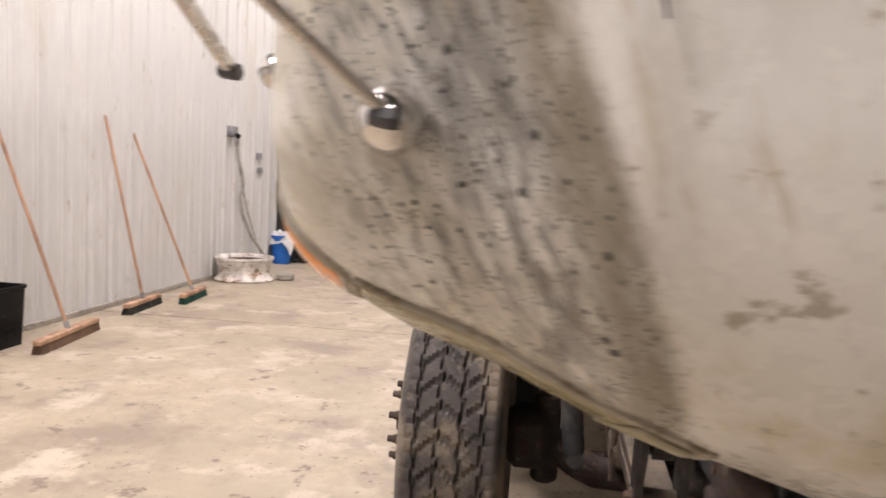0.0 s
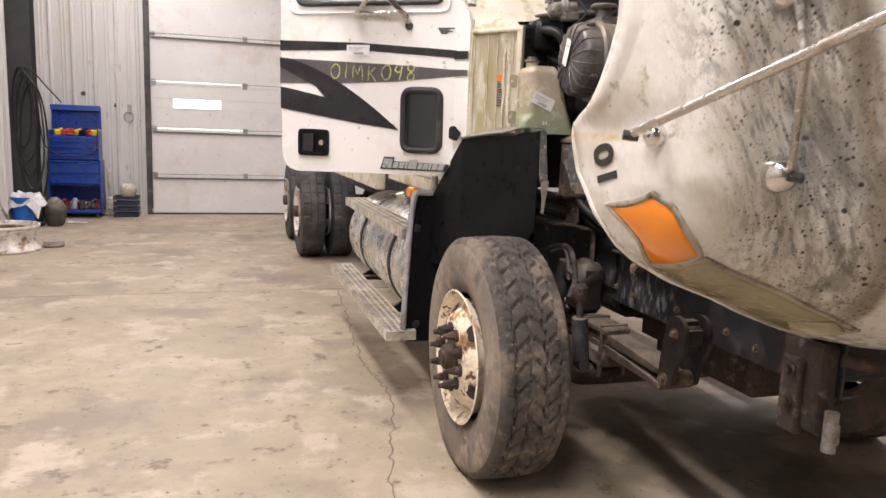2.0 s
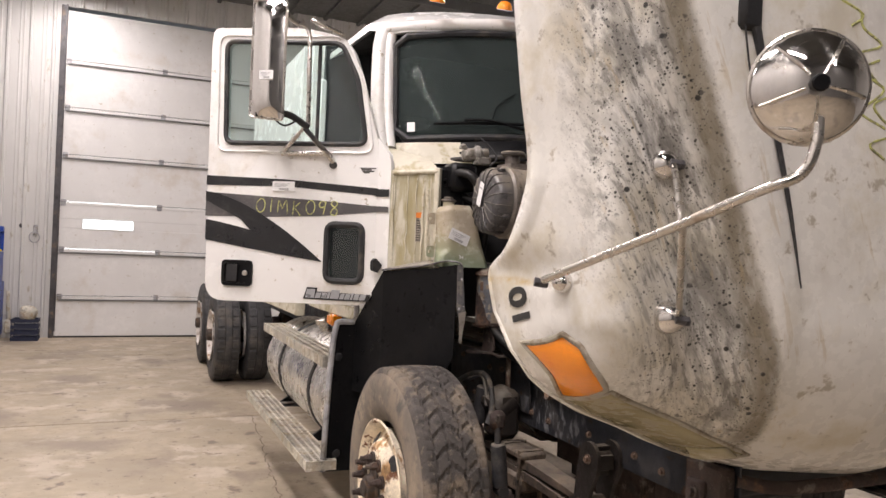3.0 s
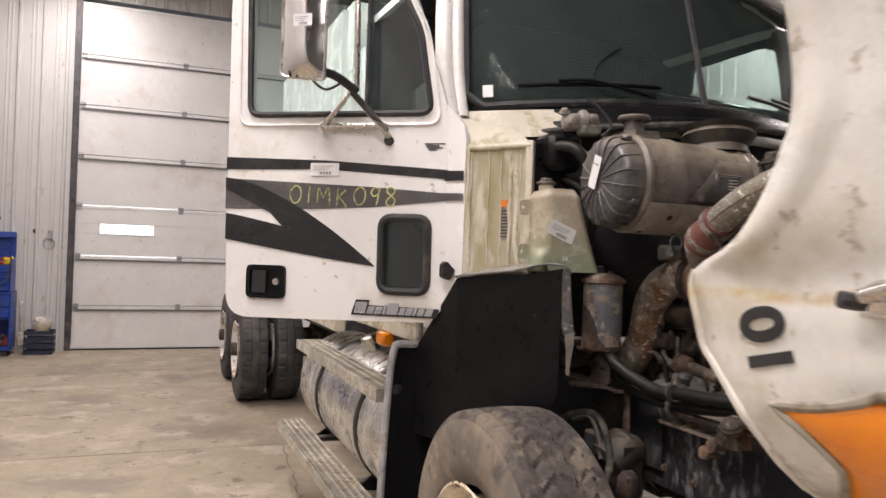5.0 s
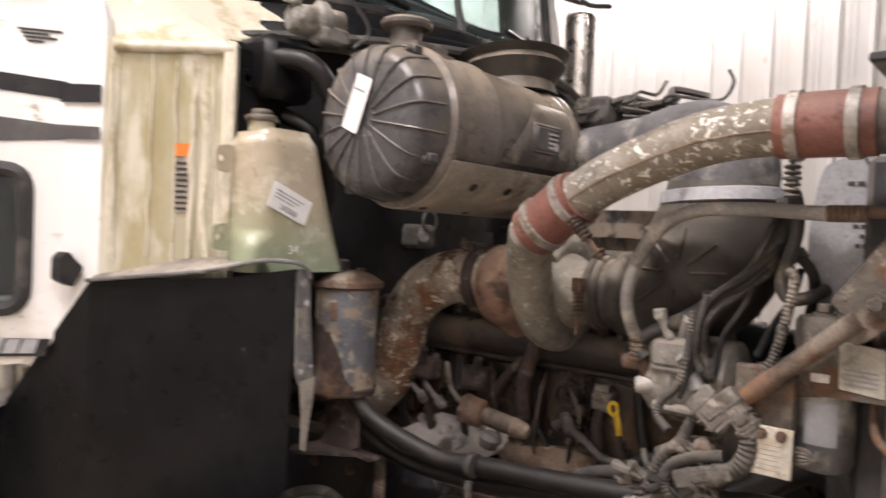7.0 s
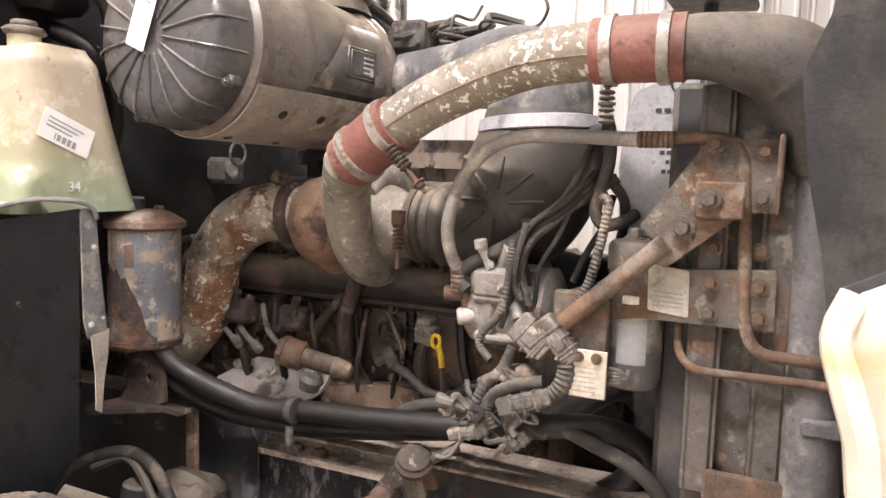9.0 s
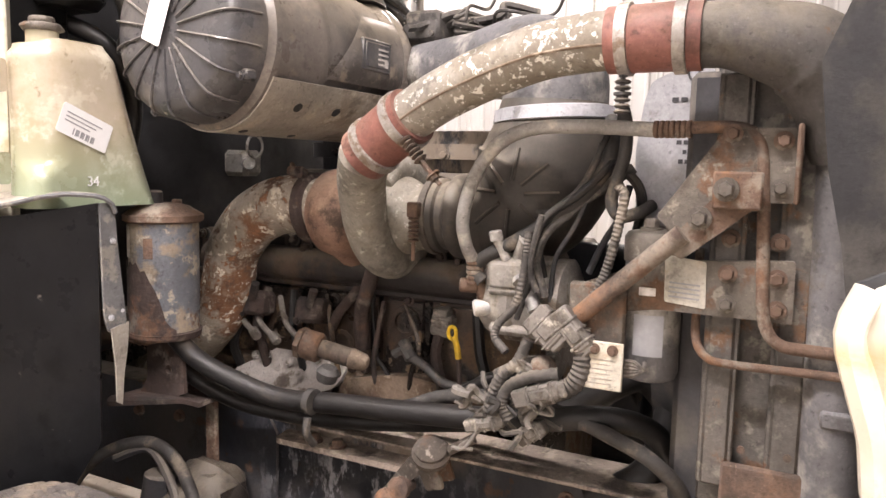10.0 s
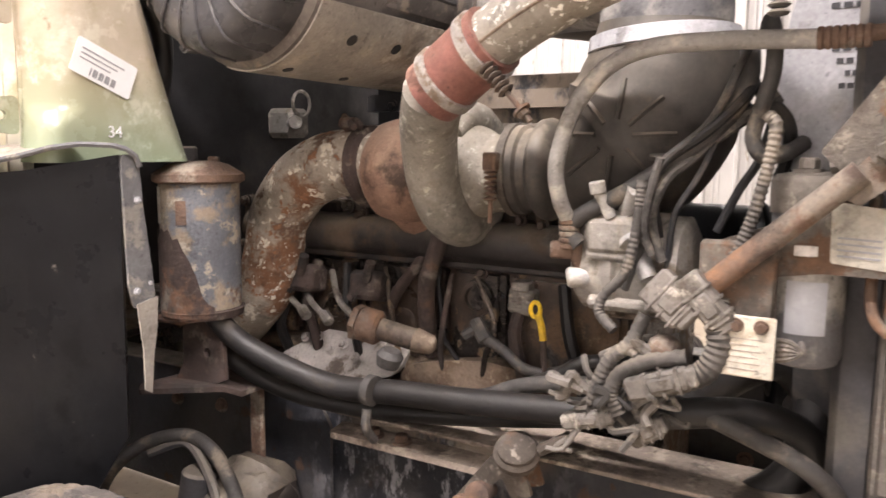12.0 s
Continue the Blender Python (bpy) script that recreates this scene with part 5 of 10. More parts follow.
for k, (ch, s0, z0) in enumerate((("0", 0.656, 0.0), ("1", 0.656 - 0.16 * 0.465, 0.0), ("M", 0.656 - 0.26 * 0.465, -0.002), ("K", 0.656 - 0.44 * 0.465, -0.004), ("0", 0.656 - 0.60 * 0.465, -0.003), ("9", 0.656 - 0.745 * 0.465, -0.002), ("8", 0.656 - 0.885 * 0.465, -0.004))):
    for st in STROKES[ch]:
        tube(bm, [D(s0 - a * 0.465 * (0.185 if ch == "M" else 0.17), 1.727 + z0 + b * 0.075, 0.0022) for a, b in st], 0.0034, seg=6, per=7)
nb = dpart("painted_number", bm, M["chalk"], "yellow paint-marker inventory writing")


def paper(place, w, h, lab, parent_fn, bars=3, code=True):
    bm = bmesh.new()
    plate(bm, [rounded([(0, 0), (w, 0), (w, h), (0, h)], 0.004, 2)], lambda a, b, d: place(a, b, d), 0.0008)
    ob = parent_fn("paper_label", bm, M["paper"], lab)
    bm = bmesh.new()
    for k in range(bars):
        plate(bm, [[(w * 0.1, h * (0.72 - 0.14 * k)), (w * (0.8 - 0.1 * k), h * (0.72 - 0.14 * k)), (w * (0.8 - 0.1 * k), h * (0.76 - 0.14 * k)), (w * 0.1, h * (0.76 - 0.14 * k))]], lambda a, b, d: place(a, b, 0.0012 + d), 0.0004)
    if code:
        for k in range(9):
            x = w * (0.3 + 0.05 * k)
            plate(bm, [[(x, h * 0.1), (x + w * 0.022 * (1 + k % 2), h * 0.1), (x + w * 0.022 * (1 + k % 2), h * 0.32), (x, h * 0.32)]], lambda a, b, d: place(a, b, 0.0012 + d), 0.0004)
    part("print", bm, M["greyink"], ob)
    return ob


paper(lambda a, b, d: D(0.568 - a, 1.842 + b, 0.006 + d), 0.125, 0.052, "white barcode paper label", dpart)
bm = bmesh.new()
for k in range(4):
    w = (0.085, 0.06, 0.075, 0.05)[k]
    plate(bm, [[(0.088 - 0.006 * k, 1.975 - 0.008 * k), (0.088 - w, 1.975 - 0.008 * k), (0.088 - w, 1.970 - 0.008 * k), (0.088 - 0.006 * k, 1.970 - 0.008 * k)]], lambda a, b, d: D(a, b, 0.0015 + d), 0.001)
dpart("small_print", bm, M["ink"])
# mirror on the door
mir = bmesh.new()
mc = D(0.50, 2.50, 0.27)
MO = rounded([(-0.088, -0.30), (0.088, -0.33), (0.088, 0.26), (-0.088, 0.26)], 0.03)
ang = 38
mu, mn = V((-math.cos(radians(ang)), math.sin(radians(ang)), 0)), V((-math.sin(radians(ang)), -math.cos(radians(ang)), 0))
fnm = lambda u, v: mc + mu * (0.088 - 0.176 * u) + V((0, 0, -0.31 + 0.58 * v - 0.02 * u * (1 - v))) + mn * (0.045 * math.sin(math.pi * u) * min(1, 8 * v, 8 * (1 - v)) ** 0.5)
grid(mir, fnm, 14, 20)
fnb = lambda u, v: mc + mu * (0.088 - 0.176 * u) + V((0, 0, -0.31 + 0.58 * v - 0.02 * u * (1 - v))) - mn * 0.012
grid(mir, fnb, 1, 1)
mh = dpart("door_mirror", mir, M["chrome"], "tall chrome door mirror")
bm = bmesh.new()
ring_tube(bm, [mc + mu * a + V((0, 0, b)) for a, b in rounded([(0.09, -0.312), (-0.09, -0.332), (-0.09, 0.27), (0.09, 0.27)], 0.02)], 0.006, 6)
part("mirror_rim", bm, M["satin"], mh)
bm = bmesh.new()
low_pt = D(0.345, 2.165, 0.10)
tube(bm, [D(0.345, 2.165, 0.10), D(0.345, 2.42, 0.115), D(0.365, 2.66, 0.10), D(0.43, 2.70, 0.16), mc + V((0, 0, 0.30))], 0.012)
tube(bm, [D(0.52, 2.04, 0.01), D(0.37, 2.16, 0.10), D(0.25, 2.03, 0.05), D(0.236, 2.00, 0.012)], 0.013, smooth=False)
tube(bm, [D(0.52, 2.04, 0.015), D(0.245, 2.04, 0.03)], 0.014, smooth=False)
tube(bm, [low_pt, D(0.43, 2.22, 0.18), mc + V((0, 0, -0.31)) + mu * 0.03], 0.014)
tube(bm, [D(0.30, 2.70, 0.0), D(0.35, 2.72, 0.08), D(0.20, 2.66, 0.01)], 0.010)
dpart("mirror_arm", bm, M["satin"])
bm = bmesh.new()
tube(bm, [low_pt, D(0.43, 2.215, 0.19), mc + V((0, 0, -0.30)) + mu * 0.06], 0.017)
tube(bm, [D(0.36, 2.16, 0.11), D(0.29, 2.08, 0.075), D(0.24, 2.02, 0.03)], 0.013)
dpart("rubber_sleeve", bm, M["rubber"])
bm = bmesh.new()
tube(bm, [D(0.39, 2.2, 0.12), D(0.47, 2.17, 0.12), D(0.52, 2.22, 0.16), D(0.50, 2.28, 0.2)], 0.005)
lathe(bm, D(0.236, 1.985, 0.0), (-0.565, -0.825, 0), [(0, 0.02), (0.012, 0.019), (0.016, 0.010)], 14)
dpart("mirror_cable", bm, M["rubber"])


def mplace(a, b, d):
    return mc + mu * (0.02 - a) + V((0, 0, -0.14 + b)) + mn * (0.047 + d)


paper(mplace, 0.075, 0.045, "white paper label on the mirror back", dpart)

# cab shell
bm = bmesh.new()
CX0, CX1, CY0, CY1, CZ0, CZ1 = 0.045, mirror_x(0.045) + 0.18, 3.80, 5.25, 1.22, 2.90
box(bm, (CX0, 3.86, CZ0), (CX1, CY1, CZ0 + 0.05), 0.01)
box(bm, (CX1 - 0.05, 3.86, CZ0 + 0.05), (CX1, CY1, 2.10), 0.01)
box(bm, (CX0, CY1 - 0.12, CZ0 + 0.05), (CX0 + 0.05, CY1, 2.72), 0.012)
box(bm, (CX1 - 0.05, CY1 - 0.12, 2.10), (CX1, CY1, 2.72), 0.012)
roof = lambda u, v: V((CX0 + 0.06 + (CX1 - CX0 - 0.12) * u, 3.93 - 0.20 * math.sin(math.pi * u) ** 0.7 + (CY1 - 3.93 + 0.20) * v,
                       2.76 + 0.10 * sstep(0.0, 0.18, v) + 0.13 * math.sin(math.pi * u) ** 0.45 * (0.45 + 0.55 * sstep(0, 0.25, v)) + 0.05 * v))
t = bmesh.new()
grid(t, roof, 24, 10)
g = bmesh.ops.extrude_face_region(t, geom=t.faces[:])
for v in g["geom"]:
    if isinstance(v, bmesh.types.BMVert):
        v.co.z -= 0.04
join(bm, t)
cab = part("cab_shell", bm, M["white"], truck)
bm = bmesh.new()
grid(bm, lambda u, v: roof(0.03 + 0.94 * u, 0.04 + 0.92 * v) - V((0, 0, 0.055)), 24, 8)
part("headliner", bm, M["seat"], truck, "dark cab headliner")
bm = bmesh.new()
box(bm, (CX1 - 0.075, 3.92, CZ0 + 0.06), (CX1 - 0.056, CY1 - 0.14, 2.08), 0.01)
part("door_trim", bm, M["seat"], truck, "dark inner door trim")
# lower cab front with the angled cowl side
bm = bmesh.new()
plate(bm, [[(0.0, 1.30), (0.262, 1.46), (0.262, 1.962), (0.10, 1.960), (0.0, 1.958)]], lambda a, b, d: (0.060 + 0.70 * a + 0.70 * d, 3.644 - 0.72 * a + 0.69 * d, b), 0.02)
part("cowl_panel", bm, M["cowl"], truck, "yellowed cowl panel with peeling seam sealer")
bm = bmesh.new()
for k in range(7):
    a = (0.02, 0.028, 0.185, 0.19, 0.10, 0.15, 0.225)[k]
    tube(bm, [(0.060 + 0.70 * (a + rng.uniform(-0.006, 0.006)), 3.644 - 0.72 * a - 0.004, 1.50 + 0.053 * j + rng.uniform(-0.01, 0.01)) for j in range(9)], 0.0045 if k < 4 else 0.0025, seg=6, per=5)
part("seam_sealer", bm, M["offwhite"], truck, "yellowish bead of seam sealer")
bm = bmesh.new()
plate(bm, [[(0, 1.28), (0.115, 1.30), (0.115, 1.99), (0.10, 2.04), (0.0, 2.13)]], lambda a, b, d: (0.022 + 0.35 * a + 0.9 * d, 3.745 - 0.93 * a + 0.36 * d, b), 0.02)
part("cowl_side", bm, M["white"], truck)
bm = bmesh.new()
grid(bm, lambda u, v: V((0.062 + 0.19 * u, 3.648 - 0.19 * u + 0.19 * v * (1 - 0.2 * u), 1.950 + (0.16 - 0.075 * u) * v ** 0.8)), 8, 6)
part("cowl_corner", bm, M["offwhite"], truck, "dirty cream cowl corner below the windshield")
for z0, z1, mt in ((1.826, 1.866, "decal"), (1.748, 1.778, "decalg")):
    bm = bmesh.new()
    plate(bm, [[(0.0, z0), (0.112, z0 - 0.003), (0.112, z1 - 0.006), (0.0, z1)]], lambda a, b, d: (0.0175 + 0.35 * a, 3.7435 - 0.93 * a, b) if d == 0 else (0.0165 + 0.35 * a, 3.743 - 0.93 * a, b), 1)
    part("stripe", bm, M[mt], truck)
bm = bmesh.new()
box(bm, (0.236, 3.44, 1.46), (0.262, 3.49, 1.968), 0.004, about((0.25, 3.46, 1.7), 0, 0, -45))
cyl(bm, (0.075, 3.625, 1.945), (0.245, 3.45, 1.952), 0.012, seg=10)
tube(bm, [(0.205, 3.495, 1.86), (0.215, 3.487, 1.75), (0.21, 3.49, 1.6), (0.22, 3.48, 1.5)], 0.010, seg=8)
part("cowl_flange", bm, M["offwhite"], truck, "cream painted flange with yellow sealer")
bm = bmesh.new()
plate(bm, [[(0.155, 1.60), (0.185, 1.60), (0.185, 1.745), (0.155, 1.745)]], lambda a, b, d: (0.060 + 0.70 * a - 0.7 * d, 3.644 - 0.72 * a - 0.69 * d, b), 0.0025)
lb = part("warning_label", bm, M["bandsteel"], truck, "brown warning label with an orange head")
bm = bmesh.new()
plate(bm, [[(0.155, 1.72), (0.185, 1.72), (0.185, 1.747), (0.155, 1.747)]], lambda a, b, d: (0.060 + 0.70 * a - 0.7 * (d + 0.003), 3.644 - 0.72 * a - 0.69 * (d + 0.003), b), 0.001)
part("label_head", bm, M["orange"], lb)
bm = bmesh.new()
for k in range(9):
    plate(bm, [[(0.158, 1.607 + 0.012 * k), (0.182, 1.607 + 0.012 * k), (0.182, 1.612 + 0.012 * k), (0.158, 1.612 + 0.012 * k)]], lambda a, b, d: (0.060 + 0.70 * a - 0.7 * (d + 0.003), 3.644 - 0.72 * a - 0.69 * (d + 0.003), b), 0.001)
part("print", bm, M["ink"], lb)
# firewall and cab front under the windshield
bm = bmesh.new()
fw = lambda u, v: V((0.24 + 1.62 * u, 3.70 - 0.14 * math.sin(math.pi * u), 1.22 + (0.76 + 0.14 * min(1, 6 * u)) * v))
t = bmesh.new()
grid(t, fw, 10, 2)
g = bmesh.ops.extrude_face_region(t, geom=t.faces[:])
for v in g["geom"]:
    if isinstance(v, bmesh.types.BMVert):
        v.co.y += 0.04
join(bm, t)
part("firewall", bm, M["blackpl2"], truck, "dark grubby firewall")
bm = bmesh.new()
cf = lambda u, v: V((0.075 + 2.13 * u, 3.84 - 0.32 * math.sin(math.pi * u) ** 0.8 - 0.10 * (1 - v) * math.sin(math.pi * u) ** 0.3, 2.00 + 0.12 * v + 0.035 * math.sin(math.pi * u)))
grid(bm, cf, 30, 4)
part("cab_front", bm, M["offwhite"], truck, "dirty cream cab front under the windshield")


# windshield
def WS(u, v, out=0.0):
    """The windshield: u across, v up; bowed forwards."""
    bow = 4 * u * (1 - u)
    return V((0.10 + 2.08 * u + 0.02 * v * (0.5 - u), 3.86 - 0.33 * bow + v * (0.075 + 0.10 * bow) - out, 2.125 + 0.05 * bow + v * (0.60 + 0.03 * bow)))


bm = bmesh.new()
grid(bm, lambda u, v: WS(0.03 + 0.94 * u, 0.03 + 0.93 * v), 30, 8)
ws = part("windshield", bm, M["wsglass"], truck, "curved windshield glass")
ws.visible_shadow = False
so = ws.modifiers.new("thickness", "SOLIDIFY")
so.thickness, so.offset = 0.006, 0
edge = [WS(u, 0.02, 0.006) for u in [0.05 + 0.9 * k / 20 for k in range(21)]] + [WS(0.98, v, 0.006) for v in [0.12 + 0.76 * k / 8 for k in range(9)]] + [WS(u, 0.97, 0.006) for u in [0.95 - 0.9 * k / 20 for k in range(21)]] + [WS(0.02, v, 0.006) for v in [0.88 - 0.76 * k / 8 for k in range(9)]]
bm = bmesh.new()
ring_tube(bm, edge, 0.020)
part("windshield_seal", bm, M["rubber"], truck, "black rubber windshield seal")
bm = bmesh.new()
tube(bm, [WS(0.488, 0.03 + 0.94 * k / 6, 0.004) for k in range(7)], 0.013, seg=8)
part("center_post", bm, M["rubber"], truck, "black divider between the two windshield panes")
bm = bmesh.new()
grid(bm, lambda u, v: WS(0.048 + 0.018 * u, 0.09 + 0.085 * v, 0.006), 4, 4)
part("sticker", bm, M["paper"], truck, "pale inspection sticker on the windshield")
for sx in (1, -1):
    bm = bmesh.new()
    X = (lambda x: x) if sx > 0 else (lambda x: mirror_x(x) + 0.18)
    tube(bm, [(X(0.062), 3.80, 2.06), (X(0.062), 3.88, 2.30), (X(0.072), 3.93, 2.62), (X(0.11), 3.97, 2.78)], 0.042, seg=10, radii=[0.045, 0.042, 0.04, 0.045])
    tube(bm, [(X(0.105), 3.80, 2.09), (X(0.108), 3.865, 2.30), (X(0.118), 3.915, 2.62), (X(0.14), 3.95, 2.76)], 0.034, seg=10)
    part("pillar", bm, M["white"], truck)
    bm = bmesh.new()
    tube(bm, [(X(0.175), 3.93, 2.0), (X(0.180), 3.97, 2.30), (X(0.19), 4.02, 2.62), (X(0.21), 4.06, 2.80)], 0.06, seg=10)
    part("pillar_trim", bm, M["seat"], truck, "dark inner trim of the windshield pillar")
bm = bmesh.new()
tube(bm, [WS(u, 1.0, 0.01) + V((0, 0.02, 0.035)) for u in [k / 10 for k in range(11)]], 0.036, seg=10, per=3)
part("header", bm, M["white"], truck)
for k in range(5):
    x = 0.32 + k * 0.365
    bm = bmesh.new()
    lathe(bm, (x, 3.80 - 0.16 * math.sin(math.pi * (x - 0.1) / 1.9), 2.885), (0, -0.3, 1), [(0, 0.045), (0.02, 0.042), (0.04, 0.03), (0.048, 0.01)], 16)
    part("roof_marker", bm, M["amber"], truck, "amber roof marker lamp")
# cowl tray and wipers
bm = bmesh.new()
tray = lambda u, v: V((0.255 + 1.855 * u, 3.815 - 0.36 * math.sin(math.pi * u) ** 0.75 - 0.13 * v * min(1, 3 * u + 0.25), 2.112 + 0.045 * math.sin(math.pi * u) + 0.018 * math.sin(3 * math.pi * v) - 0.085 * v ** 1.6))
t = bmesh.new()
grid(t, tray, 30, 8)
g = bmesh.ops.extrude_face_region(t, geom=t.faces[:])
for v in g["geom"]:
    if isinstance(v, bmesh.types.BMVert):
        v.co.z -= 0.02
join(bm, t)
part("cowl_tray", bm, M["blackpl"], truck, "black plastic cowl tray under the windshield")
bm = bmesh.new()
tube(bm, [(0.31 + 1.75 * k / 12, 3.70 - 0.38 * math.sin(math.pi * k / 12) ** 0.75, 2.03 + 0.05 * math.sin(math.pi * k / 12)) for k in range(13)], 0.014, seg=8, per=4)
part("hood_seal", bm, M["dusthose"], truck, "dusty rubber hood seal")
for x0, x1 in ((0.30, 0.82), (1.25, 1.80)):
    bm = bmesh.new()
    u0, u1 = (x0 - 0.1) / 1.9, (x1 - 0.1) / 1.9
    tube(bm, [WS(u0 + (u1 - u0) * k / 4, 0.15 - 0.02 * k / 4, 0.03) for k in range(5)], 0.009, seg=6)
    tube(bm, [WS(u0 + 0.07, 0.17, 0.045), WS((u0 + u1) / 2, 0.155, 0.05), WS(u1 - 0.02, 0.05, 0.05)], 0.008, seg=6)
    tube(bm, [WS(u0 + 0.14, 0.17, 0.03), WS(u0 + 0.16, 0.30, 0.012), WS(u0 + 0.21, 0.42, 0.008)], 0.003, seg=5)
    part("wiper", bm, M["blackpl"], truck, "black windshield wiper")
# inside of the cab
bm = bmesh.new()
box(bm, (0.12, 3.95, 1.9), (1.98, 4.20, 2.12), 0.05)
box(bm, (0.14, 3.9, 1.27), (1.96, 4.0, 1.95), 0.02)
part("dashboard", bm, M["seat"], truck)
bm = bmesh.new()
swc, swd = V((1.48, 4.22, 2.17)), V((0, 0.45, 0.9)).normalized()
r1, r2, _ = frame_of(swd)
ring_tube(bm, [swc + (r1 * math.cos(6.28318 * k / 32) + r2 * math.sin(6.28318 * k / 32)) * 0.225 for k in range(32)], 0.014)
for k in range(3):
    cyl(bm, swc, swc + (r1 * math.cos(2.1 * k) + r2 * math.sin(2.1 * k)) * 0.22, 0.012, seg=8)
cyl(bm, swc, swc - swd * 0.35, 0.03, seg=10)
part("steering_wheel", bm, M["glossrim"], truck, "shiny black steering wheel")
for sx in (0.55, 1.5):
    bm = bmesh.new()
    box(bm, (sx - 0.25, 4.45, 1.65), (sx + 0.25, 4.95, 1.82), 0.05)
    box(bm, (sx - 0.25, 4.88, 1.75), (sx + 0.25, 5.05, 2.5), 0.05)
    part("cab_seat", bm, M["seat"], truck)
bm = bmesh.new()
box(bm, (0.08, 5.14, 1.28), (2.20, 5.18, 2.98))
part("cab_back_trim", bm, M["seat"], truck, "dark trim on the cab back wall")
bm = bmesh.new()
DWIN = rounded([(4.16, 2.40), (4.20, 2.74), (4.34, 2.80), (4.93, 2.80), (4.93, 2.40)], 0.07, 5)
plate(bm, [[(3.90, 2.05), (5.24, 2.05), (5.24, 2.90), (3.98, 2.90)], DWIN], lambda a, b, d: (CX1 - 0.045 + d, a, b), 0.03)
part("driver_door_frame", bm, M["seat"], truck, "dark inside of the driver door round its window")
bm = bmesh.new()
plate(bm, [DWIN], lambda a, b, d: (CX1 - 0.03 + d, a, b), 0.005)
part("driver_window", bm, M["darkglass"], truck, "tinted driver door glass").visible_shadow = False
# sleeper behind the cab
bm = bmesh.new()
box(bm, (-0.02, 5.32, 1.20), (2.12, 7.55, 3.05), 0.06, seg=3)
part("sleeper_box", bm, M["white"], truck, "white sleeper compartment behind the cab")
bm = bmesh.new()
tube(bm, [(-0.022, 5.45, 2.05), (-0.07, 5.45, 2.07), (-0.07, 5.45, 2.33), (-0.022, 5.45, 2.35)], 0.014)
part("grab_handle", bm, M["satin"], truck)
bm = bmesh.new()
box(bm, (0.05, 4.0, 1.14), (0.10, 5.25, 1.22), 0.01)
box(bm, (-0.02, 5.32, 1.06), (0.05, 7.5, 1.20), 0.01)
part("rocker_panel", bm, M["offwhite"], truck, "dirty cream rocker panel")
bm = bmesh.new()
box(bm, (0.02, 4.50, 1.075), (0.09, 4.62, 1.145), 0.012)
part("side_marker", bm, M["amber"], truck, "amber side marker lamp")
# driver-side mirror
bm = bmesh.new()
cyl(bm, (2.55, 3.95, 2.16), (2.55, 3.95, 2.68), 0.075, seg=16, bev=0.01)
ml = part("door_mirror", bm, M["satin"], truck, "tall chrome driver-side mirror")
bm = bmesh.new()
tube(bm, [(2.06, 3.98, 2.78), (2.3, 3.93, 2.80), (2.55, 3.93, 2.74), (2.75, 3.9, 2.77)], 0.012)
tube(bm, [(2.06, 3.98, 2.70), (2.55, 3.95, 2.74)], 0.010)
tube(bm, [(2.06, 3.95, 2.1), (2.55, 3.95, 2.14)], 0.012)
part("mirror_arm", bm, M["darksteel"], ml)

# splash panel behind the wheel
def bent_sheet(bm, quads, shift):
    for q in quads:
        t = bmesh.new()
        t.faces.new([t.verts.new(p) for p in q])
        g = bmesh.ops.extrude_face_region(t, geom=t.faces[:])
        for v in g["geom"]:
            if isinstance(v, bmesh.types.BMVert):
                v.co += V(shift)
        join(bm, t)


SPLASH = [[(0.045, 3.640, 1.448), (0.20, 3.365, 1.474), (0.20, 3.40, 0.80), (0.06, 3.66, 0.80)], [(0.20, 3.365, 1.474), (0.276, 3.252, 1.498), (0.276, 3.262, 1.06), (0.20, 3.40, 0.80)],
                [(-0.02, 3.885, 1.16), (0.045, 3.640, 1.448), (0.06, 3.66, 0.80), (-0.02, 3.885, 0.80)]]
bm = bmesh.new()
bent_sheet(bm, SPLASH, (0.008, 0.006, 0))
bmesh.ops.remove_doubles(bm, verts=bm.verts[:], dist=0.001)
spl = part("splash_panel", bm, M["blackpl"], truck, "black plastic inner splash panel", smooth=50)
bm = bmesh.new()
front = [V(p) for p in ((0.036, 3.632, 1.452), (0.165, 3.405, 1.484), (0.193, 3.356, 1.496), (0.215, 3.322, 1.507), (0.240, 3.290, 1.513), (0.270, 3.254, 1.511), (0.286, 3.246, 1.506), (0.297, 3.241, 1.496), (0.302, 3.239, 1.480))]
back = [V(p) for p in ((0.120, 3.67, 1.488), (0.225, 3.435, 1.512), (0.240, 3.385, 1.514), (0.252, 3.335, 1.516), (0.266, 3.300, 1.517), (0.284, 3.268, 1.515), (0.296, 3.258, 1.509), (0.305, 3.252, 1.498), (0.309, 3.249, 1.481))]
for (a, b), (c, d) in zip(zip(front, front[1:]), zip(back, back[1:])):
    bm.faces.new([bm.verts.new(p) for p in (a, b, d, c)])
bmesh.ops.remove_doubles(bm, verts=bm.verts[:], dist=0.0005)
lg = part("ledge", bm, M["bandsteel"], spl, "dust-covered top ledge", 60)
so = lg.modifiers.new("sheet", "SOLIDIFY")
so.thickness = 0.004
bm = bmesh.new()
tube(bm, [p + V((-0.003, -0.004, 0.0)) for p in front], 0.0045, seg=6, smooth=False)
part("rolled_lip", bm, M["greypl"], spl, "thin dusty rolled lip")
bm = bmesh.new()
FL = rounded([(0.277, 1.499), (0.302, 1.497), (0.306, 1.42), (0.319, 1.275), (0.287, 1.262), (0.280, 1.30)], 0.010)
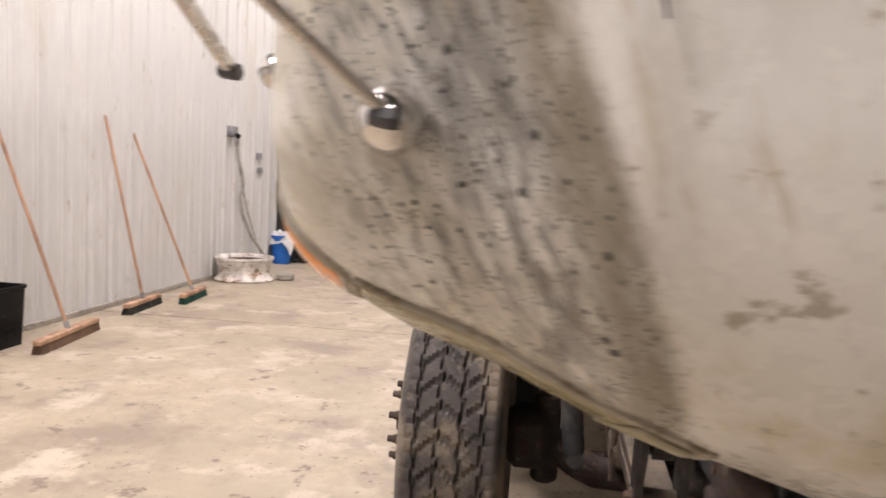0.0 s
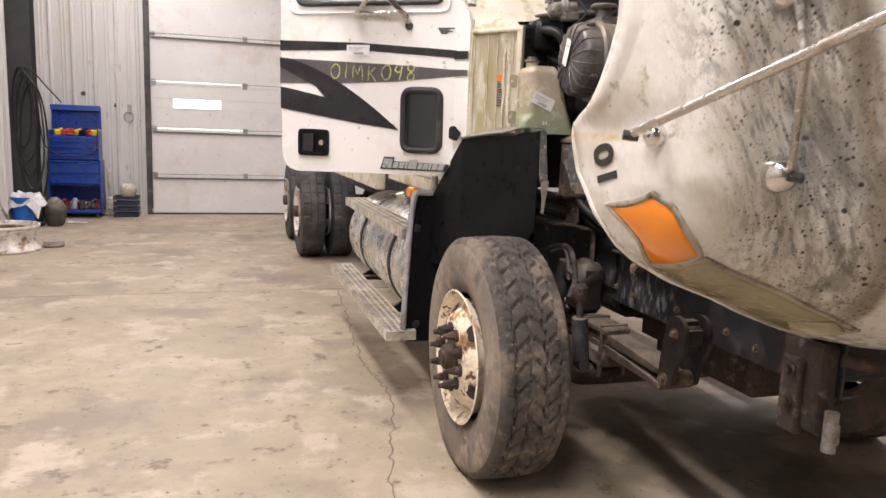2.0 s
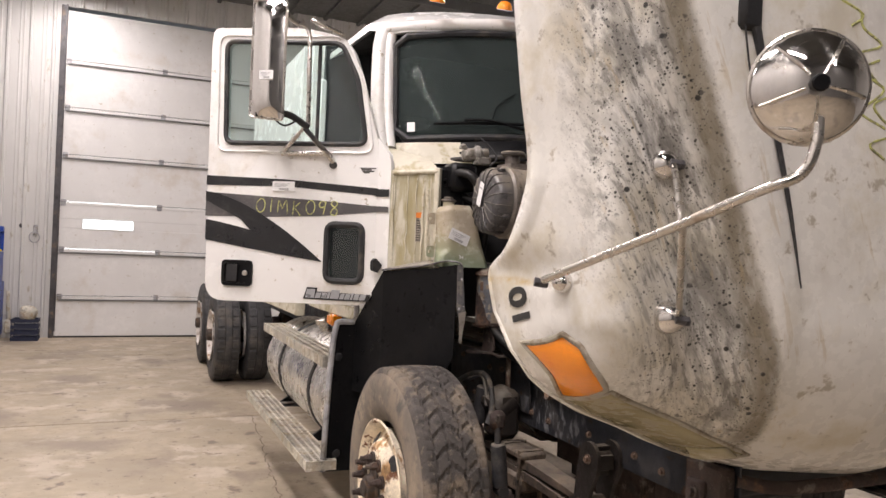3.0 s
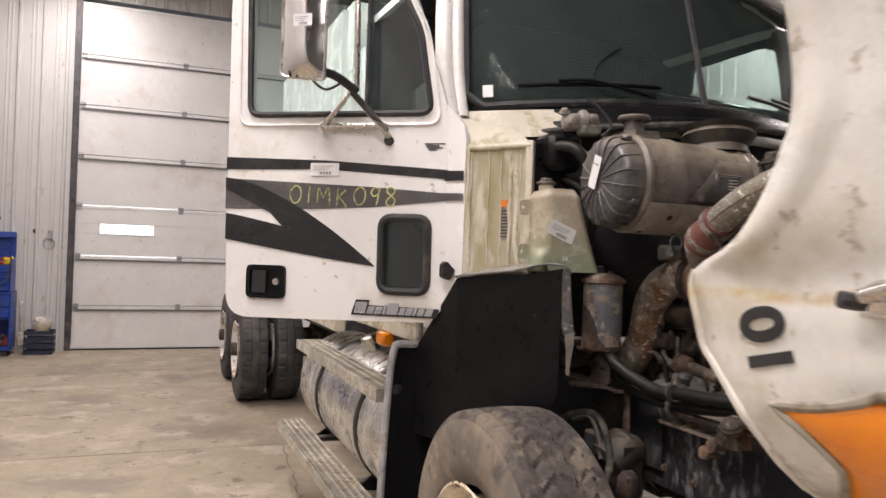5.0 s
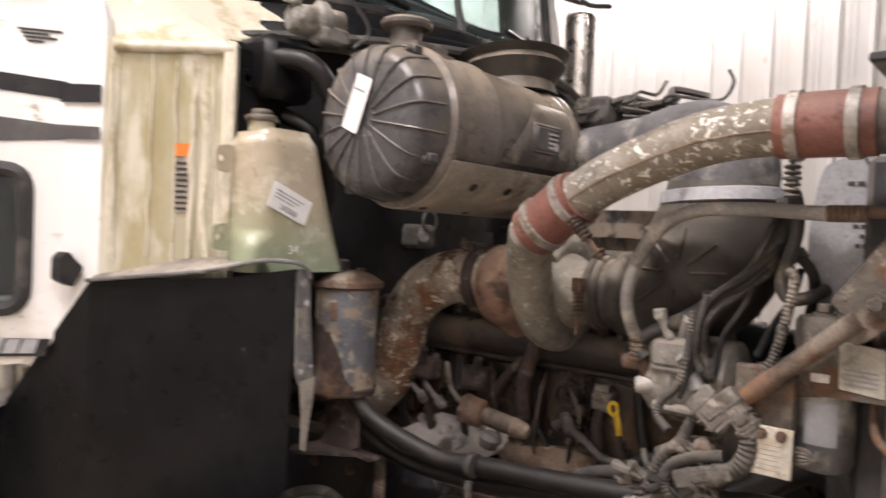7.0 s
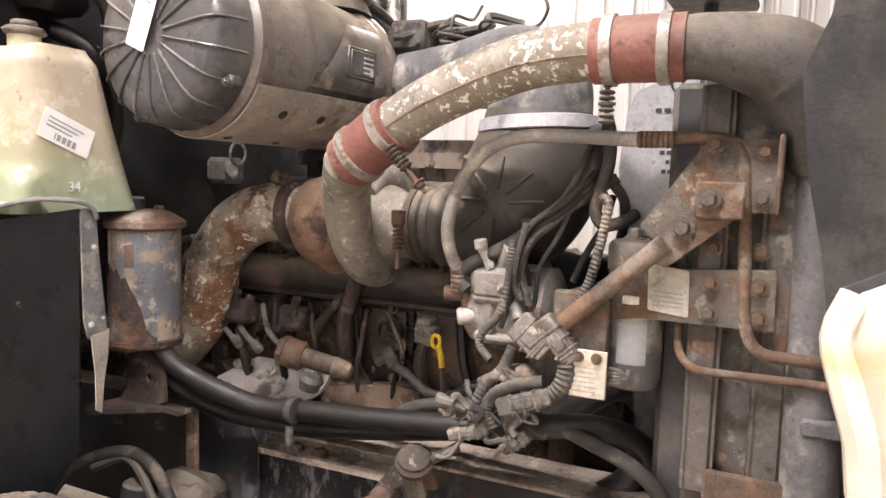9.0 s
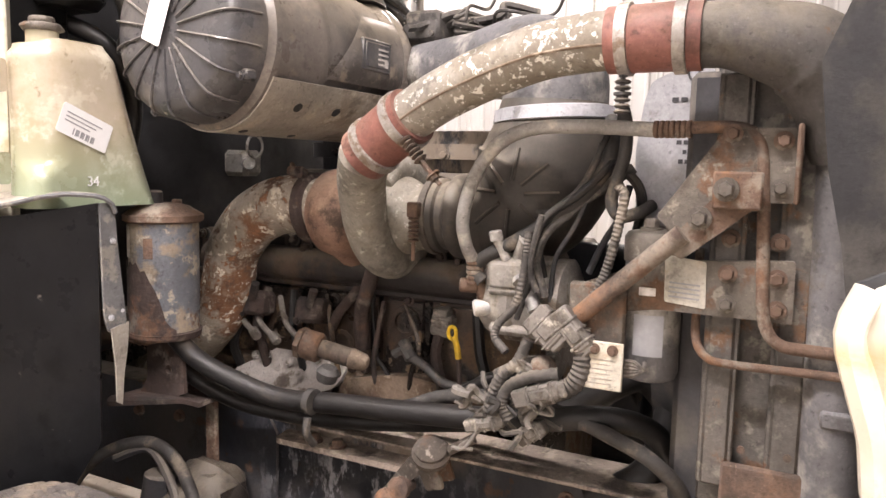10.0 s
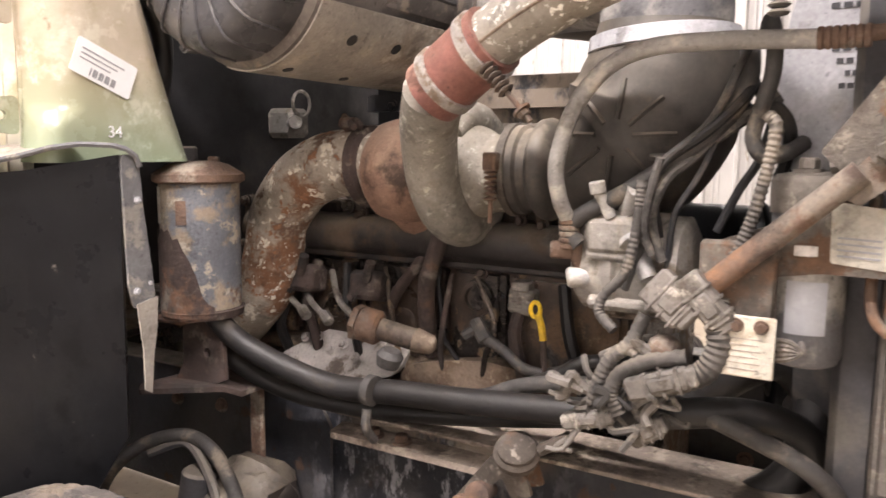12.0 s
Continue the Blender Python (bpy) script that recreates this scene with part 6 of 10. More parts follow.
plate(bm, [FL], lambda a, b, d: (a, 3.247 - 0.25 * (a - 0.28) + d, b), 0.005)
fl = part("edge_flange", bm, M["greypl"], spl, "dusty grey edge flange")
for x, z in ((0.312, 1.302), (0.290, 1.292), (0.298, 1.43)):
    bolt(fl, (x, 3.243, z), (0, -1, 0), 0.004, 0.005, "lightgrey")
bm = bmesh.new()
plate(bm, [[(0.286, 1.272), (0.324, 1.280), (0.320, 1.23), (0.312, 1.19), (0.306, 1.128), (0.294, 1.136), (0.294, 1.2)]], lambda a, b, d: (a, 3.238 + d, b), 0.003)
part("torn_edge", bm, M["bandsteel"], spl, "torn light grey end of the flange")
bm = bmesh.new()
SK = rounded([(-0.152, 0.375), (0.40, 0.375), (0.56, 0.50), (0.56, 1.0), (0.3, 1.12), (-0.02, 1.15), (-0.115, 1.148)], 0.02)
plate(bm, [SK], lambda a, b, d: (a, 3.895 + d, b), 0.012)
sk = part("mud_flap", bm, M["blackpl"], truck, "black panel behind the front wheel")
bm = bmesh.new()
tube(bm, [(-0.160, 3.893, 0.378), (-0.150, 3.893, 0.7), (-0.135, 3.893, 1.0), (-0.118, 3.893, 1.14), (-0.095, 3.893, 1.165), (-0.03, 3.893, 1.165), (-0.01, 3.893, 1.19), (-0.008, 3.9, 1.25)], 0.016, seg=8)
part("edge_trim", bm, M["lightgrey"], sk, "light grey edge strip")
bm = bmesh.new()
for x, z in ((-0.10, 0.98), (-0.09, 0.47), (0.0, 1.08), (0.24, 0.98)):
    lathe(bm, (x, 3.888, z), (0, -1, 0), [(0, 0.022), (0.004, 0.02), (0.006, 0.01)], 14)
part("fastener", bm, M["blackpl2"], sk)
# unseen far-side flap and splash panel, mirrored to block light under the truck
bm = bmesh.new()
plate(bm, [[(mirror_x(a), b) for a, b in SK]], lambda a, b, d: (a, 3.895 + d, b), 0.012)
part("mud_flap", bm, M["blackpl"], truck, "black panel behind the front wheel")
bm = bmesh.new()
bent_sheet(bm, [[(mirror_x(x), y, z) for x, y, z in q] for q in SPLASH], (-0.008, 0.006, 0))
part("splash_panel", bm, M["blackpl"], truck, "black plastic inner splash panel", smooth=50)
bm = bmesh.new()
plate(bm, [rounded([(0.0, 1.45), (0.028, 1.435), (0.05, 1.475), (0.035, 1.49), (0.016, 1.51), (0.0, 1.495)], 0.006)], lambda a, b, d: (a - 0.005, 3.665 + d, b), 0.04)
part("door_stop_bracket", bm, M["blackpl2"], truck, "small black bracket at the door hinge")

# ---- hood, tilted forwards: its top looks to the front, its nose to the floor ----
hood = new("hood")
hood.location = (TX, 1.7, 0.95)
under(hood, truck)
hood["label"] = "white fibreglass hood tilted forward, soiled with tar spots and soot"
HINV = Matrix.Translation(hood.location).inverted()


def hpart(nm, bm, mt, lab="", sm=38):
    ob = part(nm, bm, mt, None, lab, sm)
    ob.parent, ob.matrix_parent_inverse = hood, HINV
    return ob


ZTOP = 2.80
SIDE = [(1.2, -0.118), (1.38, -0.128), (1.45, -0.138), (1.515, -0.138), (1.58, -0.153), (1.7, -0.153), (1.85, -0.153), (2.0, -0.176), (2.33, -0.215), (2.85, -0.26)]
REAR = [(1.2, 1.95), (1.385, 2.078), (1.43, 2.085), (1.515, 2.093), (1.566, 1.985), (1.62, 1.93), (1.69, 1.892), (1.76, 1.866), (1.9, 1.872), (2.3, 1.88), (2.9, 1.9)]
XF = -0.078
NOSE = [(-0.128, 2.078, 1.385), (-0.114, 1.995, 1.28), (-0.07, 1.955, 1.205), (-0.02, 1.955, 1.165), (0.03, 1.958, 1.137), (0.10, 1.96, 1.10), (0.16, 1.962, 1.078), (0.25, 1.965, 1.045), (0.35, 1.965, 1.0), (0.5, 1.965, 0.945), (0.7, 1.965, 0.885), (1.05, 1.96, 0.845)]
NS, NLOW, NUP, ZC = 52, 18, 72, 1.40
LIP = (0, 0.03, 0.058, 0.066, 0.085, 0.11, 0.14, 0.175)


def section(z):
    """The hood's outline in plan at the height z, from the rear edge round the corner to the middle."""
    xs, yr = curve(SIDE, z), curve(REAR, z)
    yf = 1.575 + 0.02 * sstep(1.7, 2.6, z)
    rc = 0.085
    xf = XF - 0.1 * max(0.0, z - 1.9)
    out = []
    lip = sstep(1.44, 1.56, z)
    for k in range(8):
        f = k / 8 + (LIP[k] / (yr - yf - rc) - k / 8) * lip
        out.append((xs + (xf - xs) * f ** 1.8 - (0.008 * lip if k < 3 else 0), yr + (yf + rc - yr) * f))
    for k in range(8):
        a = math.pi / 2 * k / 8
        out.append((xf + rc - rc * math.cos(a), yf + rc - rc * math.sin(a)))
    xg = 0.260 - (z - 1.528) * 0.38
    m = NS - 16
    for k in range(m + 1):
        x = xf + rc + (TX - xf - rc) * (k / m)
        y = yf - 0.125 * sstep(xg - 0.13, xg + 0.02, x) + 0.036 * math.exp(-((x - xg) / 0.032) ** 2) - 0.055 * sstep(xg + 0.02, xg + 0.55, x)
        out.append((x, y))
    return out


def nose_pt(i_f):
    """A point of the lower edge, for a column of the skin."""
    if i_f <= 16:
        q = i_f / 4
    else:
        x = 0.03 + 1.02 * (i_f - 16) / (NS - 16)
        q = 4
        while q < 10 and NOSE[q + 1][0] < x:
            q += 1
        q += (x - NOSE[q][0]) / (NOSE[q + 1][0] - NOSE[q][0])
    k = min(int(q), 10)
    return V(NOSE[k]).lerp(V(NOSE[k + 1]), q - k)


CREST = [V((x, y, ZC)) for x, y in section(ZC)]


def low(i_f, w):
    """The rounded nose: w runs from the lower edge to the crest."""
    i = min(int(i_f), NS - 1)
    c = CREST[i].lerp(CREST[i + 1], i_f - i)
    b = nose_pt(i_f)
    k = V((c.x * 0.7 + b.x * 0.3, c.y + 0.12 * (b.y - c.y), b.z + 0.10 * (c.z - b.z)))
    return b * (1 - w) ** 2 + k * 2 * w * (1 - w) + c * w * w


def low_out(i_f, w, out):
    p = low(i_f, w)
    a = low(min(i_f + 0.3, NS), w) - low(max(i_f - 0.3, 0), w)
    b = low(i_f, min(w + 0.03, 1)) - low(i_f, max(w - 0.03, 0))
    n_ = a.cross(b).normalized()
    return p + n_ * out


def hood_rows(inset, flip):
    rows = []
    for j in range(NLOW):
        rows.append([low(i, j / NLOW) for i in range(NS + 1)])
    for j in range(NUP + 1):
        z = ZC + (ZTOP - ZC) * j / NUP
        rows.append([V((x, y, z)) for x, y in section(z)])
    out = []
    for r in rows:
        row = []
        for p in r:
            d = V((TX - p.x, 2.6 - p.y, 0)).normalized() * inset
            d.z = inset * 0.4 if p.z < 1.4 else 0
            q = p + d
            row.append(V((mirror_x(q.x) if flip else q.x, q.y, q.z)))
        out.append(row)
    return out


for inset, mt, nm in ((0.0, "hood", "hood_shell"), (0.022, "blackpl2", "hood_liner")):
    bm = bmesh.new()
    for flip in (False, True):
        rows = [[bm.verts.new(p) for p in r] for r in hood_rows(inset, flip)]
        for ra, rb in zip(rows, rows[1:]):
            for i in range(NS):
                bm.faces.new((ra[i], ra[i + 1], rb[i + 1], rb[i]))
    bmesh.ops.remove_doubles(bm, verts=bm.verts[:], dist=0.0008)
    if nm == "hood_shell":
        SKIN = BVHTree.FromBMesh(bm)
    ob = hpart(nm, bm, M[mt], "" if nm == "hood_shell" else "black underside of the hood", 60)
    so = ob.modifiers.new("skin", "SOLIDIFY")
    so.thickness, so.offset = 0.007, 0
bm = bmesh.new()
for flip in (False, True):
    X = mirror_x if flip else (lambda x: x)
    ed = [(X(p[0]), p[1], p[2]) for p in [nose_pt(16 - k) for k in range(17)] + [(curve(SIDE, z), curve(REAR, z), z) for z in (1.43, 1.46, 1.49, 1.515)]]
    tube(bm, ed, 0.010, seg=8, per=3)
    tube(bm, [(X(p[0]), p[1], p[2]) for p in [nose_pt(16 + k) for k in range(NS - 15)]], 0.010, seg=8, per=2)
hpart("hood_edge", bm, M["hood"], "rolled edge of the hood")
# nose under the hood, looking to the floor
bm = bmesh.new()
box(bm, (0.35, 2.0, 1.02), (1.75, 2.03, 1.10), 0.01)
hpart("grille_frame", bm, M["blackpl2"], "dark back of the grille")


# turn signal: amber at the corner, a pale lens running along the nose
def lens(nm, corners, mt, lab, bulge, nu=16, nv=8):
    """A lens on the nose between four (column, height) corners: lower left, upper left, upper right, lower right."""
    (a, b), (c, d), (e, f), (g_, h) = corners

    def at(u, v):
        i0, w0 = a + (g_ - a) * u, b + (h - b) * u
        i1, w1 = c + (e - c) * u, d + (f - d) * u
        return i0 + (i1 - i0) * v, w0 + (w1 - w0) * v
    bm = bmesh.new()
    grid(bm, lambda u, v: low_out(*at(u, v), (0.004 + bulge * (math.sin(math.pi * u) * math.sin(math.pi * v)) ** 0.35)), nu, nv)
    ob = hpart(nm, bm, M[mt], lab, 60)
    so = ob.modifiers.new("skin", "SOLIDIFY")
    so.thickness, so.offset = 0.004, 0
    rim = [at(k / 14, 0) for k in range(14)] + [at(1, k / 6) for k in range(6)] + [at(1 - k / 14, 1) for k in range(14)] + [at(0, 1 - k / 6) for k in range(6)]
    bm = bmesh.new()
    ring_tube(bm, [low_out(i, w, 0.004) for i, w in rim], 0.009 if mt == "amber" else 0.008, 8)
    part("bezel", bm, M["bezel"], ob, "grey bezel round the lens")
    return ob


lens("turn_signal", [(3.8, 0.40), (6.5, 0.82), (15.5, 0.485), (13.4, 0.11)], "amber", "amber turn signal lens", 0.010)
lens("parking_lens", [(13.9, 0.10), (16.4, 0.48), (33.4, 0.325), (32.6, 0.030)], "clearlens", "dirty clear lens strip", 0.006)

# pale end of the strip
bm = bmesh.new()
grid(bm, lambda u, v: low_out(28.2 + 2.0 * v + 4.2 * u - 1.8 * u * v, 0.21 + 0.14 * v - 0.14 * u + 0.09 * u * v, 0.013), 8, 4)
ob = hpart("marker_lens", bm, M["cowl"], "pale lens at the end of the lamp strip", 60)
so = ob.modifiers.new("skin", "SOLIDIFY")
so.thickness, so.offset = 0.006, 0

# brackets, rods and the round mirror
BALLS = [((0.092, 1.575, 1.412), (0, -1, 0), 1.0), ((0.062, 1.58, 1.795), (0, -1, 0), 0.95), ((-0.106, 1.748, 1.487), (-0.9, -0.42, 0), 0.66)]
bm = bmesh.new()
J = V((-0.132, 1.275, 1.631))
tube(bm, [(-0.180, 1.725, 1.492), J, (-0.10, 1.11, 1.69), (-0.055, 1.06, 1.72), (-0.035, 1.045, 1.78), (-0.03, 1.05, 1.86)], 0.0105, seg=10, per=10)
arm = hpart("mirror_arm", bm, M["satin"], "dull chrome mirror rod")
bm = bmesh.new()
tube(bm, [J, (0.092, 1.53, 1.417)], 0.0085, smooth=False)
tube(bm, [J, (0.062, 1.535, 1.795)], 0.0085, smooth=False)
tube(bm, [J, (-0.01, 1.45, 1.70)], 0.004, smooth=False)
part("strut", bm, M["satin"], arm)
for at, d, k in BALLS:
    bm = bmesh.new()
    lathe(bm, at, d, [(h_ * k, r_ * k) for h_, r_ in ((-0.014, 0.043), (0.004, 0.043), (0.022, 0.040), (0.037, 0.032), (0.048, 0.020), (0.053, 0.004))], 24)
    part("mirror_foot", bm, M["chrome"], arm, "chrome domed foot")
    bm = bmesh.new()
    e = V(at) + V(d) * 0.047 * k + (V((0, 0, 0)) if k > 0.8 else V((-0.05, 0.01, 0.0)))
    cyl(bm, e + V((-0.012, 0, 0)), e + V((0.012, -0.010, -0.004)), 0.012, seg=8)
    cyl(bm, e + V((0.010, -0.010, -0.004)), e + V((0.018, -0.011, -0.004)), 0.013, seg=6)
    part("clamp_bolt", bm, M["darksteel"], arm)
bm = bmesh.new()
mcn = V((-0.022, 1.08, 1.885))
mdir = V((-0.55, -0.80, -0.10)).normalized()
lathe(bm, mcn, mdir, [(-0.012, 0.100), (0.0, 0.104), (0.012, 0.100), (0.035, 0.080), (0.055, 0.045), (0.06, 0.022), (0.062, 0.004)], 40)
cm = part("convex_mirror", bm, M["chrome"], arm, "round chrome convex mirror seen from behind")
bm = bmesh.new()
r1, r2, _ = frame_of(mdir)
for k in range(5):
    a = 6.28318 * k / 5 + 0.4
    w = r1 * math.cos(a) + r2 * math.sin(a)
    tube(bm, [mcn + mdir * 0.058 + w * 0.02, mcn + mdir * 0.048 + w * 0.06, mcn + mdir * 0.022 + w * 0.093], 0.004, seg=6)
ring_tube(bm, [mcn + (r1 * math.cos(6.28318 * k / 32) + r2 * math.sin(6.28318 * k / 32)) * 0.104 for k in range(32)], 0.005, 6)
part("mirror_rib", bm, M["satin"], arm)
bm = bmesh.new()
cyl(bm, mcn + mdir * 0.05, mcn + mdir * 0.085, 0.016, seg=10, bev=0.003)
part("swivel", bm, M["blackpl"], arm)
# hood latch strap hanging on the upper hood
bm = bmesh.new()
box(bm, (0.165, 1.430, 2.12), (0.235, 1.475, 2.28), 0.012)
lt = hpart("hood_latch", bm, M["blackpl2"], "black rubber hood latch")
bm = bmesh.new()
tube(bm, [(0.210, 1.435, 2.13), (0.265, 1.433, 1.95), (0.325, 1.423, 1.72), (0.375, 1.418, 1.50)], 0.006, seg=6, radii=[0.012, 0.009, 0.006, 0.002])
tube(bm, [(0.175, 1.435, 2.13), (0.195, 1.433, 2.02), (0.225, 1.432, 1.93)], 0.0025, seg=6)
part("strap", bm, M["rubber"], lt)
# fender number and yellow writing
fm = axes((-0.3, 1.987, 1.452), (0, -0.25, -1), (0, -1, 0.25)) @ Matrix.Diagonal((1.0, 1, 1, 1))
nm_ = words("fender_number", "01", 0.114, fm, M["ink"], None, "black fender number", bold=0.004)
bm = bmesh.new()
bm.from_mesh(nm_.data)
bmesh.ops.triangulate(bm, faces=bm.faces[:])
bmesh.ops.subdivide_edges(bm, edges=bm.edges[:], cuts=3, use_grid_fill=True)
bm.to_mesh(nm_.data)
bm.free()
wm = nm_.matrix_basis.copy()
for v in nm_.data.vertices:
    p = wm @ v.co
    d = SKIN.ray_cast(p, V((1, 0, 0)))
    if d[0] is not None:
        v.co = V((d[0].x - 0.0058 - (p.x + 0.3), p.y, p.z))
nm_.matrix_basis = Matrix.Identity(4)
nm_.parent, nm_.matrix_parent_inverse = hood, HINV
bm = bmesh.new()
for k, (x, z, h) in enumerate(((0.50, 2.22, 0.05), (0.56, 2.12, 0.09), (0.58, 2.0, 0.08), (0.62, 1.9, 0.06))):
    dabs = [(x + 0.05 * math.sin(2.2 * j + k), z - h + 0.035 * j) for j in range(6)]
    tube(bm, [(a, SKIN.ray_cast(V((a, 0.5, b)), V((0, 1, 0)))[0].y - 0.003, b) for a, b in dabs], 0.004, seg=5, per=4)
hpart("painted_writing", bm, M["chalk"], "faded yellow paint-marker writing")

# ---- engine bay ----
eng = new("engine")
eng.location = (1.05, 3.0, 0.95)
under(eng, truck)
eng["label"] = "dusty, rusty diesel engine with turbocharger"
EINV = Matrix.Translation(eng.location).inverted()


def ep(nm, bm, mt, lab="", sm=38):
    ob = part(nm, bm, M[mt], None, lab, sm)
    ob.parent, ob.matrix_parent_inverse = eng, EINV
    return ob


# block, head, manifold
bm = bmesh.new()
box(bm, (0.84, 2.62, 0.66), (1.28, 3.62, 1.40), 0.02)
ep("engine_block", bm, "block", "brown oily engine block")
for y0, y1, z0, z1, x in ((2.64, 2.86, 1.10, 1.285, 0.800), (2.88, 2.99, 1.09, 1.285, 0.812), (3.01, 3.19, 1.10, 1.285, 0.806), (3.21, 3.36, 1.09, 1.285, 0.812), (3.38, 3.56, 1.10, 1.285, 0.806)):
    bm = bmesh.new()
    box(bm, (x, y0, z0), (0.86, y1, z1), 0.012, seg=2)
    ep("side_cover", bm, "block", "brown oily cover on the engine side")
for y, z, r in ((2.933, 1.227, 0.024), (3.10, 1.16, 0.020), (3.28, 1.17, 0.022), (2.70, 1.19, 0.02)):
    bm = bmesh.new()
    lathe(bm, (0.815, y, z), (-1, 0, 0), [(0, r + 0.012), (0.010, r + 0.010), (0.012, r), (-0.012, r * 0.94), (-0.014, 0.002)], 24)
    ep("core_plug", bm, "block", "dished plug in the block")
bm = bmesh.new()
box(bm, (0.795, 2.64, 1.06), (0.86, 3.56, 1.092), 0.010)
ep("block_ledge", bm, "blockdust", "ledge with caked brown dirt")
bm = bmesh.new()
box(bm, (0.785, 2.66, 1.285), (0.86, 3.55, 1.302), 0.004)
box(bm, (0.86, 2.64, 1.40), (1.24, 3.32, 1.56), 0.02)
ep("cylinder_head", bm, "blockdk")
bm = bmesh.new()
box(bm, (0.90, 2.66, 1.56), (1.20, 3.28, 1.655), 0.03, seg=2)
for k in range(4):
    hexbolt(bm, (0.90, 2.74 + k * 0.15, 1.60), (-1, 0, 0), 0.009, 0.012)
ep("valve_cover", bm, "rail", "black valve cover")
bm = bmesh.new()
tube(bm, [(0.80, 2.68, 1.335), (0.80, 3.5, 1.335)], 0.042, smooth=False)
for k in range(6):
    y = 2.74 + k * 0.145
    tube(bm, [(0.80, y, 1.335), (0.84, y, 1.345), (0.88, y, 1.37)], 0.034)
    box(bm, (0.825, y - 0.04, 1.30), (0.845, y + 0.04, 1.40), 0.006)
    hexbolt(bm, (0.80, y + 0.055, 1.39), (-1, 0, 0.2), 0.010, 0.022)
ep("exhaust_manifold", bm, "blockdk", "dark grimy exhaust manifold")
for k, y in enumerate((3.33, 3.16)):
    bm = bmesh.new()
    box(bm, (0.74, y - 0.035, 1.205), (0.81, y + 0.035, 1.265), 0.01, about((0.77, y, 1.23), 0, 12, 8))
    cyl(bm, (0.745, y - 0.01, 1.25), (0.735, y - 0.03, 1.29), 0.010, seg=8)
    hexbolt(bm, (0.74, y + 0.02, 1.215), (-1, 0, 0), 0.008, 0.01)
    ep("sensor", bm, "rustdk", "grimy sensor block")
# turbocharger: axis along y, turbine behind, compressor ahead
TC = V((0.752, 0, 1.468))
bm = bmesh.new()
lathe(bm, (TC.x, 3.125, TC.z), (0, -1, 0), [(0, 0.060), (0.012, 0.075), (0.03, 0.092), (0.065, 0.100), (0.10, 0.094), (0.125, 0.072), (0.145, 0.055)], 36)
tube(bm, [(TC.x, 3.06, TC.z - 0.05), (TC.x + 0.05, 3.05, TC.z - 0.09), (0.82, 3.06, 1.36)], 0.05, seg=14)
tb = ep("turbine_housing", bm, "castrust", "rusty cast iron turbine housing")
bm = bmesh.new()
lathe(bm, (TC.x, 2.99, TC.z), (0, -1, 0), [(0, 0.058), (0.015, 0.068), (0.02, 0.074), (0.032, 0.074), (0.036, 0.066), (0.045, 0.062), (0.05, 0.078), (0.06, 0.078), (0.066, 0.07)], 32)
part("bearing_housing", bm, M["rail"], tb, "black bearing housing")
bm = bmesh.new()
tube(bm, [(0.745, 2.965, 1.41), (0.752, 2.985, 1.34), (0.765, 3.02, 1.25), (0.785, 3.03, 1.16)], 0.017, seg=10)
part("oil_drain", bm, M["rustdk"], tb)
bm = bmesh.new()
VOL = [(0.53, 2.862, 1.594), (0.577, 2.900, 1.550), (0.622, 2.926, 1.503), (0.650, 2.936, 1.455), (0.676, 2.934, 1.412), (0.712, 2.930, 1.384), (0.756, 2.928, 1.376), (0.806, 2.926, 1.392), (0.842, 2.926, 1.432), (0.850, 2.926, 1.485), (0.828, 2.926, 1.535), (0.785, 2.926, 1.562), (0.735, 2.926, 1.562), (0.690, 2.926, 1.535)]
tube(bm, VOL, 0.05, seg=20, per=8, radii=[0.048, 0.047, 0.046, 0.045, 0.044, 0.043, 0.042, 0.041, 0.039, 0.037, 0.034, 0.031, 0.028, 0.022])
ch = ep("compressor_housing", bm, "charcoat", "dusty cast compressor housing", 60)
bm = bmesh.new()
lathe(bm, (TC.x, 2.955, TC.z), (0, -1, 0), [(0, 0.070), (0.01, 0.090), (0.05, 0.086), (0.07, 0.078), (0.085, 0.068), (0.13, 0.067)], 36)
part("inlet_barrel", bm, M["charcoat"], ch)
# exhaust elbow from the turbine down to the rear
bm = bmesh.new()
ELB = [(0.752, 3.12, 1.475), (0.748, 3.195, 1.482), (0.742, 3.257, 1.468), (0.740, 3.318, 1.432), (0.738, 3.366, 1.368), (0.738, 3.386, 1.29), (0.738, 3.415, 1.215), (0.745, 3.48, 1.15), (0.76, 3.55, 1.10)]
tube(bm, ELB, 0.064, seg=28, per=10, radii=[0.066, 0.066, 0.066, 0.065, 0.064, 0.063, 0.064, 0.066, 0.066])
el = ep("exhaust_elbow", bm, "exhaust", "flaking rusty exhaust elbow")
bm = bmesh.new()
lathe(bm, (0.752, 3.15, 1.475), (0, -1, 0.05), [(0, 0.080), (0.004, 0.078), (0.02, 0.078), (0.024, 0.07)], 32)
box(bm, (0.685, 3.13, 1.545), (0.715, 3.17, 1.565), 0.004, about((0.70, 3.15, 1.55), 0, 20, 10))
cyl(bm, (0.67, 3.12, 1.548), (0.72, 3.18, 1.572), 0.006, seg=8)
part("v_band_clamp", bm, M["rustdk"], el, "rusty steel v-band clamp")
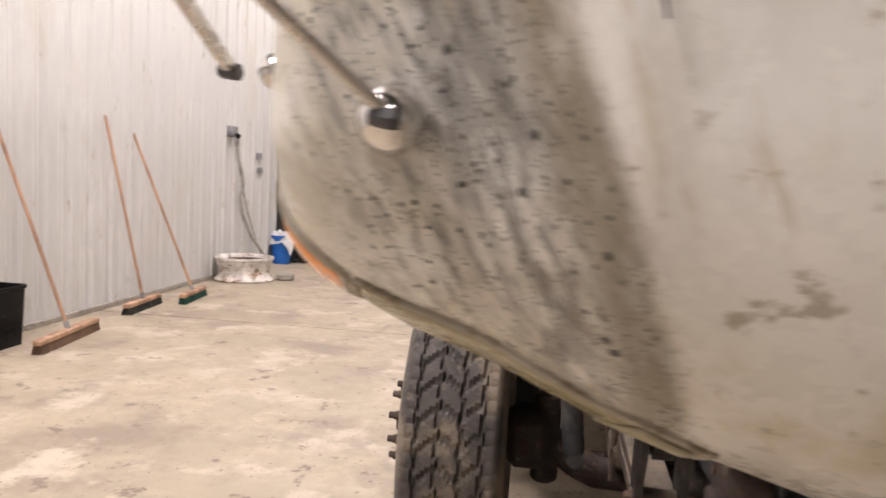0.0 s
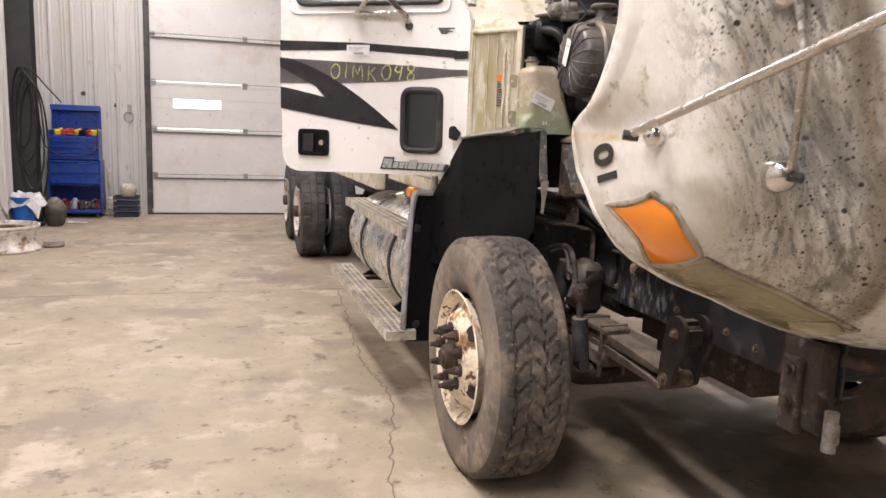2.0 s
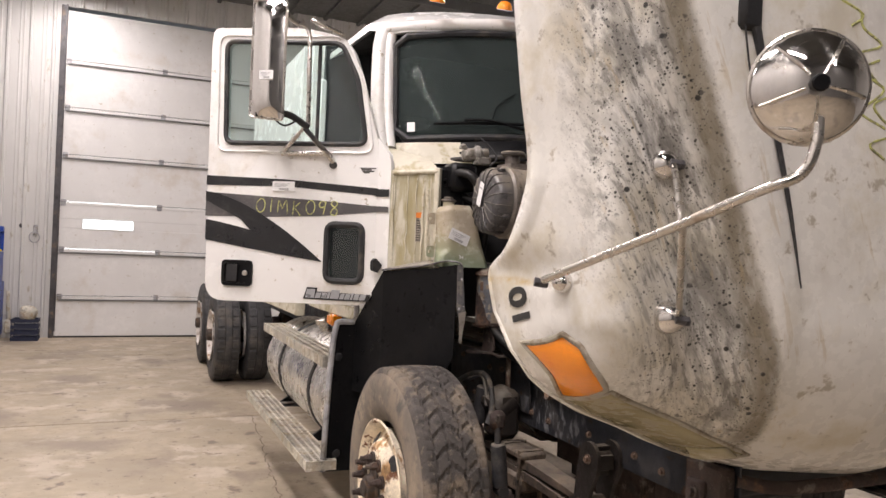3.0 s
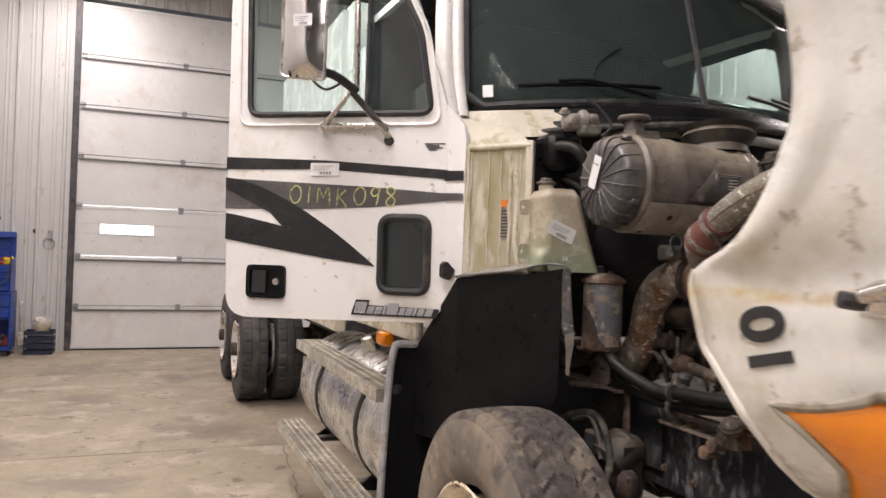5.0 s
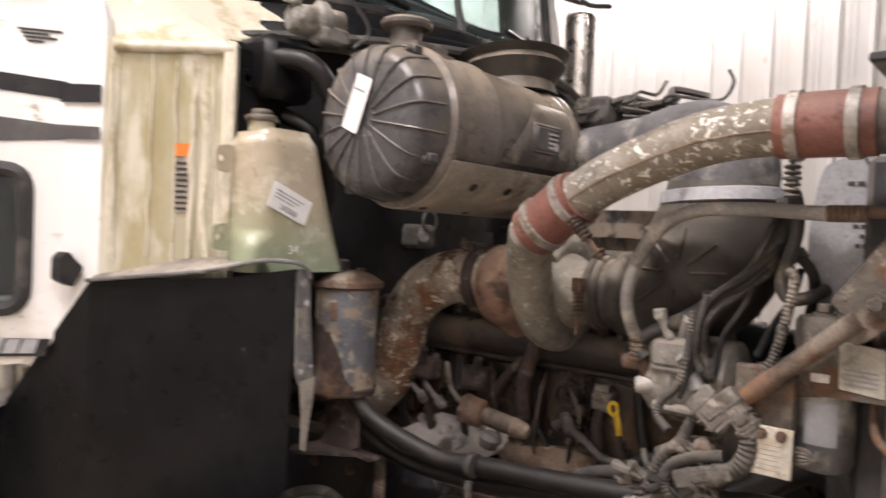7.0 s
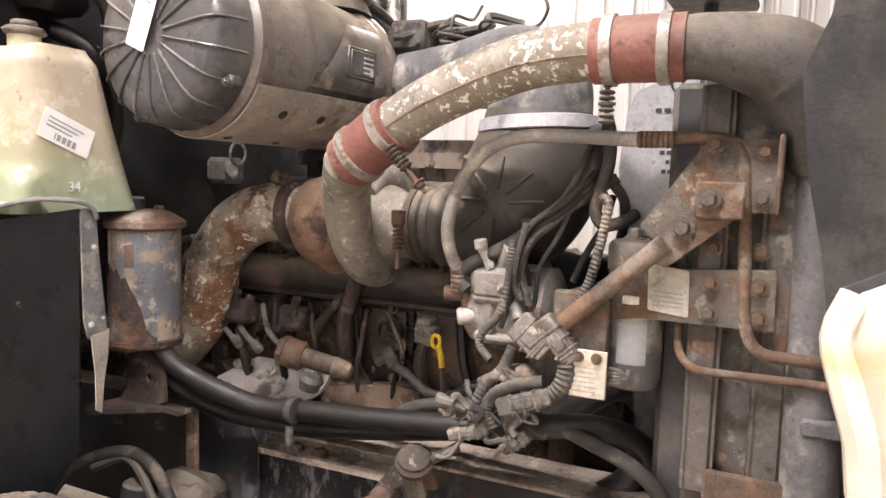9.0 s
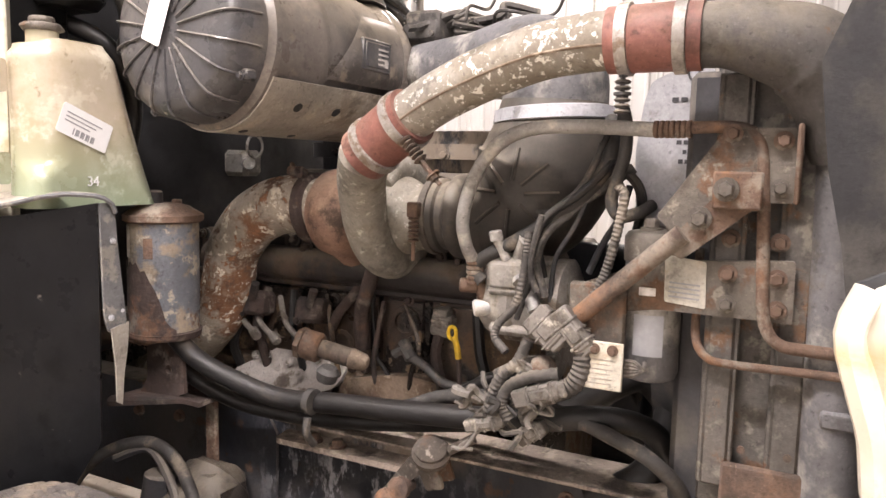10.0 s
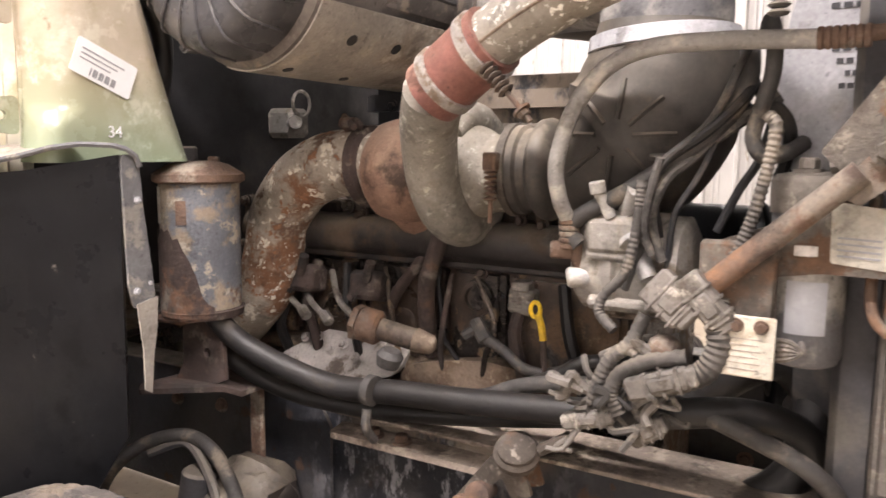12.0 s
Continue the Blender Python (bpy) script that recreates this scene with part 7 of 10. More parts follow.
# charge pipe with red hoses up to the cooler
bm = bmesh.new()
PIPE = [(0.515, 2.775, 1.650), (0.505, 2.70, 1.690), (0.495, 2.61, 1.725), (0.490, 2.52, 1.752), (0.49, 2.44, 1.762), (0.492, 2.385, 1.764)]
tube(bm, PIPE, 0.043, seg=28, per=10)
cp = ep("charge_pipe", bm, "charge", "grey charge air pipe with flaking paint")
bm = bmesh.new()
tube(bm, [V(p) + V((-0.041, 0.004, -0.012)) for p in PIPE], 0.0025, seg=6)
part("weld_seam", bm, M["blockdust"], cp)
for pts, r, nm in (([(0.53, 2.865, 1.592), (0.52, 2.80, 1.635), (0.512, 2.755, 1.662)], 0.051, "silicone_hose"), ([(0.492, 2.415, 1.763), (0.493, 2.355, 1.764), (0.496, 2.285, 1.764)], 0.048, "silicone_hose")):
    bm = bmesh.new()
    tube(bm, pts, r, seg=28, per=8)
    sh = part(nm, bm, M["redsil"], cp, "faded red silicone hose")
    a, b = V(pts[0]), V(pts[-1])
    d = (b - a).normalized()
    for f in (0.20, 0.80):
        o = a.lerp(b, f)
        if f == 0.2:
            o = V(pts[0]).lerp(V(pts[1]), 0.4)
            d = (V(pts[1]) - V(pts[0])).normalized()
        else:
            o = V(pts[1]).lerp(V(pts[2]), 0.6)
            d = (V(pts[2]) - V(pts[1])).normalized()
        bm = bmesh.new()
        lathe(bm, o - d * 0.009, d, [(0, r + 0.001), (0.001, r + 0.004), (0.017, r + 0.004), (0.018, r + 0.001)], 36)
        part("hose_clamp", bm, M["dullband"], sh, "worn steel hose clamp")
for a, b in (((0.48, 2.762, 1.632), (0.48, 2.69, 1.553)), ((0.487, 2.392, 1.722), (0.487, 2.392, 1.676))):
    a, b = V(a), V(b)
    dn = (b - a).normalized()
    bm = bmesh.new()
    cyl(bm, a - dn * 0.015, a + dn * 0.012, 0.0065, seg=8)
    for k in range(6):
        lathe(bm, a + dn * (0.016 + 0.0085 * k), dn, [(0, 0.009), (0.003, 0.0125), (0.006, 0.009)], 14)
    cyl(bm, a, b + dn * 0.01, 0.004, seg=8)
    hexbolt(bm, b - dn * 0.012, dn, 0.009, 0.012)
    part("clamp_spring", bm, M["rust"] if a.y > 2.5 else M["dkgrey"], cp, "T-bolt with its spring")
bm = bmesh.new()
q = V((0.655, 2.83, 1.475))
for k in range(6):
    lathe(bm, q + V((0, 0, -0.0085 * k)), (0, 0, -1), [(0, 0.008), (0.003, 0.0115), (0.006, 0.008)], 14)
cyl(bm, q + V((0, 0, 0.03)), q + V((0, 0, -0.085)), 0.004, seg=8)
box(bm, q + V((-0.01, -0.012, 0.0)), q + V((0.012, 0.012, 0.03)), 0.003)
ep("clamp_spring", bm, "rust")
# intake hump hose and large plastic elbow
bm = bmesh.new()
lathe(bm, (0.74, 2.835, 1.475), (0, -1, 0.02), [(0, 0.070), (0.01, 0.076), (0.035, 0.076), (0.04, 0.070), (0.055, 0.070), (0.065, 0.084), (0.078, 0.086), (0.090, 0.080), (0.098, 0.068), (0.112, 0.068), (0.118, 0.078), (0.15, 0.080)], 36)
ep("intake_hose", bm, "dustpl", "dusty rubber hump hose")
bm = bmesh.new()
lathe(bm, (0.74, 2.828, 1.475), (0, -1, 0.02), [(0, 0.0765), (0.001, 0.080), (0.014, 0.080), (0.015, 0.0765)], 36)
ep("hose_clamp", bm, "bracket")
bm = bmesh.new()
tube(bm, [(0.745, 2.725, 1.475), (0.748, 2.675, 1.485), (0.752, 2.63, 1.515), (0.755, 2.600, 1.57), (0.755, 2.588, 1.63), (0.755, 2.585, 1.70)], 0.10, seg=36, per=10, radii=[0.082, 0.106, 0.128, 0.135, 0.120, 0.100])
dm_ = ep("intake_elbow", bm, "dustpl", "large dusty plastic intake elbow")
DOME = BVHTree.FromPolygons([v.co.copy() for v in dm_.data.vertices], [tuple(p.vertices) for p in dm_.data.polygons])
hub = V((0, 2.592, 1.530))
for y, z in ((2.640, 1.592), (2.578, 1.612), (2.522, 1.585), (2.500, 1.535), (2.530, 1.470), (2.600, 1.440), (2.660, 1.475), (2.682, 1.540)):
    e = V((0, y, z))
    pts = []
    for j in range(7):
        o = hub.lerp(e, 0.30 + 0.70 * j / 6)
        d = DOME.ray_cast(V((0.3, o.y - 0.10, o.z + 0.02)), V((0.93, 0.36, -0.06)).normalized())[0]
        if d is not None:
            pts.append(d)
    if len(pts) > 2:
        bm = bmesh.new()
        tube(bm, pts, 0.0042, seg=6, per=3)
        part("rib", bm, M["dustpl"], dm_)
bm = bmesh.new()
lathe(bm, (0.755, 2.585, 1.662), (0, 0.05, 1), [(0, 0.112), (0.002, 0.116), (0.024, 0.112), (0.026, 0.106)], 36)
part("hose_clamp", bm, M["lightgrey"], dm_, "pale band round the intake neck")
bm = bmesh.new()
tube(bm, [(0.755, 2.585, 1.68), (0.757, 2.590, 1.745), (0.785, 2.65, 1.785), (0.87, 2.80, 1.79), (0.94, 2.97, 1.785)], 0.07, seg=28, per=8, radii=[0.100, 0.098, 0.085, 0.07, 0.07])
ep("intake_duct", bm, "greyside", "grey intake duct")

# air cleaner across the back of the engine
ac = new("air_cleaner")
ac.location = (0.6, 3.15, 1.65)
under(ac, truck)
ac["label"] = "dusty black cylindrical air cleaner with ribbed end cap"
AINV = Matrix.Translation(ac.location).inverted()


def ap(nm, bm, mt, lab="", sm=38):
    ob = part(nm, bm, M[mt], None, lab, sm)
    ob.parent, ob.matrix_parent_inverse = ac, AINV
    return ob


AC0 = V((0.355, 3.152, 1.800))
ADIR = V((1.0, -0.05, -0.01)).normalized()
AUP = (V((0, 0, 1)) - ADIR * ADIR.z).normalized()
AFR = ADIR.cross(AUP)
ar, as_, _ = frame_of(ADIR)


def AP(h, rad, a):
    a = radians(a)
    return AC0 + ADIR * h + (AUP * math.cos(a) + AFR * math.sin(a)) * rad


bm = bmesh.new()
lathe(bm, AC0, ADIR, [(0.05, 0.13), (0.06, 0.150), (0.075, 0.158), (0.085, 0.1675), (0.10, 0.1675), (0.11, 0.158), (0.20, 0.157), (0.215, 0.163), (0.235, 0.163), (0.25, 0.157), (0.47, 0.150), (0.485, 0.157), (0.50, 0.157), (0.51, 0.150), (0.525, 0.156), (0.54, 0.156), (0.56, 0.145), (0.58, 0.10), (0.62, 0.075), (0.78, 0.070)], 56)
ap("canister", bm, "acbody")
bm = bmesh.new()
lathe(bm, AC0, ADIR, [(-0.010, 0.012), (-0.014, 0.05), (-0.012, 0.100), (-0.006, 0.130), (0.006, 0.146), (0.03, 0.154), (0.06, 0.157), (0.085, 0.158)], 48, caps=True)
cap = ap("end_cap", bm, "cappl", "ribbed dusty end cap")
bm = bmesh.new()
for k in range(18):
    a = 20 * k
    tube(bm, [AP(-0.015, 0.035, a), AP(-0.013, 0.10, a), AP(-0.007, 0.131, a), AP(0.007, 0.148, a), AP(0.06, 0.158, a)], 0.0028, seg=6, per=3)
part("rib", bm, M["cappl"], cap)
bm = bmesh.new()
for a in (120, 210, 300, 30):
    box(bm, (-0.014, -0.012, -0.008), (0.014, 0.012, 0.012), 0.004, Matrix.Translation(AP(0.045, 0.156, a)))
    hexbolt(bm, AP(0.03, 0.158, a), -ADIR, 0.006, 0.008)
part("cap_latch", bm, M["cappl"], cap)
bm = bmesh.new()
t = bmesh.new()
HOLES = [(0.19, 134, 0.0105), (0.305, 134, 0.0105), (0.13, 166, 0.009), (0.27, 168, 0.009)]
grid(t, lambda u, v: AP(0.092 + 0.40 * u, 0.171, 116 + 84 * v), 20, 16)
g = bmesh.ops.extrude_face_region(t, geom=t.faces[:])
for v in g["geom"]:
    if isinstance(v, bmesh.types.BMVert):
        c = v.co - AC0
        rad = c - ADIR * c.dot(ADIR)
        v.co -= rad.normalized() * 0.003
join(bm, t)
cr = ap("cradle_sheet", bm, "bandsteel", "dusty steel cradle sheet with bolt holes")
bm = bmesh.new()
# the sheet is whole: black discs stand for the shaded bolt holes
for h, a, r in HOLES:
    p = AP(h, 0.1712, a)
    n_ = (p - AC0 - ADIR * (p - AC0).dot(ADIR)).normalized()
    lathe(bm, p, n_, [(0, r), (0.001, r * 0.98)], 18)
part("hole", bm, M["blackpl2"], cr)
bm = bmesh.new()
t = bmesh.new()
grid(t, lambda u, v: AP(0.24 + 0.13 * (1 - v) + (0.245 - 0.13 * (1 - v)) * u, 0.159 + 0.006 * min(1, 6 * v, 6 * (1 - v), 8 * u), 58 + 54 * v), 10, 10)
join(bm, t)
ap("moulded_flat", bm, "acbody", "flat moulded pad on the filter body", 50)
bm = bmesh.new()
pm = axes(AP(0.385, 0.163, 90), ADIR, (AP(0.36, 0.155, 82) - AP(0.36, 0.155, 102)).normalized())
box(bm, (-0.05, -0.03, -0.006), (0.05, 0.035, 0.004), 0.003, pm)
box(bm, (-0.042, -0.023, 0.0), (0.042, 0.028, 0.006), 0.002, pm)
pl = ap("rating_plate", bm, "cappl", "raised black rating plate")
bm = bmesh.new()
for k in range(4):
    box(bm, (0.0, -0.016 + 0.010 * k, 0.0062), (0.036, -0.012 + 0.010 * k, 0.0068), 0, pm)
box(bm, (0.024, -0.019, 0.0062), (0.037, -0.005, 0.0068), 0, pm)
part("print", bm, M["greymetal"], pl)
bm = bmesh.new()
box(bm, (0.46, 3.12, 1.93), (0.60, 3.30, 1.985), 0.02, seg=2)
cyl(bm, (0.53, 3.22, 1.98), (0.53, 3.22, 2.03), 0.035, seg=16)
cyl(bm, (0.53, 3.22, 2.028), (0.53, 3.22, 2.048), 0.058, seg=20, bev=0.006)
ap("inlet_cap", bm, "acbody", "dusty raised inlet cap")
bm = bmesh.new()
lathe(bm, (0.84, 3.14, 1.92), (0.05, 0.1, 1), [(0, 0.11), (0.03, 0.10), (0.05, 0.115), (0.07, 0.13), (0.085, 0.12), (0.10, 0.14)], 28)
ap("inlet_boot", bm, "dustpl", "ribbed rubber inlet boot")


def acplace(a, b, d):
    o = AC0 - ADIR * 0.019 + AUP * 0.030 - AFR * 0.010
    u, w = AFR, AUP
    c, s = math.cos(radians(-22)), math.sin(radians(-22))
    a, b = a - 0.024, b - 0.056
    return o + u * (a * c - b * s) + w * (a * s + b * c) - ADIR * d


paper(acplace, 0.048, 0.112, "white blank paper label", lambda nm, bm, mt, lb: ap(nm, bm, "paper", lb), bars=1, code=False)

# coolant reservoir
rs = new("coolant_reservoir")
rs.location = (0.34, 3.4, 1.47)
under(rs, truck)
rs["label"] = "yellowed plastic coolant reservoir half full of green coolant"
RINV = Matrix.Translation(rs.location).inverted()


def rp(nm, bm, mt, lab="", sm=45):
    ob = part(nm, bm, mt, None, lab, sm)
    ob.parent, ob.matrix_parent_inverse = rs, RINV
    return ob


def tank_ring(v):
    """The tank's outline at the height v (0 to 1): sloping right side, soft corner that steps out at the foot."""
    z = 1.485 + 0.300 * v
    right = 0.490 - 0.095 * v - 0.004 * math.sin(math.pi * v)
    left = 0.218 + 0.006 * math.sin(math.pi * v)
    r = 0.030 + 0.042 * sstep(0.16, 0.30, v)
    top = 1 - sstep(0.90, 1.0, v) * 0.16
    cx_, cy_ = (left + right) / 2, 3.385
    out = []
    for (px_, py_), rr, a0 in (((left, 3.335), r, 180), ((right, 3.335), 0.030, 270), ((right, 3.440), 0.03, 0), ((left, 3.425), 0.028, 90)):
        sx_, sy_ = (1 if px_ == left else -1), (1 if py_ < 3.4 else -1)
        for k in range(9):
            a = radians(a0 + 90 * k / 8)
            x, y = px_ + sx_ * rr + rr * math.cos(a), py_ + sy_ * rr + rr * math.sin(a)
            out.append(V((cx_ + (x - cx_) * top, cy_ + (y - cy_) * top, z - 0.012 * sstep(0.3, 0.0, (x - left) / (right - left)) * sstep(0.8, 1, v))))
    return out


bm = bmesh.new()
rows = [[bm.verts.new(p) for p in tank_ring(k / 40)] for k in range(41)]
for ra, rb in zip(rows, rows[1:]):
    for k in range(36):
        bm.faces.new((ra[k], ra[(k + 1) % 36], rb[(k + 1) % 36], rb[k]))
bm.faces.new(rows[0])
bm.faces.new(rows[-1][::-1])
tk = rp("tank", bm, M["reservoir"], "", 60)
bm = bmesh.new()
for z in (1.555, 1.715):
    plate(bm, [rounded([(0.176, z - 0.024), (0.215, z - 0.03), (0.215, z + 0.03), (0.176, z + 0.024)], 0.012), [(0.189 + 0.008 * math.cos(q * 0.785), z + 0.008 * math.sin(q * 0.785)) for q in range(8)]], lambda a, b, d: (a, 3.395 + d, b), 0.008)
rp("mounting_ear", bm, M["reservoir"])
bm = bmesh.new()
cyl(bm, (0.276, 3.385, 1.765), (0.276, 3.385, 1.800), 0.027, seg=20)
rp("filler_neck", bm, M["cowl"])
bm = bmesh.new()
cyl(bm, (0.276, 3.385, 1.798), (0.276, 3.385, 1.812), 0.033, seg=20, bev=0.003)
cyl(bm, (0.276, 3.385, 1.811), (0.276, 3.385, 1.824), 0.022, seg=16, bev=0.003)
box(bm, (0.240, 3.372, 1.801), (0.314, 3.398, 1.809), 0.003)
rp("pressure_cap", bm, M["bracket"], "grimy brown pressure cap")
words("tank_number", "34", 0.026, axes((0.318, 3.3325, 1.524), (1, 0, 0), (0, 0, 1)), M["paper"], None, "moulded number").parent = rs
bpy.data.objects["tank_number"].matrix_parent_inverse = RINV


def rplace(a, b, d):
    c, s = math.cos(radians(-22)), math.sin(radians(-22))
    a, b = a - 0.055, b - 0.026
    return V((0.318 + a * c - b * s, 3.3328 - d, 1.628 + a * s + b * c))


paper(rplace, 0.108, 0.055, "white barcode paper label", lambda nm, bm, mt, lb: rp(nm, bm, mt, lb))
# black box and hoses above and beside it
bm = bmesh.new()
box(bm, (0.24, 3.46, 1.56), (0.40, 3.62, 1.98), 0.02)
box(bm, (0.30, 3.40, 1.86), (0.44, 3.55, 2.0), 0.02)
lathe(bm, (0.285, 3.46, 1.90), (0, -1, 0), [(0, 0.02), (0.006, 0.018), (0.006, 0.009), (0.0, 0.008)], 16)
part("heater_box", bm, M["blackpl"], truck, "black plastic box on the firewall")
bm = bmesh.new()
tube(bm, [(0.33, 3.42, 1.95), (0.37, 3.34, 1.93), (0.42, 3.33, 1.86), (0.44, 3.36, 1.78)], 0.022)
tube(bm, [(0.38, 3.5, 1.85), (0.44, 3.42, 1.80), (0.50, 3.42, 1.70), (0.50, 3.45, 1.55)], 0.018)
part("heater_hose", bm, M["hose"], truck)
bm = bmesh.new()
lathe(bm, (0.345, 3.40, 2.035), (1, -0.25, 0.1), [(0, 0.022), (0.01, 0.032), (0.06, 0.034), (0.07, 0.045), (0.085, 0.045), (0.10, 0.03), (0.13, 0.028)], 20)
box(bm, (0.40, 3.34, 1.99), (0.48, 3.40, 2.03), 0.008)
hexbolt(bm, (0.345, 3.39, 2.07), (-0.3, -0.5, 1), 0.014, 0.018)
part("washer_pump", bm, M["alucast"], truck, "dusty metal valve on the cowl")
bm = bmesh.new()
tube(bm, [(0.40, 3.33, 2.12), (0.44, 3.30, 2.08), (0.475, 3.28, 2.02), (0.45, 3.30, 1.98)], 0.005, seg=6)
part("cable", bm, M["rubber"], truck)
bm = bmesh.new()
for k in range(14):
    o = V((0.86 + 0.20 * rng.random(), 3.02 - 0.018 * k, 1.86 + 0.05 * rng.random()))
    pts = [o]
    for j in range(4):
        pts.append(pts[-1] + V((rng.uniform(-0.03, 0.09), rng.uniform(-0.09, 0.03), rng.uniform(-0.035, 0.035))))
    tube(bm, pts, rng.choice((0.004, 0.006, 0.009)), seg=6, per=6)
box(bm, (0.93, 2.93, 1.86), (1.05, 3.02, 1.93), 0.008)
box(bm, (1.0, 2.86, 1.84), (1.12, 2.93, 1.89), 0.008)
part("wiring_harness", bm, M["loom"], truck, "tangled dusty wiring behind the air cleaner")
bm = bmesh.new()
tube(bm, [(0.96, 2.96, 1.79), (1.08, 2.9, 1.80), (1.3, 2.8, 1.80), (1.55, 2.75, 1.78)], 0.055, seg=18)
part("intake_pipe", bm, M["dustpl"], truck)
bm = bmesh.new()
tube(bm, [(1.05, 2.90, 1.85), (1.15, 2.83, 1.88), (1.25, 2.80, 1.86), (1.35, 2.83, 1.80)], 0.016)
part("coolant_hose", bm, M["greyhose"], truck)
# white junction on the far side of the engine bay
bm = bmesh.new()
box(bm, (0.915, 3.49, 1.535), (0.985, 3.575, 1.605), 0.012)
ring_tube(bm, [(0.945 + 0.03 * math.cos(k / 16 * 6.283), 3.485, 1.615 + 0.03 * math.sin(k / 16 * 6.283)) for k in range(16)], 0.004, 6)
cyl(bm, (0.93, 3.50, 1.57), (0.895, 3.46, 1.57), 0.016, seg=10)
part("fitting", bm, M["alucast"], truck)

# power steering reservoir on its bracket
can = new("power_steering_reservoir")
can.location = (0.516, 3.342, 1.24)
under(can, truck)
can["label"] = "rusty steel power steering reservoir with peeling paint"
CINV = Matrix.Translation(can.location).inverted()


def cpn(nm, bm, mt, lab=""):
    ob = part(nm, bm, M[mt], None, lab)
    ob.parent, ob.matrix_parent_inverse = can, CINV
    return ob


CC = (0.512, 3.352)
bm = bmesh.new()
lathe(bm, (*CC, 1.245), (0, 0, 1), [(-0.035, 0.03), (-0.035, 0.060), (-0.025, 0.070), (0.205, 0.071), (0.21, 0.071)], 40)
cpn("body", bm, "canister")
bm = bmesh.new()
lathe(bm, (*CC, 1.45), (0, 0, 1), [(-0.004, 0.074), (0.0, 0.081), (0.012, 0.081), (0.016, 0.075), (0.030, 0.052), (0.036, 0.03)], 40)
cpn("lid", bm, "rust", "rusty lid")
bm = bmesh.new()
cyl(bm, (CC[0] - 0.015, CC[1] + 0.015, 1.478), (CC[0] - 0.015, CC[1] + 0.015, 1.512), 0.021, seg=16, bev=0.004)
cpn("filler_cap", bm, "dkgrey", "dusty black filler cap")
bm = bmesh.new()
hexbolt(bm, (CC[0] + 0.018, CC[1] - 0.02, 1.474), (0, 0, 1), 0.011, 0.02)
cpn("lid_nut", bm, "rust")
bm = bmesh.new()
t = bmesh.new()
grid(t, lambda u, v: V((CC[0] - 0.0725 * math.cos(radians(18 + 34 * u)), CC[1] + 0.0725 * math.sin(radians(18 + 34 * u)), 1.375 + 0.065 * v)), 6, 2)
join(bm, t)
cpn("paper_decal", bm, "tag", "faded printed decal")
bm = bmesh.new()
t = bmesh.new()
grid(t, lambda u, v: V((CC[0] - 0.0722 * math.cos(radians(-30 + 16 * u)), CC[1] + 0.0722 * math.sin(radians(-30 + 16 * u)), 1.375 + 0.042 * v)), 4, 2)
join(bm, t)
cpn("paint_remnant", bm, "rust", "orange-rust paint remnant")
bm = bmesh.new()
t = bmesh.new()
RAG = random.Random(5)
edge = [RAG.uniform(-0.012, 0.012) for k in range(19)]
grid(t, lambda u, v: V((CC[0] - 0.0745 * math.sin(radians(12 + 142 * u)), CC[1] + 0.0745 * math.cos(radians(12 + 142 * u)), 1.208 + (0.150 - 0.125 * sstep(0.62, 1.0, u) + edge[int(u * 18)]) * v)), 18, 4)
join(bm, t)
lathe(bm, (*CC, 1.203), (0, 0, 1), [(0, 0.03), (0, 0.072), (0.014, 0.0755), (0.016, 0.0725)], 36)
box(bm, (0.45, 3.34, 1.192), (0.58, 3.43, 1.205), 0.005)
plate(bm, [[(3.40, 1.22), (3.30, 1.20), (3.295, 1.085), (3.34, 1.065), (3.43, 1.062), (3.405, 1.10)], [(3.339 + 0.010 * math.cos(k * 0.785), 1.131 + 0.010 * math.sin(k * 0.785)) for k in range(8)]], lambda a, b, d: (0.505 + d, a, b), 0.010)
plate(bm, [rounded([(0.42, 3.44), (0.64, 3.46), (0.66, 3.26), (0.50, 3.27)], 0.02)], lambda a, b, d: (a, b, 1.052 + d + 0.02 * math.sin(30 * a)), 0.010)
cpn("bracket", bm, "rustdk", "dark rusty bracket")

# hoses across the lower engine
bm = bmesh.new()
tube(bm, [(0.50, 3.335, 1.225), (0.52, 3.28, 1.165), (0.54, 3.20, 1.125), (0.555, 3.08, 1.098), (0.56, 2.94, 1.108), (0.56, 2.80, 1.118), (0.56, 2.63, 1.135), (0.57, 2.52, 1.15), (0.60, 2.42, 1.16), (0.65, 2.35, 1.13), (0.68, 2.31, 1.05)], 0.021, seg=14)
ep("power_steering_hose", bm, "hose", "thick black hose")
bm = bmesh.new()
tube(bm, [(0.52, 3.40, 1.20), (0.55, 3.33, 1.115), (0.58, 3.22, 1.06), (0.60, 3.08, 1.048), (0.60, 2.94, 1.060), (0.60, 2.80, 1.082), (0.60, 2.66, 1.108)], 0.0165, seg=12)
ep("power_steering_hose", bm, "hose", "thin black hose")
bm = bmesh.new()
tube(bm, [(0.66, 2.87, 1.085), (0.62, 2.811, 1.110), (0.62, 2.748, 1.137), (0.60, 2.653, 1.161), (0.59, 2.56, 1.165), (0.58, 2.48, 1.16), (0.57, 2.40, 1.14), (0.57, 2.33, 1.11), (0.60, 2.29, 1.05), (0.63, 2.28, 0.95)], 0.013, seg=12)
ep("coolant_hose", bm, "dusthose", "dusty hose")
bm = bmesh.new()
tube(bm, [(0.66, 2.46, 0.98), (0.70, 2.36, 1.05), (0.75, 2.33, 1.2)], 0.03)
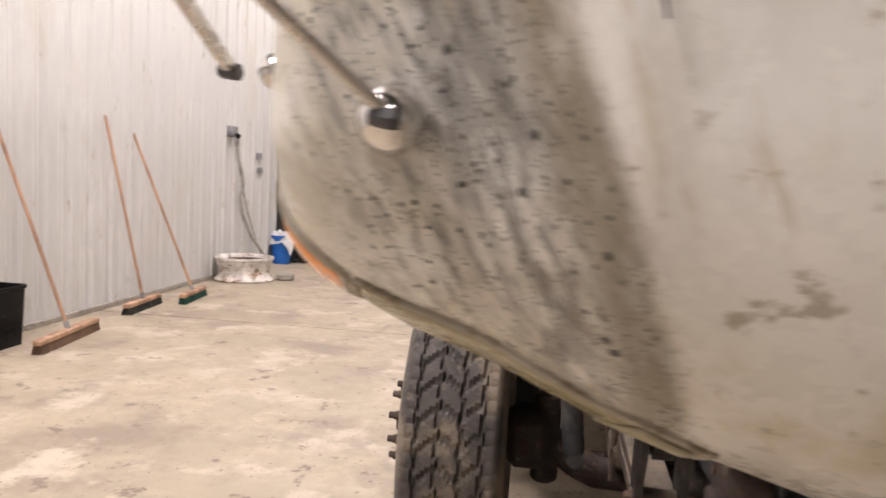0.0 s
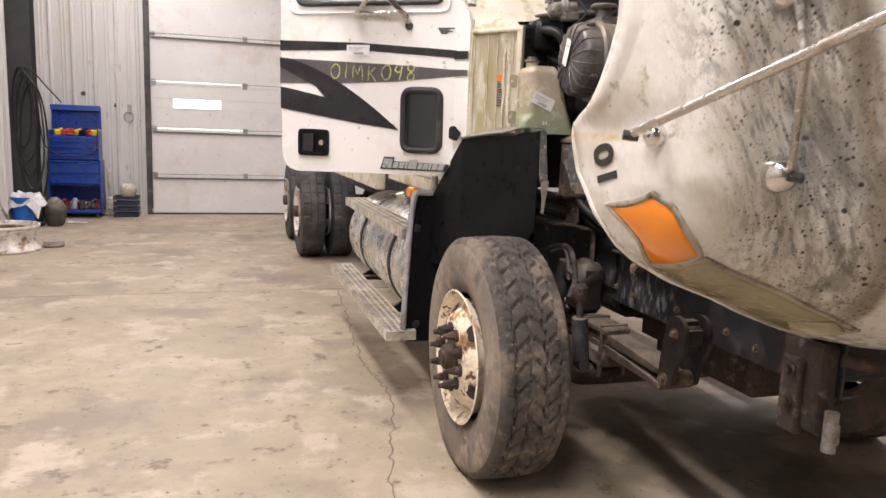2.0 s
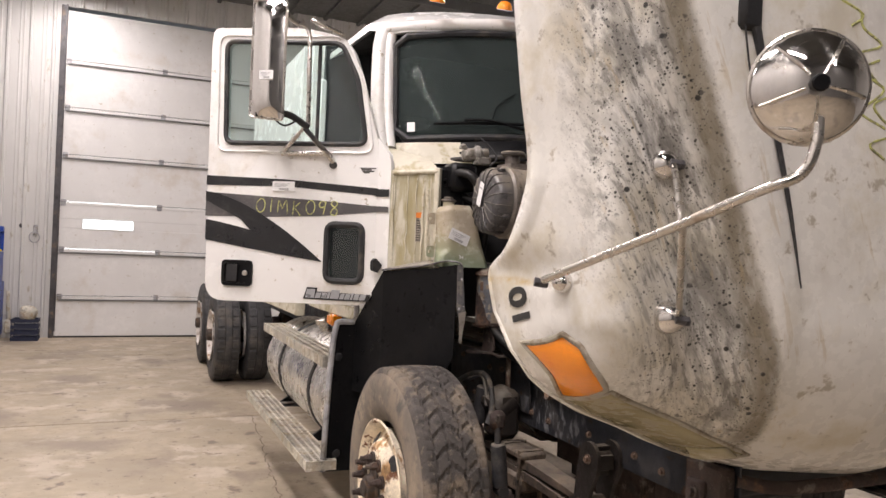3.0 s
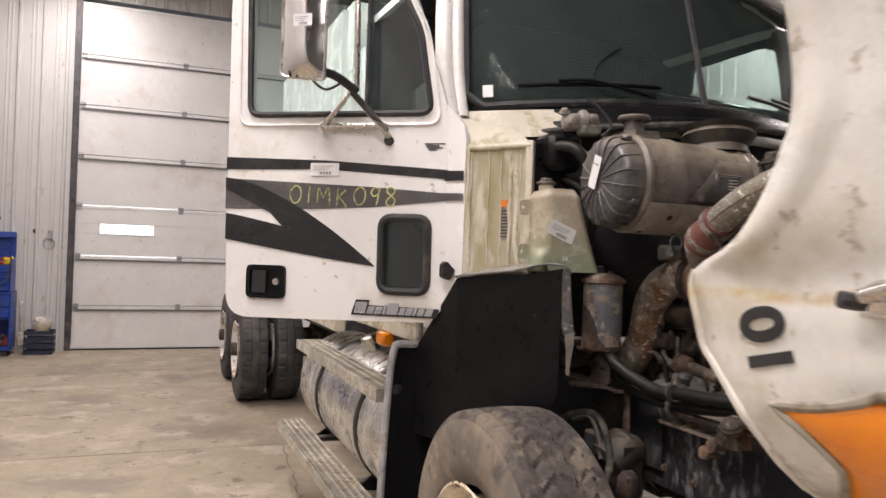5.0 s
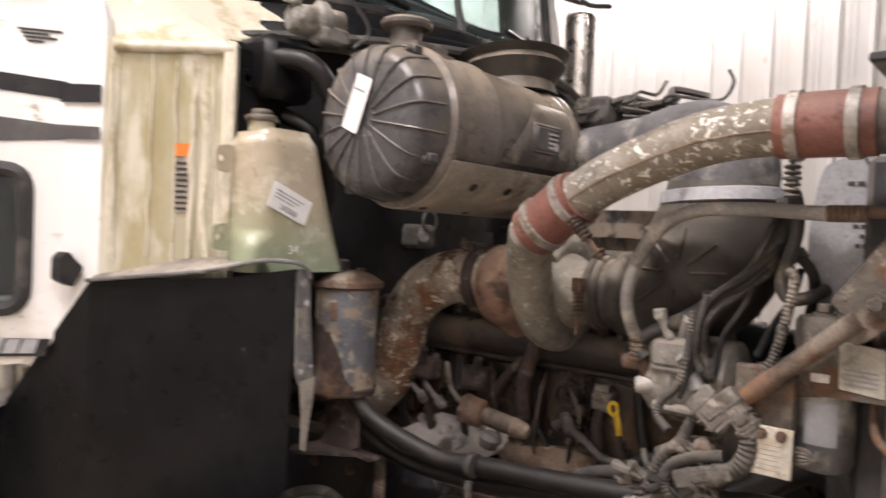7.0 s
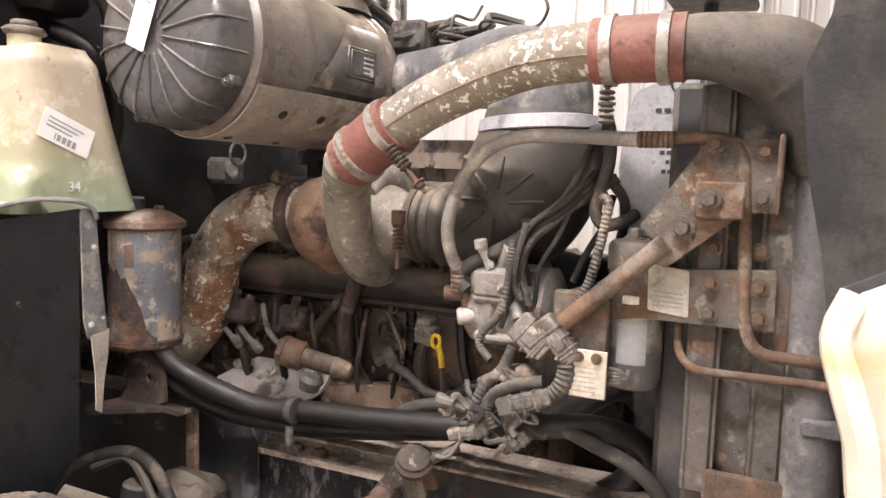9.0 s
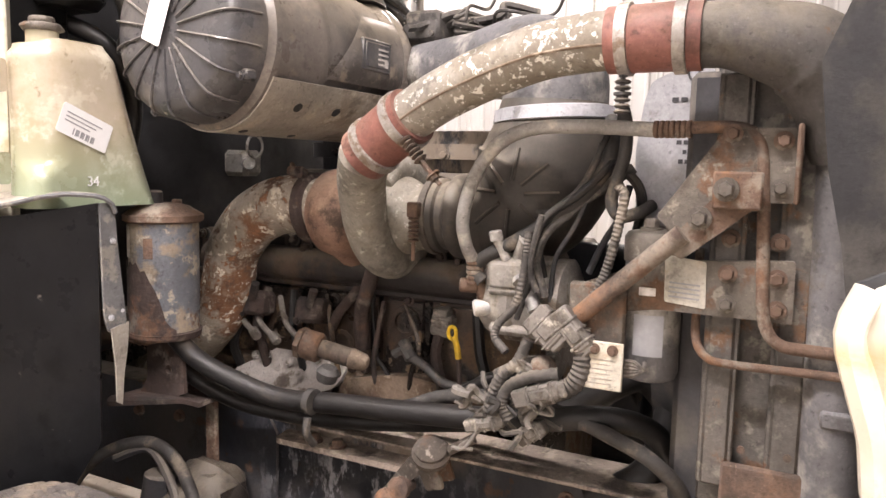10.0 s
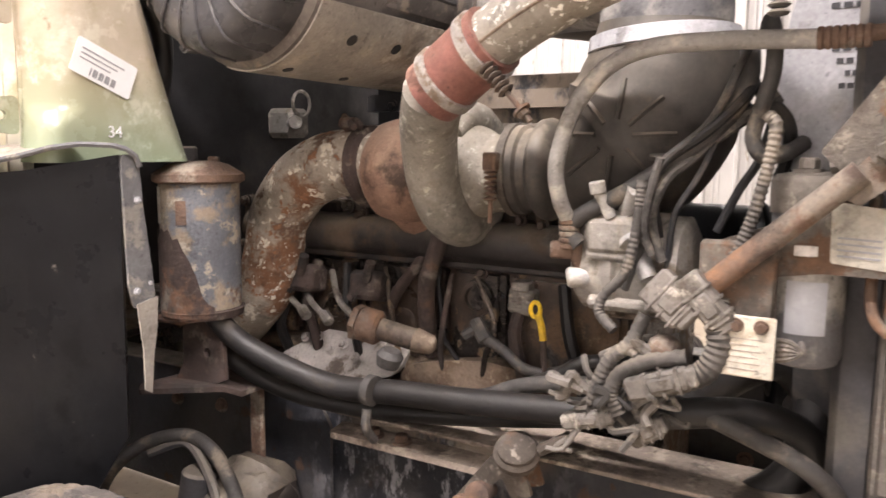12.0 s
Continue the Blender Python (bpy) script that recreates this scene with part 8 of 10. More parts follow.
tube(bm, [(0.70, 2.52, 1.12), (0.72, 2.44, 1.19), (0.75, 2.38, 1.2), (0.78, 2.32, 1.1), (0.8, 2.3, 0.95)], 0.034)
ep("radiator_hose", bm, "hose", "large black lower radiator hose")
bm = bmesh.new()
tube(bm, [(0.345, 3.50, 0.70), (0.40, 3.525, 0.86), (0.46, 3.49, 0.93), (0.50, 3.41, 0.958), (0.505, 3.34, 0.945), (0.50, 3.285, 0.895), (0.48, 3.23, 0.82), (0.44, 3.2, 0.75)], 0.0135, seg=12)
part("brake_hose", bm, M["dusthose"], truck, "looped dusty brake hose")
bm = bmesh.new()
tube(bm, [(0.47, 3.47, 0.92), (0.50, 3.40, 0.945), (0.49, 3.33, 0.90), (0.47, 3.27, 0.82)], 0.010, seg=8)
cyl(bm, (0.48, 3.38, 0.72), (0.50, 3.36, 0.90), 0.036, seg=14, bev=0.006)
part("air_line", bm, M["dkgrey"], truck)
bm = bmesh.new()
lathe(bm, (0.545, 2.992, 1.108), (0, 1, 0.03), [(-0.008, 0.0235), (-0.007, 0.026), (0.007, 0.026), (0.008, 0.0235)], 20)
tube(bm, [(0.53, 2.99, 1.08), (0.525, 2.988, 1.05), (0.55, 2.99, 1.02)], 0.008, seg=8)
lathe(bm, (0.59, 2.99, 1.14), (0, -0.3, 1), [(0, 0.02), (0.02, 0.024), (0.03, 0.016)], 12)
ep("hose_clip", bm, "dusthose")
# dusty cover plate with its pipes
bm = bmesh.new()
plate(bm, [rounded([(3.40, 1.06), (3.28, 1.13), (3.16, 1.145), (3.08, 1.115), (3.09, 1.06), (3.22, 1.025)], 0.02)], lambda a, b, d: (0.76 + d + (b - 1.06) * 0.9, a, b), 0.05)
for k in range(7):
    hexbolt(bm, (0.765 + rng.uniform(0, 0.03), 3.12 + 0.037 * k, 1.06 + 0.04 * rng.random() + 0.02), (-1, 0, 0.7), 0.008, 0.01)
ep("pump_cover", bm, "greymetal", "pale dusty pump cover")
for k, (y, z) in enumerate(((3.36, 1.20), (3.30, 1.195), (3.22, 1.20))):
    bm = bmesh.new()
    tube(bm, [(0.80, y + 0.06, z + 0.05), (0.76, y + 0.01, z), (0.745, y - 0.05, z - 0.035)], 0.007, seg=8)
    cyl(bm, (0.75, y - 0.035, z - 0.025), (0.742, y - 0.060, z - 0.042), 0.0115, seg=8, bev=0.003)
    ep("oil_line", bm, "conn")
bm = bmesh.new()
N0, N1 = V((0.675, 3.125, 1.185)), V((0.71, 2.965, 1.15))
d = (N1 - N0).normalized()
cyl(bm, N0, N0 + d * 0.012, 0.035, seg=6)
cyl(bm, N0 + d * 0.010, N0 + d * 0.055, 0.033, seg=18, bev=0.006)
ep("drain_fitting", bm, "rust", "rusty hexagon fitting")
bm = bmesh.new()
cyl(bm, N0 + d * 0.05, N0 + d * 0.125, 0.021, seg=14)
ep("fitting_pipe", bm, "springdust")
bm = bmesh.new()
cyl(bm, N0 + d * 0.12, N0 + d * 0.165, 0.023, 0.018, seg=10, bev=0.006)
ep("fitting_end", bm, "blockdust")
bm = bmesh.new()
tube(bm, [(0.74, 2.79, 1.10), (0.72, 2.73, 1.13), (0.72, 2.68, 1.16), (0.74, 2.6, 1.165)], 0.013)
ep("oil_line", bm, "hose")
bm = bmesh.new()
plate(bm, [rounded([(3.10, 1.03), (2.78, 1.045), (2.76, 1.10), (2.90, 1.115), (3.0, 1.10), (3.08, 1.08)], 0.02)], lambda a, b, d: (0.78 + d, a, b), 0.06)
ep("oil_pan_flange", bm, "blockdust", "dusty brown oil pan flange")
# dipstick
bm = bmesh.new()
ring_tube(bm, [(0.742, 2.783 + 0.009 * math.cos(k / 16 * 6.283), 1.234 + 0.013 * math.sin(k / 16 * 6.283)) for k in range(16)], 0.0042, 8)
tube(bm, [(0.742, 2.778, 1.226), (0.74, 2.770, 1.205), (0.741, 2.767, 1.182)], 0.0065, seg=8)
dk = ep("dipstick_handle", bm, "yellow", "yellow dipstick loop")
bm = bmesh.new()
tube(bm, [(0.742, 2.767, 1.185), (0.75, 2.765, 1.10), (0.80, 2.78, 1.0)], 0.0055, seg=8)
part("dipstick_tube", bm, M["rustdk"], dk)
bm = bmesh.new()
box(bm, (0.765, 2.800, 1.215), (0.80, 2.848, 1.262), 0.005, about((0.78, 2.82, 1.24), 6, 0, 0))
box(bm, (0.760, 2.806, 1.258), (0.79, 2.840, 1.276), 0.003)
for q in (0.0, 0.012, 0.024):
    box(bm, (0.762, 2.803, 1.222 + q), (0.768, 2.845, 1.228 + q), 0.001)
ep("sensor", bm, "conn", "dusty dark sensor on the block")
bm = bmesh.new()
tube(bm, [(0.80, 3.012, 1.29), (0.795, 3.010, 1.24), (0.797, 3.004, 1.188), (0.80, 3.0, 1.14), (0.79, 2.96, 1.10)], 0.005, seg=8)
ep("wire", bm, "hose", "thin black wire down the block")
bm = bmesh.new()
tube(bm, [(0.79, 3.03, 1.315), (0.78, 3.053, 1.281), (0.78, 3.093, 1.234), (0.785, 3.12, 1.19)], 0.012, seg=10)
ep("oil_line", bm, "rustdk", "brown steel line")
bm = bmesh.new()
cyl(bm, (0.765, 2.915, 1.195), (0.755, 2.885, 1.160), 0.014, seg=8, bev=0.003)
cyl(bm, (0.76, 2.905, 1.183), (0.755, 2.93, 1.165), 0.010, seg=8)
tube(bm, [(0.756, 2.888, 1.165), (0.755, 2.852, 1.150), (0.75, 2.81, 1.125), (0.75, 2.768, 1.120), (0.75, 2.72, 1.135), (0.76, 2.66, 1.15)], 0.010, seg=10)
ep("oil_line", bm, "dusthose", "dusty hose with a tee fitting")

# air conditioning compressor
cc = V((0.675, 2.59, 1.335))
bm = bmesh.new()
lathe(bm, cc + V((0, 0.085, 0)), (0, -1, 0), [(0, 0.035), (0.0, 0.055), (0.012, 0.068), (0.05, 0.072), (0.058, 0.078), (0.068, 0.078), (0.075, 0.072), (0.13, 0.073), (0.14, 0.08), (0.16, 0.08), (0.17, 0.06)], 28)
for k in range(6):
    a = radians(60 * k + 20)
    box(bm, (-0.012, -0.055, -0.010), (0.012, 0.055, 0.010), 0.005, Matrix.Translation(cc + V((-0.073 * math.cos(a), 0.0, 0.073 * math.sin(a)))) @ pose(0, 0, 0, 0, math.degrees(a), 0))
box(bm, cc + V((-0.085, -0.04, 0.02)), cc + V((-0.04, 0.06, 0.085)), 0.014)
cp_ = ep("ac_compressor", bm, "accast", "dusty cast aluminium compressor")
bm = bmesh.new()
cyl(bm, cc + V((-0.07, 0.085, -0.015)), cc + V((-0.055, 0.055, -0.01)), 0.016, seg=10, bev=0.004)
cyl(bm, cc + V((-0.06, 0.0, 0.085)), cc + V((-0.085, -0.02, 0.12)), 0.014, seg=10)
cyl(bm, cc + V((-0.085, -0.02, 0.045)), cc + V((-0.10, -0.045, 0.0)), 0.013, seg=10)
lathe(bm, cc + V((-0.082, -0.015, 0.055)), (-0.3, -0.5, -0.8), [(0, 0.02), (0.008, 0.022), (0.012, 0.014)], 14)
part("fitting", bm, M["alu"], cp_)
bm = bmesh.new()
tube(bm, [(0.60, 2.655, 1.372), (0.60, 2.674, 1.393), (0.60, 2.650, 1.417), (0.60, 2.593, 1.449), (0.60, 2.524, 1.496), (0.605, 2.468, 1.544), (0.61, 2.441, 1.586), (0.62, 2.438, 1.626), (0.66, 2.45, 1.66)], 0.0125, seg=12)
ep("ac_suction_hose", bm, "dusthose", "dusty suction hose")
bm = bmesh.new()
cyl(bm, (0.60, 2.61, 1.415), (0.59, 2.625, 1.452), 0.009, seg=10)
cyl(bm, (0.59, 2.625, 1.448), (0.588, 2.628, 1.466), 0.012, seg=10, bev=0.002)
ep("service_valve", bm, "alu")
# refrigerant hose and rusty hard lines
bm = bmesh.new()
tube(bm, [(0.60, 2.672, 1.405), (0.575, 2.678, 1.44), (0.56, 2.678, 1.49), (0.555, 2.655, 1.56), (0.55, 2.61, 1.615), (0.55, 2.55, 1.640), (0.55, 2.46, 1.643), (0.55, 2.355, 1.638)], 0.0118, seg=12)
ep("refrigerant_hose", bm, "greyhose", "grey braided refrigerant hose")
bm = bmesh.new()
tube(bm, [(0.55, 2.362, 1.638), (0.55, 2.30, 1.641), (0.55, 2.235, 1.640), (0.545, 2.206, 1.618), (0.543, 2.198, 1.55), (0.54, 2.192, 1.45), (0.538, 2.186, 1.37), (0.535, 2.165, 1.336), (0.53, 2.12, 1.332), (0.52, 2.02, 1.334)], 0.0092, seg=12)
tube(bm, [(0.605, 2.668, 1.41), (0.612, 2.664, 1.36), (0.62, 2.655, 1.325), (0.63, 2.64, 1.315)], 0.0105, seg=10)
cyl(bm, (0.612, 2.668, 1.362), (0.60, 2.70, 1.362), 0.014, seg=10, bev=0.003)
ep("refrigerant_line", bm, "rust", "rusty refrigerant line")
bm = bmesh.new()
for k in range(7):
    lathe(bm, (0.55, 2.357 - 0.008 * k, 1.6385), (0, -1, 0), [(0, 0.0118), (0.002, 0.0134), (0.006, 0.0134), (0.0075, 0.0118)], 14)
for k in range(5):
    lathe(bm, (0.598 + 0.001 * k, 2.672, 1.41 - 0.009 * k), (0.05, 0, -1), [(0, 0.012), (0.002, 0.0145), (0.006, 0.0145), (0.0085, 0.012)], 14)
ep("crimp_sleeve", bm, "rust", "rusty crimped sleeve")
bm = bmesh.new()
tube(bm, [(0.585, 2.285, 1.46), (0.575, 2.283, 1.38), (0.56, 2.28, 1.325), (0.545, 2.262, 1.302), (0.54, 2.23, 1.296), (0.53, 2.12, 1.300), (0.52, 2.02, 1.303)], 0.0066, seg=10)
ep("refrigerant_line", bm, "rust", "thin rusty refrigerant line")
bm = bmesh.new()
tube(bm, [(0.62, 2.42, 1.655), (0.585, 2.412, 1.668), (0.578, 2.405, 1.64), (0.578, 2.406, 1.600), (0.58, 2.417, 1.560), (0.58, 2.424, 1.525), (0.585, 2.411, 1.503), (0.60, 2.385, 1.508), (0.63, 2.37, 1.52)], 0.0105, seg=10)
ep("overflow_hose", bm, "dusthose", "dusty overflow hose")
# wiring, strut and tag in front of the compressor
bm = bmesh.new()
tube(bm, [(0.535, 2.402, 1.552), (0.53, 2.392, 1.532), (0.53, 2.405, 1.458), (0.53, 2.420, 1.405), (0.522, 2.444, 1.358), (0.515, 2.46, 1.33)], 0.0085, seg=10, ribs=0.0016, rib_len=0.006)
tube(bm, [(0.56, 2.555, 1.47), (0.555, 2.56, 1.40), (0.545, 2.57, 1.345), (0.54, 2.595, 1.315), (0.535, 2.60, 1.29), (0.525, 2.575, 1.27)], 0.008, seg=10, ribs=0.0014, rib_len=0.006)
tube(bm, [(0.55, 2.53, 1.50), (0.555, 2.545, 1.44), (0.56, 2.55, 1.40), (0.565, 2.54, 1.37)], 0.006, seg=8)
tube(bm, [(0.60, 2.50, 1.50), (0.585, 2.53, 1.47), (0.575, 2.545, 1.42), (0.58, 2.53, 1.36)], 0.007, seg=8)
tube(bm, [(0.62, 2.40, 1.58), (0.61, 2.47, 1.53), (0.60, 2.52, 1.485), (0.595, 2.57, 1.455)], 0.009, seg=8)
ep("wiring_loom", bm, "loom", "dusty corrugated wiring loom")
bm = bmesh.new()
tube(bm, [(0.51, 2.445, 1.33), (0.505, 2.443, 1.31), (0.503, 2.437, 1.275), (0.50, 2.449, 1.242), (0.498, 2.476, 1.224), (0.50, 2.50, 1.215)], 0.0165, seg=12, ribs=0.002, rib_len=0.008)
tube(bm, [(0.502, 2.475, 1.253), (0.495, 2.517, 1.244), (0.495, 2.554, 1.222), (0.498, 2.568, 1.192), (0.50, 2.558, 1.165)], 0.0115, seg=10, ribs=0.0016, rib_len=0.006)
tube(bm, [(0.51, 2.530, 1.300), (0.503, 2.546, 1.262), (0.498, 2.570, 1.238), (0.498, 2.584, 1.208), (0.50, 2.593, 1.175)], 0.0105, seg=10, ribs=0.0016, rib_len=0.006)
tube(bm, [(0.51, 2.585, 1.236), (0.502, 2.560, 1.250), (0.50, 2.538, 1.248), (0.498, 2.527, 1.216), (0.505, 2.536, 1.178), (0.51, 2.525, 1.15)], 0.0075, seg=10, ribs=0.0012, rib_len=0.005)
ep("wiring_loom", bm, "loom", "dusty corrugated wiring loom")
for k, (p, s, r) in enumerate((((0.505, 2.498, 1.325), (0.030, 0.062, 0.05), (38, 10, 0)), ((0.500, 2.456, 1.328), (0.026, 0.075, 0.034), (48, 0, 0)), ((0.492, 2.505, 1.218), (0.03, 0.082, 0.030), (-20, 0, 0)),
                               ((0.50, 2.602, 1.149), (0.024, 0.066, 0.022), (-16, 0, 0)), ((0.505, 2.575, 1.168), (0.022, 0.045, 0.02), (-38, 10, 0)), ((0.51, 2.522, 1.145), (0.026, 0.048, 0.028), (-35, 0, 0)))):
    bm = bmesh.new()
    T = pose(*p, *r)
    box(bm, [-q / 2 for q in s], [q / 2 for q in s], 0.004, T)
    box(bm, (-s[0] * 0.62, -s[1] * 0.3, -s[2] * 0.3), (s[0] * 0.62, s[1] * 0.12, s[2] * 0.3), 0.003, T)
    box(bm, (-s[0] * 0.4, -s[1] * 0.62, -s[2] * 0.4), (s[0] * 0.4, -s[1] * 0.4, s[2] * 0.4), 0.003, T)
    for j in range(3):
        box(bm, (-s[0] * 0.56, -s[1] * 0.38 + j * s[1] * 0.26, -s[2] * 0.56), (s[0] * 0.56, -s[1] * 0.32 + j * s[1] * 0.26, s[2] * 0.56), 0.001, T)
    ep("connector", bm, "conn", "dusty grey plug connector")
wr = random.Random(9)
for k in range(18):
    bm = bmesh.new()
    o = V((0.50, 2.575, 1.195)) + V((wr.uniform(-0.012, 0.02), wr.uniform(-0.05, 0.04), wr.uniform(-0.03, 0.05)))
    pts = [o]
    for j in range(4):
        pts.append(pts[-1] + V((wr.uniform(-0.012, 0.012), wr.uniform(-0.03, 0.03), wr.uniform(-0.03, 0.018))))
    tube(bm, pts, wr.choice((0.0035, 0.005, 0.007)), seg=6, per=5)
    ep("wire", bm, wr.choice(("conn", "loom", "conn", "dusthose")))
bm = bmesh.new()
lathe(bm, (0.515, 2.507, 1.250), (0, -0.3, 1), [(-0.016, 0.008), (-0.012, 0.016), (0, 0.022), (0.012, 0.022), (0.022, 0.014), (0.026, 0.006)], 16)
ep("switch", bm, "rust")
# diagonal strut with its bracket plates at the radiator
bm = bmesh.new()
tube(bm, [(0.52, 2.475, 1.325), (0.515, 2.40, 1.395), (0.51, 2.30, 1.487)], 0.0150, seg=16, per=4)
st_ = ep("radiator_strut", bm, "rust", "rusty tubular radiator strut")
bm = bmesh.new()
plate(bm, [rounded([(2.330, 1.466), (2.300, 1.448), (2.205, 1.528), (2.215, 1.557), (2.25, 1.552)], 0.006)], lambda a, b, d: (0.522 - d, a, b), 0.009)
part("strut_end", bm, M["rust"], st_)
bm = bmesh.new()
box(bm, (0.50, 2.196, 1.525), (0.515, 2.262, 1.578), 0.003)
part("clamp_plate", bm, M["rust"], st_)
bolt(st_, (0.50, 2.243, 1.553), (-1, 0, 0), 0.012, 0.018, "bracket")
bolt(st_, (0.513, 2.278, 1.510), (-1, 0, 0), 0.012, 0.018, "bracket")
bm = bmesh.new()
PL1 = [(2.160, 1.640), (2.252, 1.640), (2.345, 1.508), (2.30, 1.468), (2.215, 1.525), (2.19, 1.535), (2.155, 1.535)]
plate(bm, [rounded(PL1, 0.006)], lambda a, b, d: (0.548 - d, a, b), 0.008)
up_ = ep("radiator_bracket", bm, "bracket", "weathered upper radiator bracket")
bm = bmesh.new()
PL2 = [(2.150, 1.455), (2.335, 1.442), (2.46, 1.395), (2.46, 1.345), (2.335, 1.366), (2.148, 1.365)]
plate(bm, [rounded(PL2, 0.006)], lambda a, b, d: (0.548 - d, a, b), 0.008)
box(bm, (0.522, 2.38, 1.30), (0.54, 2.47, 1.40), 0.004)
lo_ = ep("radiator_bracket", bm, "bracket", "weathered lower radiator bracket")
bm = bmesh.new()
box(bm, (0.505, 2.150, 1.535), (0.548, 2.158, 1.645), 0.003)
part("bracket_flange", bm, M["rust"], up_)
for pr, y, z in ((up_, 2.243, 1.632), (up_, 2.176, 1.622), (up_, 2.176, 1.556), (lo_, 2.238, 1.43), (lo_, 2.172, 1.428), (lo_, 2.238, 1.385), (lo_, 2.170, 1.383), (up_, 2.238, 1.48), (up_, 2.172, 1.478)):
    bolt(pr, (0.540 if (pr is lo_ or z > 1.5) else 0.556, y, z), (-1, 0, 0), 0.0095, 0.013, "rust" if wr.random() < 0.6 else "bracket")
bm = bmesh.new()
plate(bm, [rounded([(2.328, 1.452), (2.268, 1.444), (2.266, 1.374), (2.326, 1.380)], 0.004)], lambda a, b, d: (0.5395 - d, a, b), 0.001)
ls = part("faded_sticker", bm, M["tag"], lo_, "faded white sticker")
bm = bmesh.new()
for k in range(4):
    plate(bm, [[(2.320, 1.388 + 0.007 * k), (2.275, 1.386 + 0.007 * k), (2.275, 1.3885 + 0.007 * k), (2.320, 1.3905 + 0.007 * k)]], lambda a, b, d: (0.538 - d, a, b), 0.0006)
part("print", bm, M["greyink"], ls)
# receiver drier
bm = bmesh.new()
DC = (0.585, 2.352)
lathe(bm, (*DC, 1.245), (0, 0, 1), [(0, 0.03), (0.004, 0.040), (0.015, 0.0445), (0.19, 0.0445), (0.195, 0.046), (0.225, 0.046), (0.23, 0.043), (0.236, 0.03)], 32)
dr_ = ep("receiver_drier", bm, "greyside", "grey receiver drier canister")
bm = bmesh.new()
lathe(bm, (*DC, 1.455), (0, 0, 1), [(-0.02, 0.047), (0.0, 0.048), (0.018, 0.048), (0.026, 0.042), (0.03, 0.02)], 28)
hexbolt(bm, (DC[0] - 0.012, DC[1] + 0.005, 1.482), (0, 0, 1), 0.012, 0.02)
cyl(bm, (DC[0] - 0.01, DC[1] - 0.02, 1.49), (DC[0] - 0.02, DC[1] - 0.055, 1.498), 0.010, seg=8)
part("drier_head", bm, M["bracket"], dr_)
bm = bmesh.new()
lathe(bm, (*DC, 1.385), (0, 0, 1), [(0, 0.0455), (0.001, 0.047), (0.013, 0.047), (0.014, 0.0455)], 28)
part("drier_strap", bm, M["band"], dr_)
bm = bmesh.new()
t = bmesh.new()
grid(t, lambda u, v: V((DC[0] - 0.0452 * math.cos(radians(-35 + 60 * u)), DC[1] + 0.0452 * math.sin(radians(-35 + 60 * u)), 1.29 + 0.065 * v)), 6, 1)
join(bm, t)
part("drier_label", bm, M["greyink"], dr_, "worn grey label")
# bolted tag plate
bm = bmesh.new()
box(bm, (0.497, 2.374, 1.240), (0.502, 2.436, 1.315), 0.0015)
tg = ep("tag_plate", bm, "tag", "stained cream tag plate")
for y in (2.390, 2.418):
    bolt(tg, (0.497, y, 1.303), (-1, 0, 0), 0.006, 0.008, "rust")
bm = bmesh.new()
for k in range(6):
    box(bm, (0.4963, 2.385 + wr.uniform(0, 0.008), 1.249 + 0.0075 * k), (0.4968, 2.428, 1.2505 + 0.0075 * k))
part("print", bm, M["bandsteel"], tg)
bm = bmesh.new()
for k in range(5):
    tube(bm, [(0.515, 2.376, 1.262 + 0.006 * k), (0.512, 2.36, 1.266 + 0.005 * k), (0.518, 2.347, 1.275), (0.54, 2.35, 1.28)], 0.0035, seg=6)
ep("wire", bm, "conn")
# frame bracket in front of the hoses
bm = bmesh.new()
for y0 in (2.665, 2.775):
    plate(bm, [rounded([(2.835, 0.955), (2.765, 1.048), (2.72, 1.045), (2.70, 0.99), (2.735, 0.98), (2.75, 1.01), (2.815, 0.945)], 0.006)], lambda a, b, d, y0=y0: (0.552 + d + (0.0 if y0 < 2.7 else 0.045), a, b), 0.007)
lathe(bm, (0.55, 2.725, 1.055), (-0.5, -0.2, 0.8), [(-0.012, 0.02), (-0.01, 0.034), (0.004, 0.036), (0.01, 0.030), (0.016, 0.030), (0.022, 0.022)], 18)
cyl(bm, (0.555, 2.69, 1.065), (0.56, 2.645, 1.095), 0.009, seg=8)
mb = part("hose_bracket", bm, M["bracket"], truck, "rusty bracket with a clamp on the frame")
bm = bmesh.new()
lathe(bm, (0.535, 2.775, 0.985), (-1, 0, 0.2), [(-0.03, 0.012), (0.0, 0.014), (0.005, 0.021), (0.02, 0.021), (0.024, 0.012)], 12)
lathe(bm, (0.53, 2.80, 0.96), (-1, 0, 0.2), [(-0.03, 0.012), (0.0, 0.014), (0.005, 0.021), (0.02, 0.021), (0.024, 0.012)], 12)
part("bolt", bm, M["rust"], mb)
bm = bmesh.new()
plate(bm, [rounded([(0.60, 3.13), (0.600, 2.79), (0.66, 2.78), (0.66, 3.14)], 0.01)], lambda a, b, d: (a, b, 0.978 + d), 0.012)
lg_ = part("rail_ledge", bm, M["railtop"], truck, "steel ledge caked with pale dust")
for y in (2.985, 3.045):
    bolt(lg_, (0.625, y, 0.99), (0, 0, 1), 0.013, 0.016, "rust", "rusty frame bolt")
bm = bmesh.new()
plate(bm, [[(3.35, 1.03), (3.19, 1.03), (3.16, 0.98), (3.16, 0.80), (3.38, 0.80)]], lambda a, b, d: (0.648 - d, a, b), 0.008)
sb = part("steering_gear_bracket", bm, M["rail"], truck, "black bracket with rust at the edges")
bm = bmesh.new()
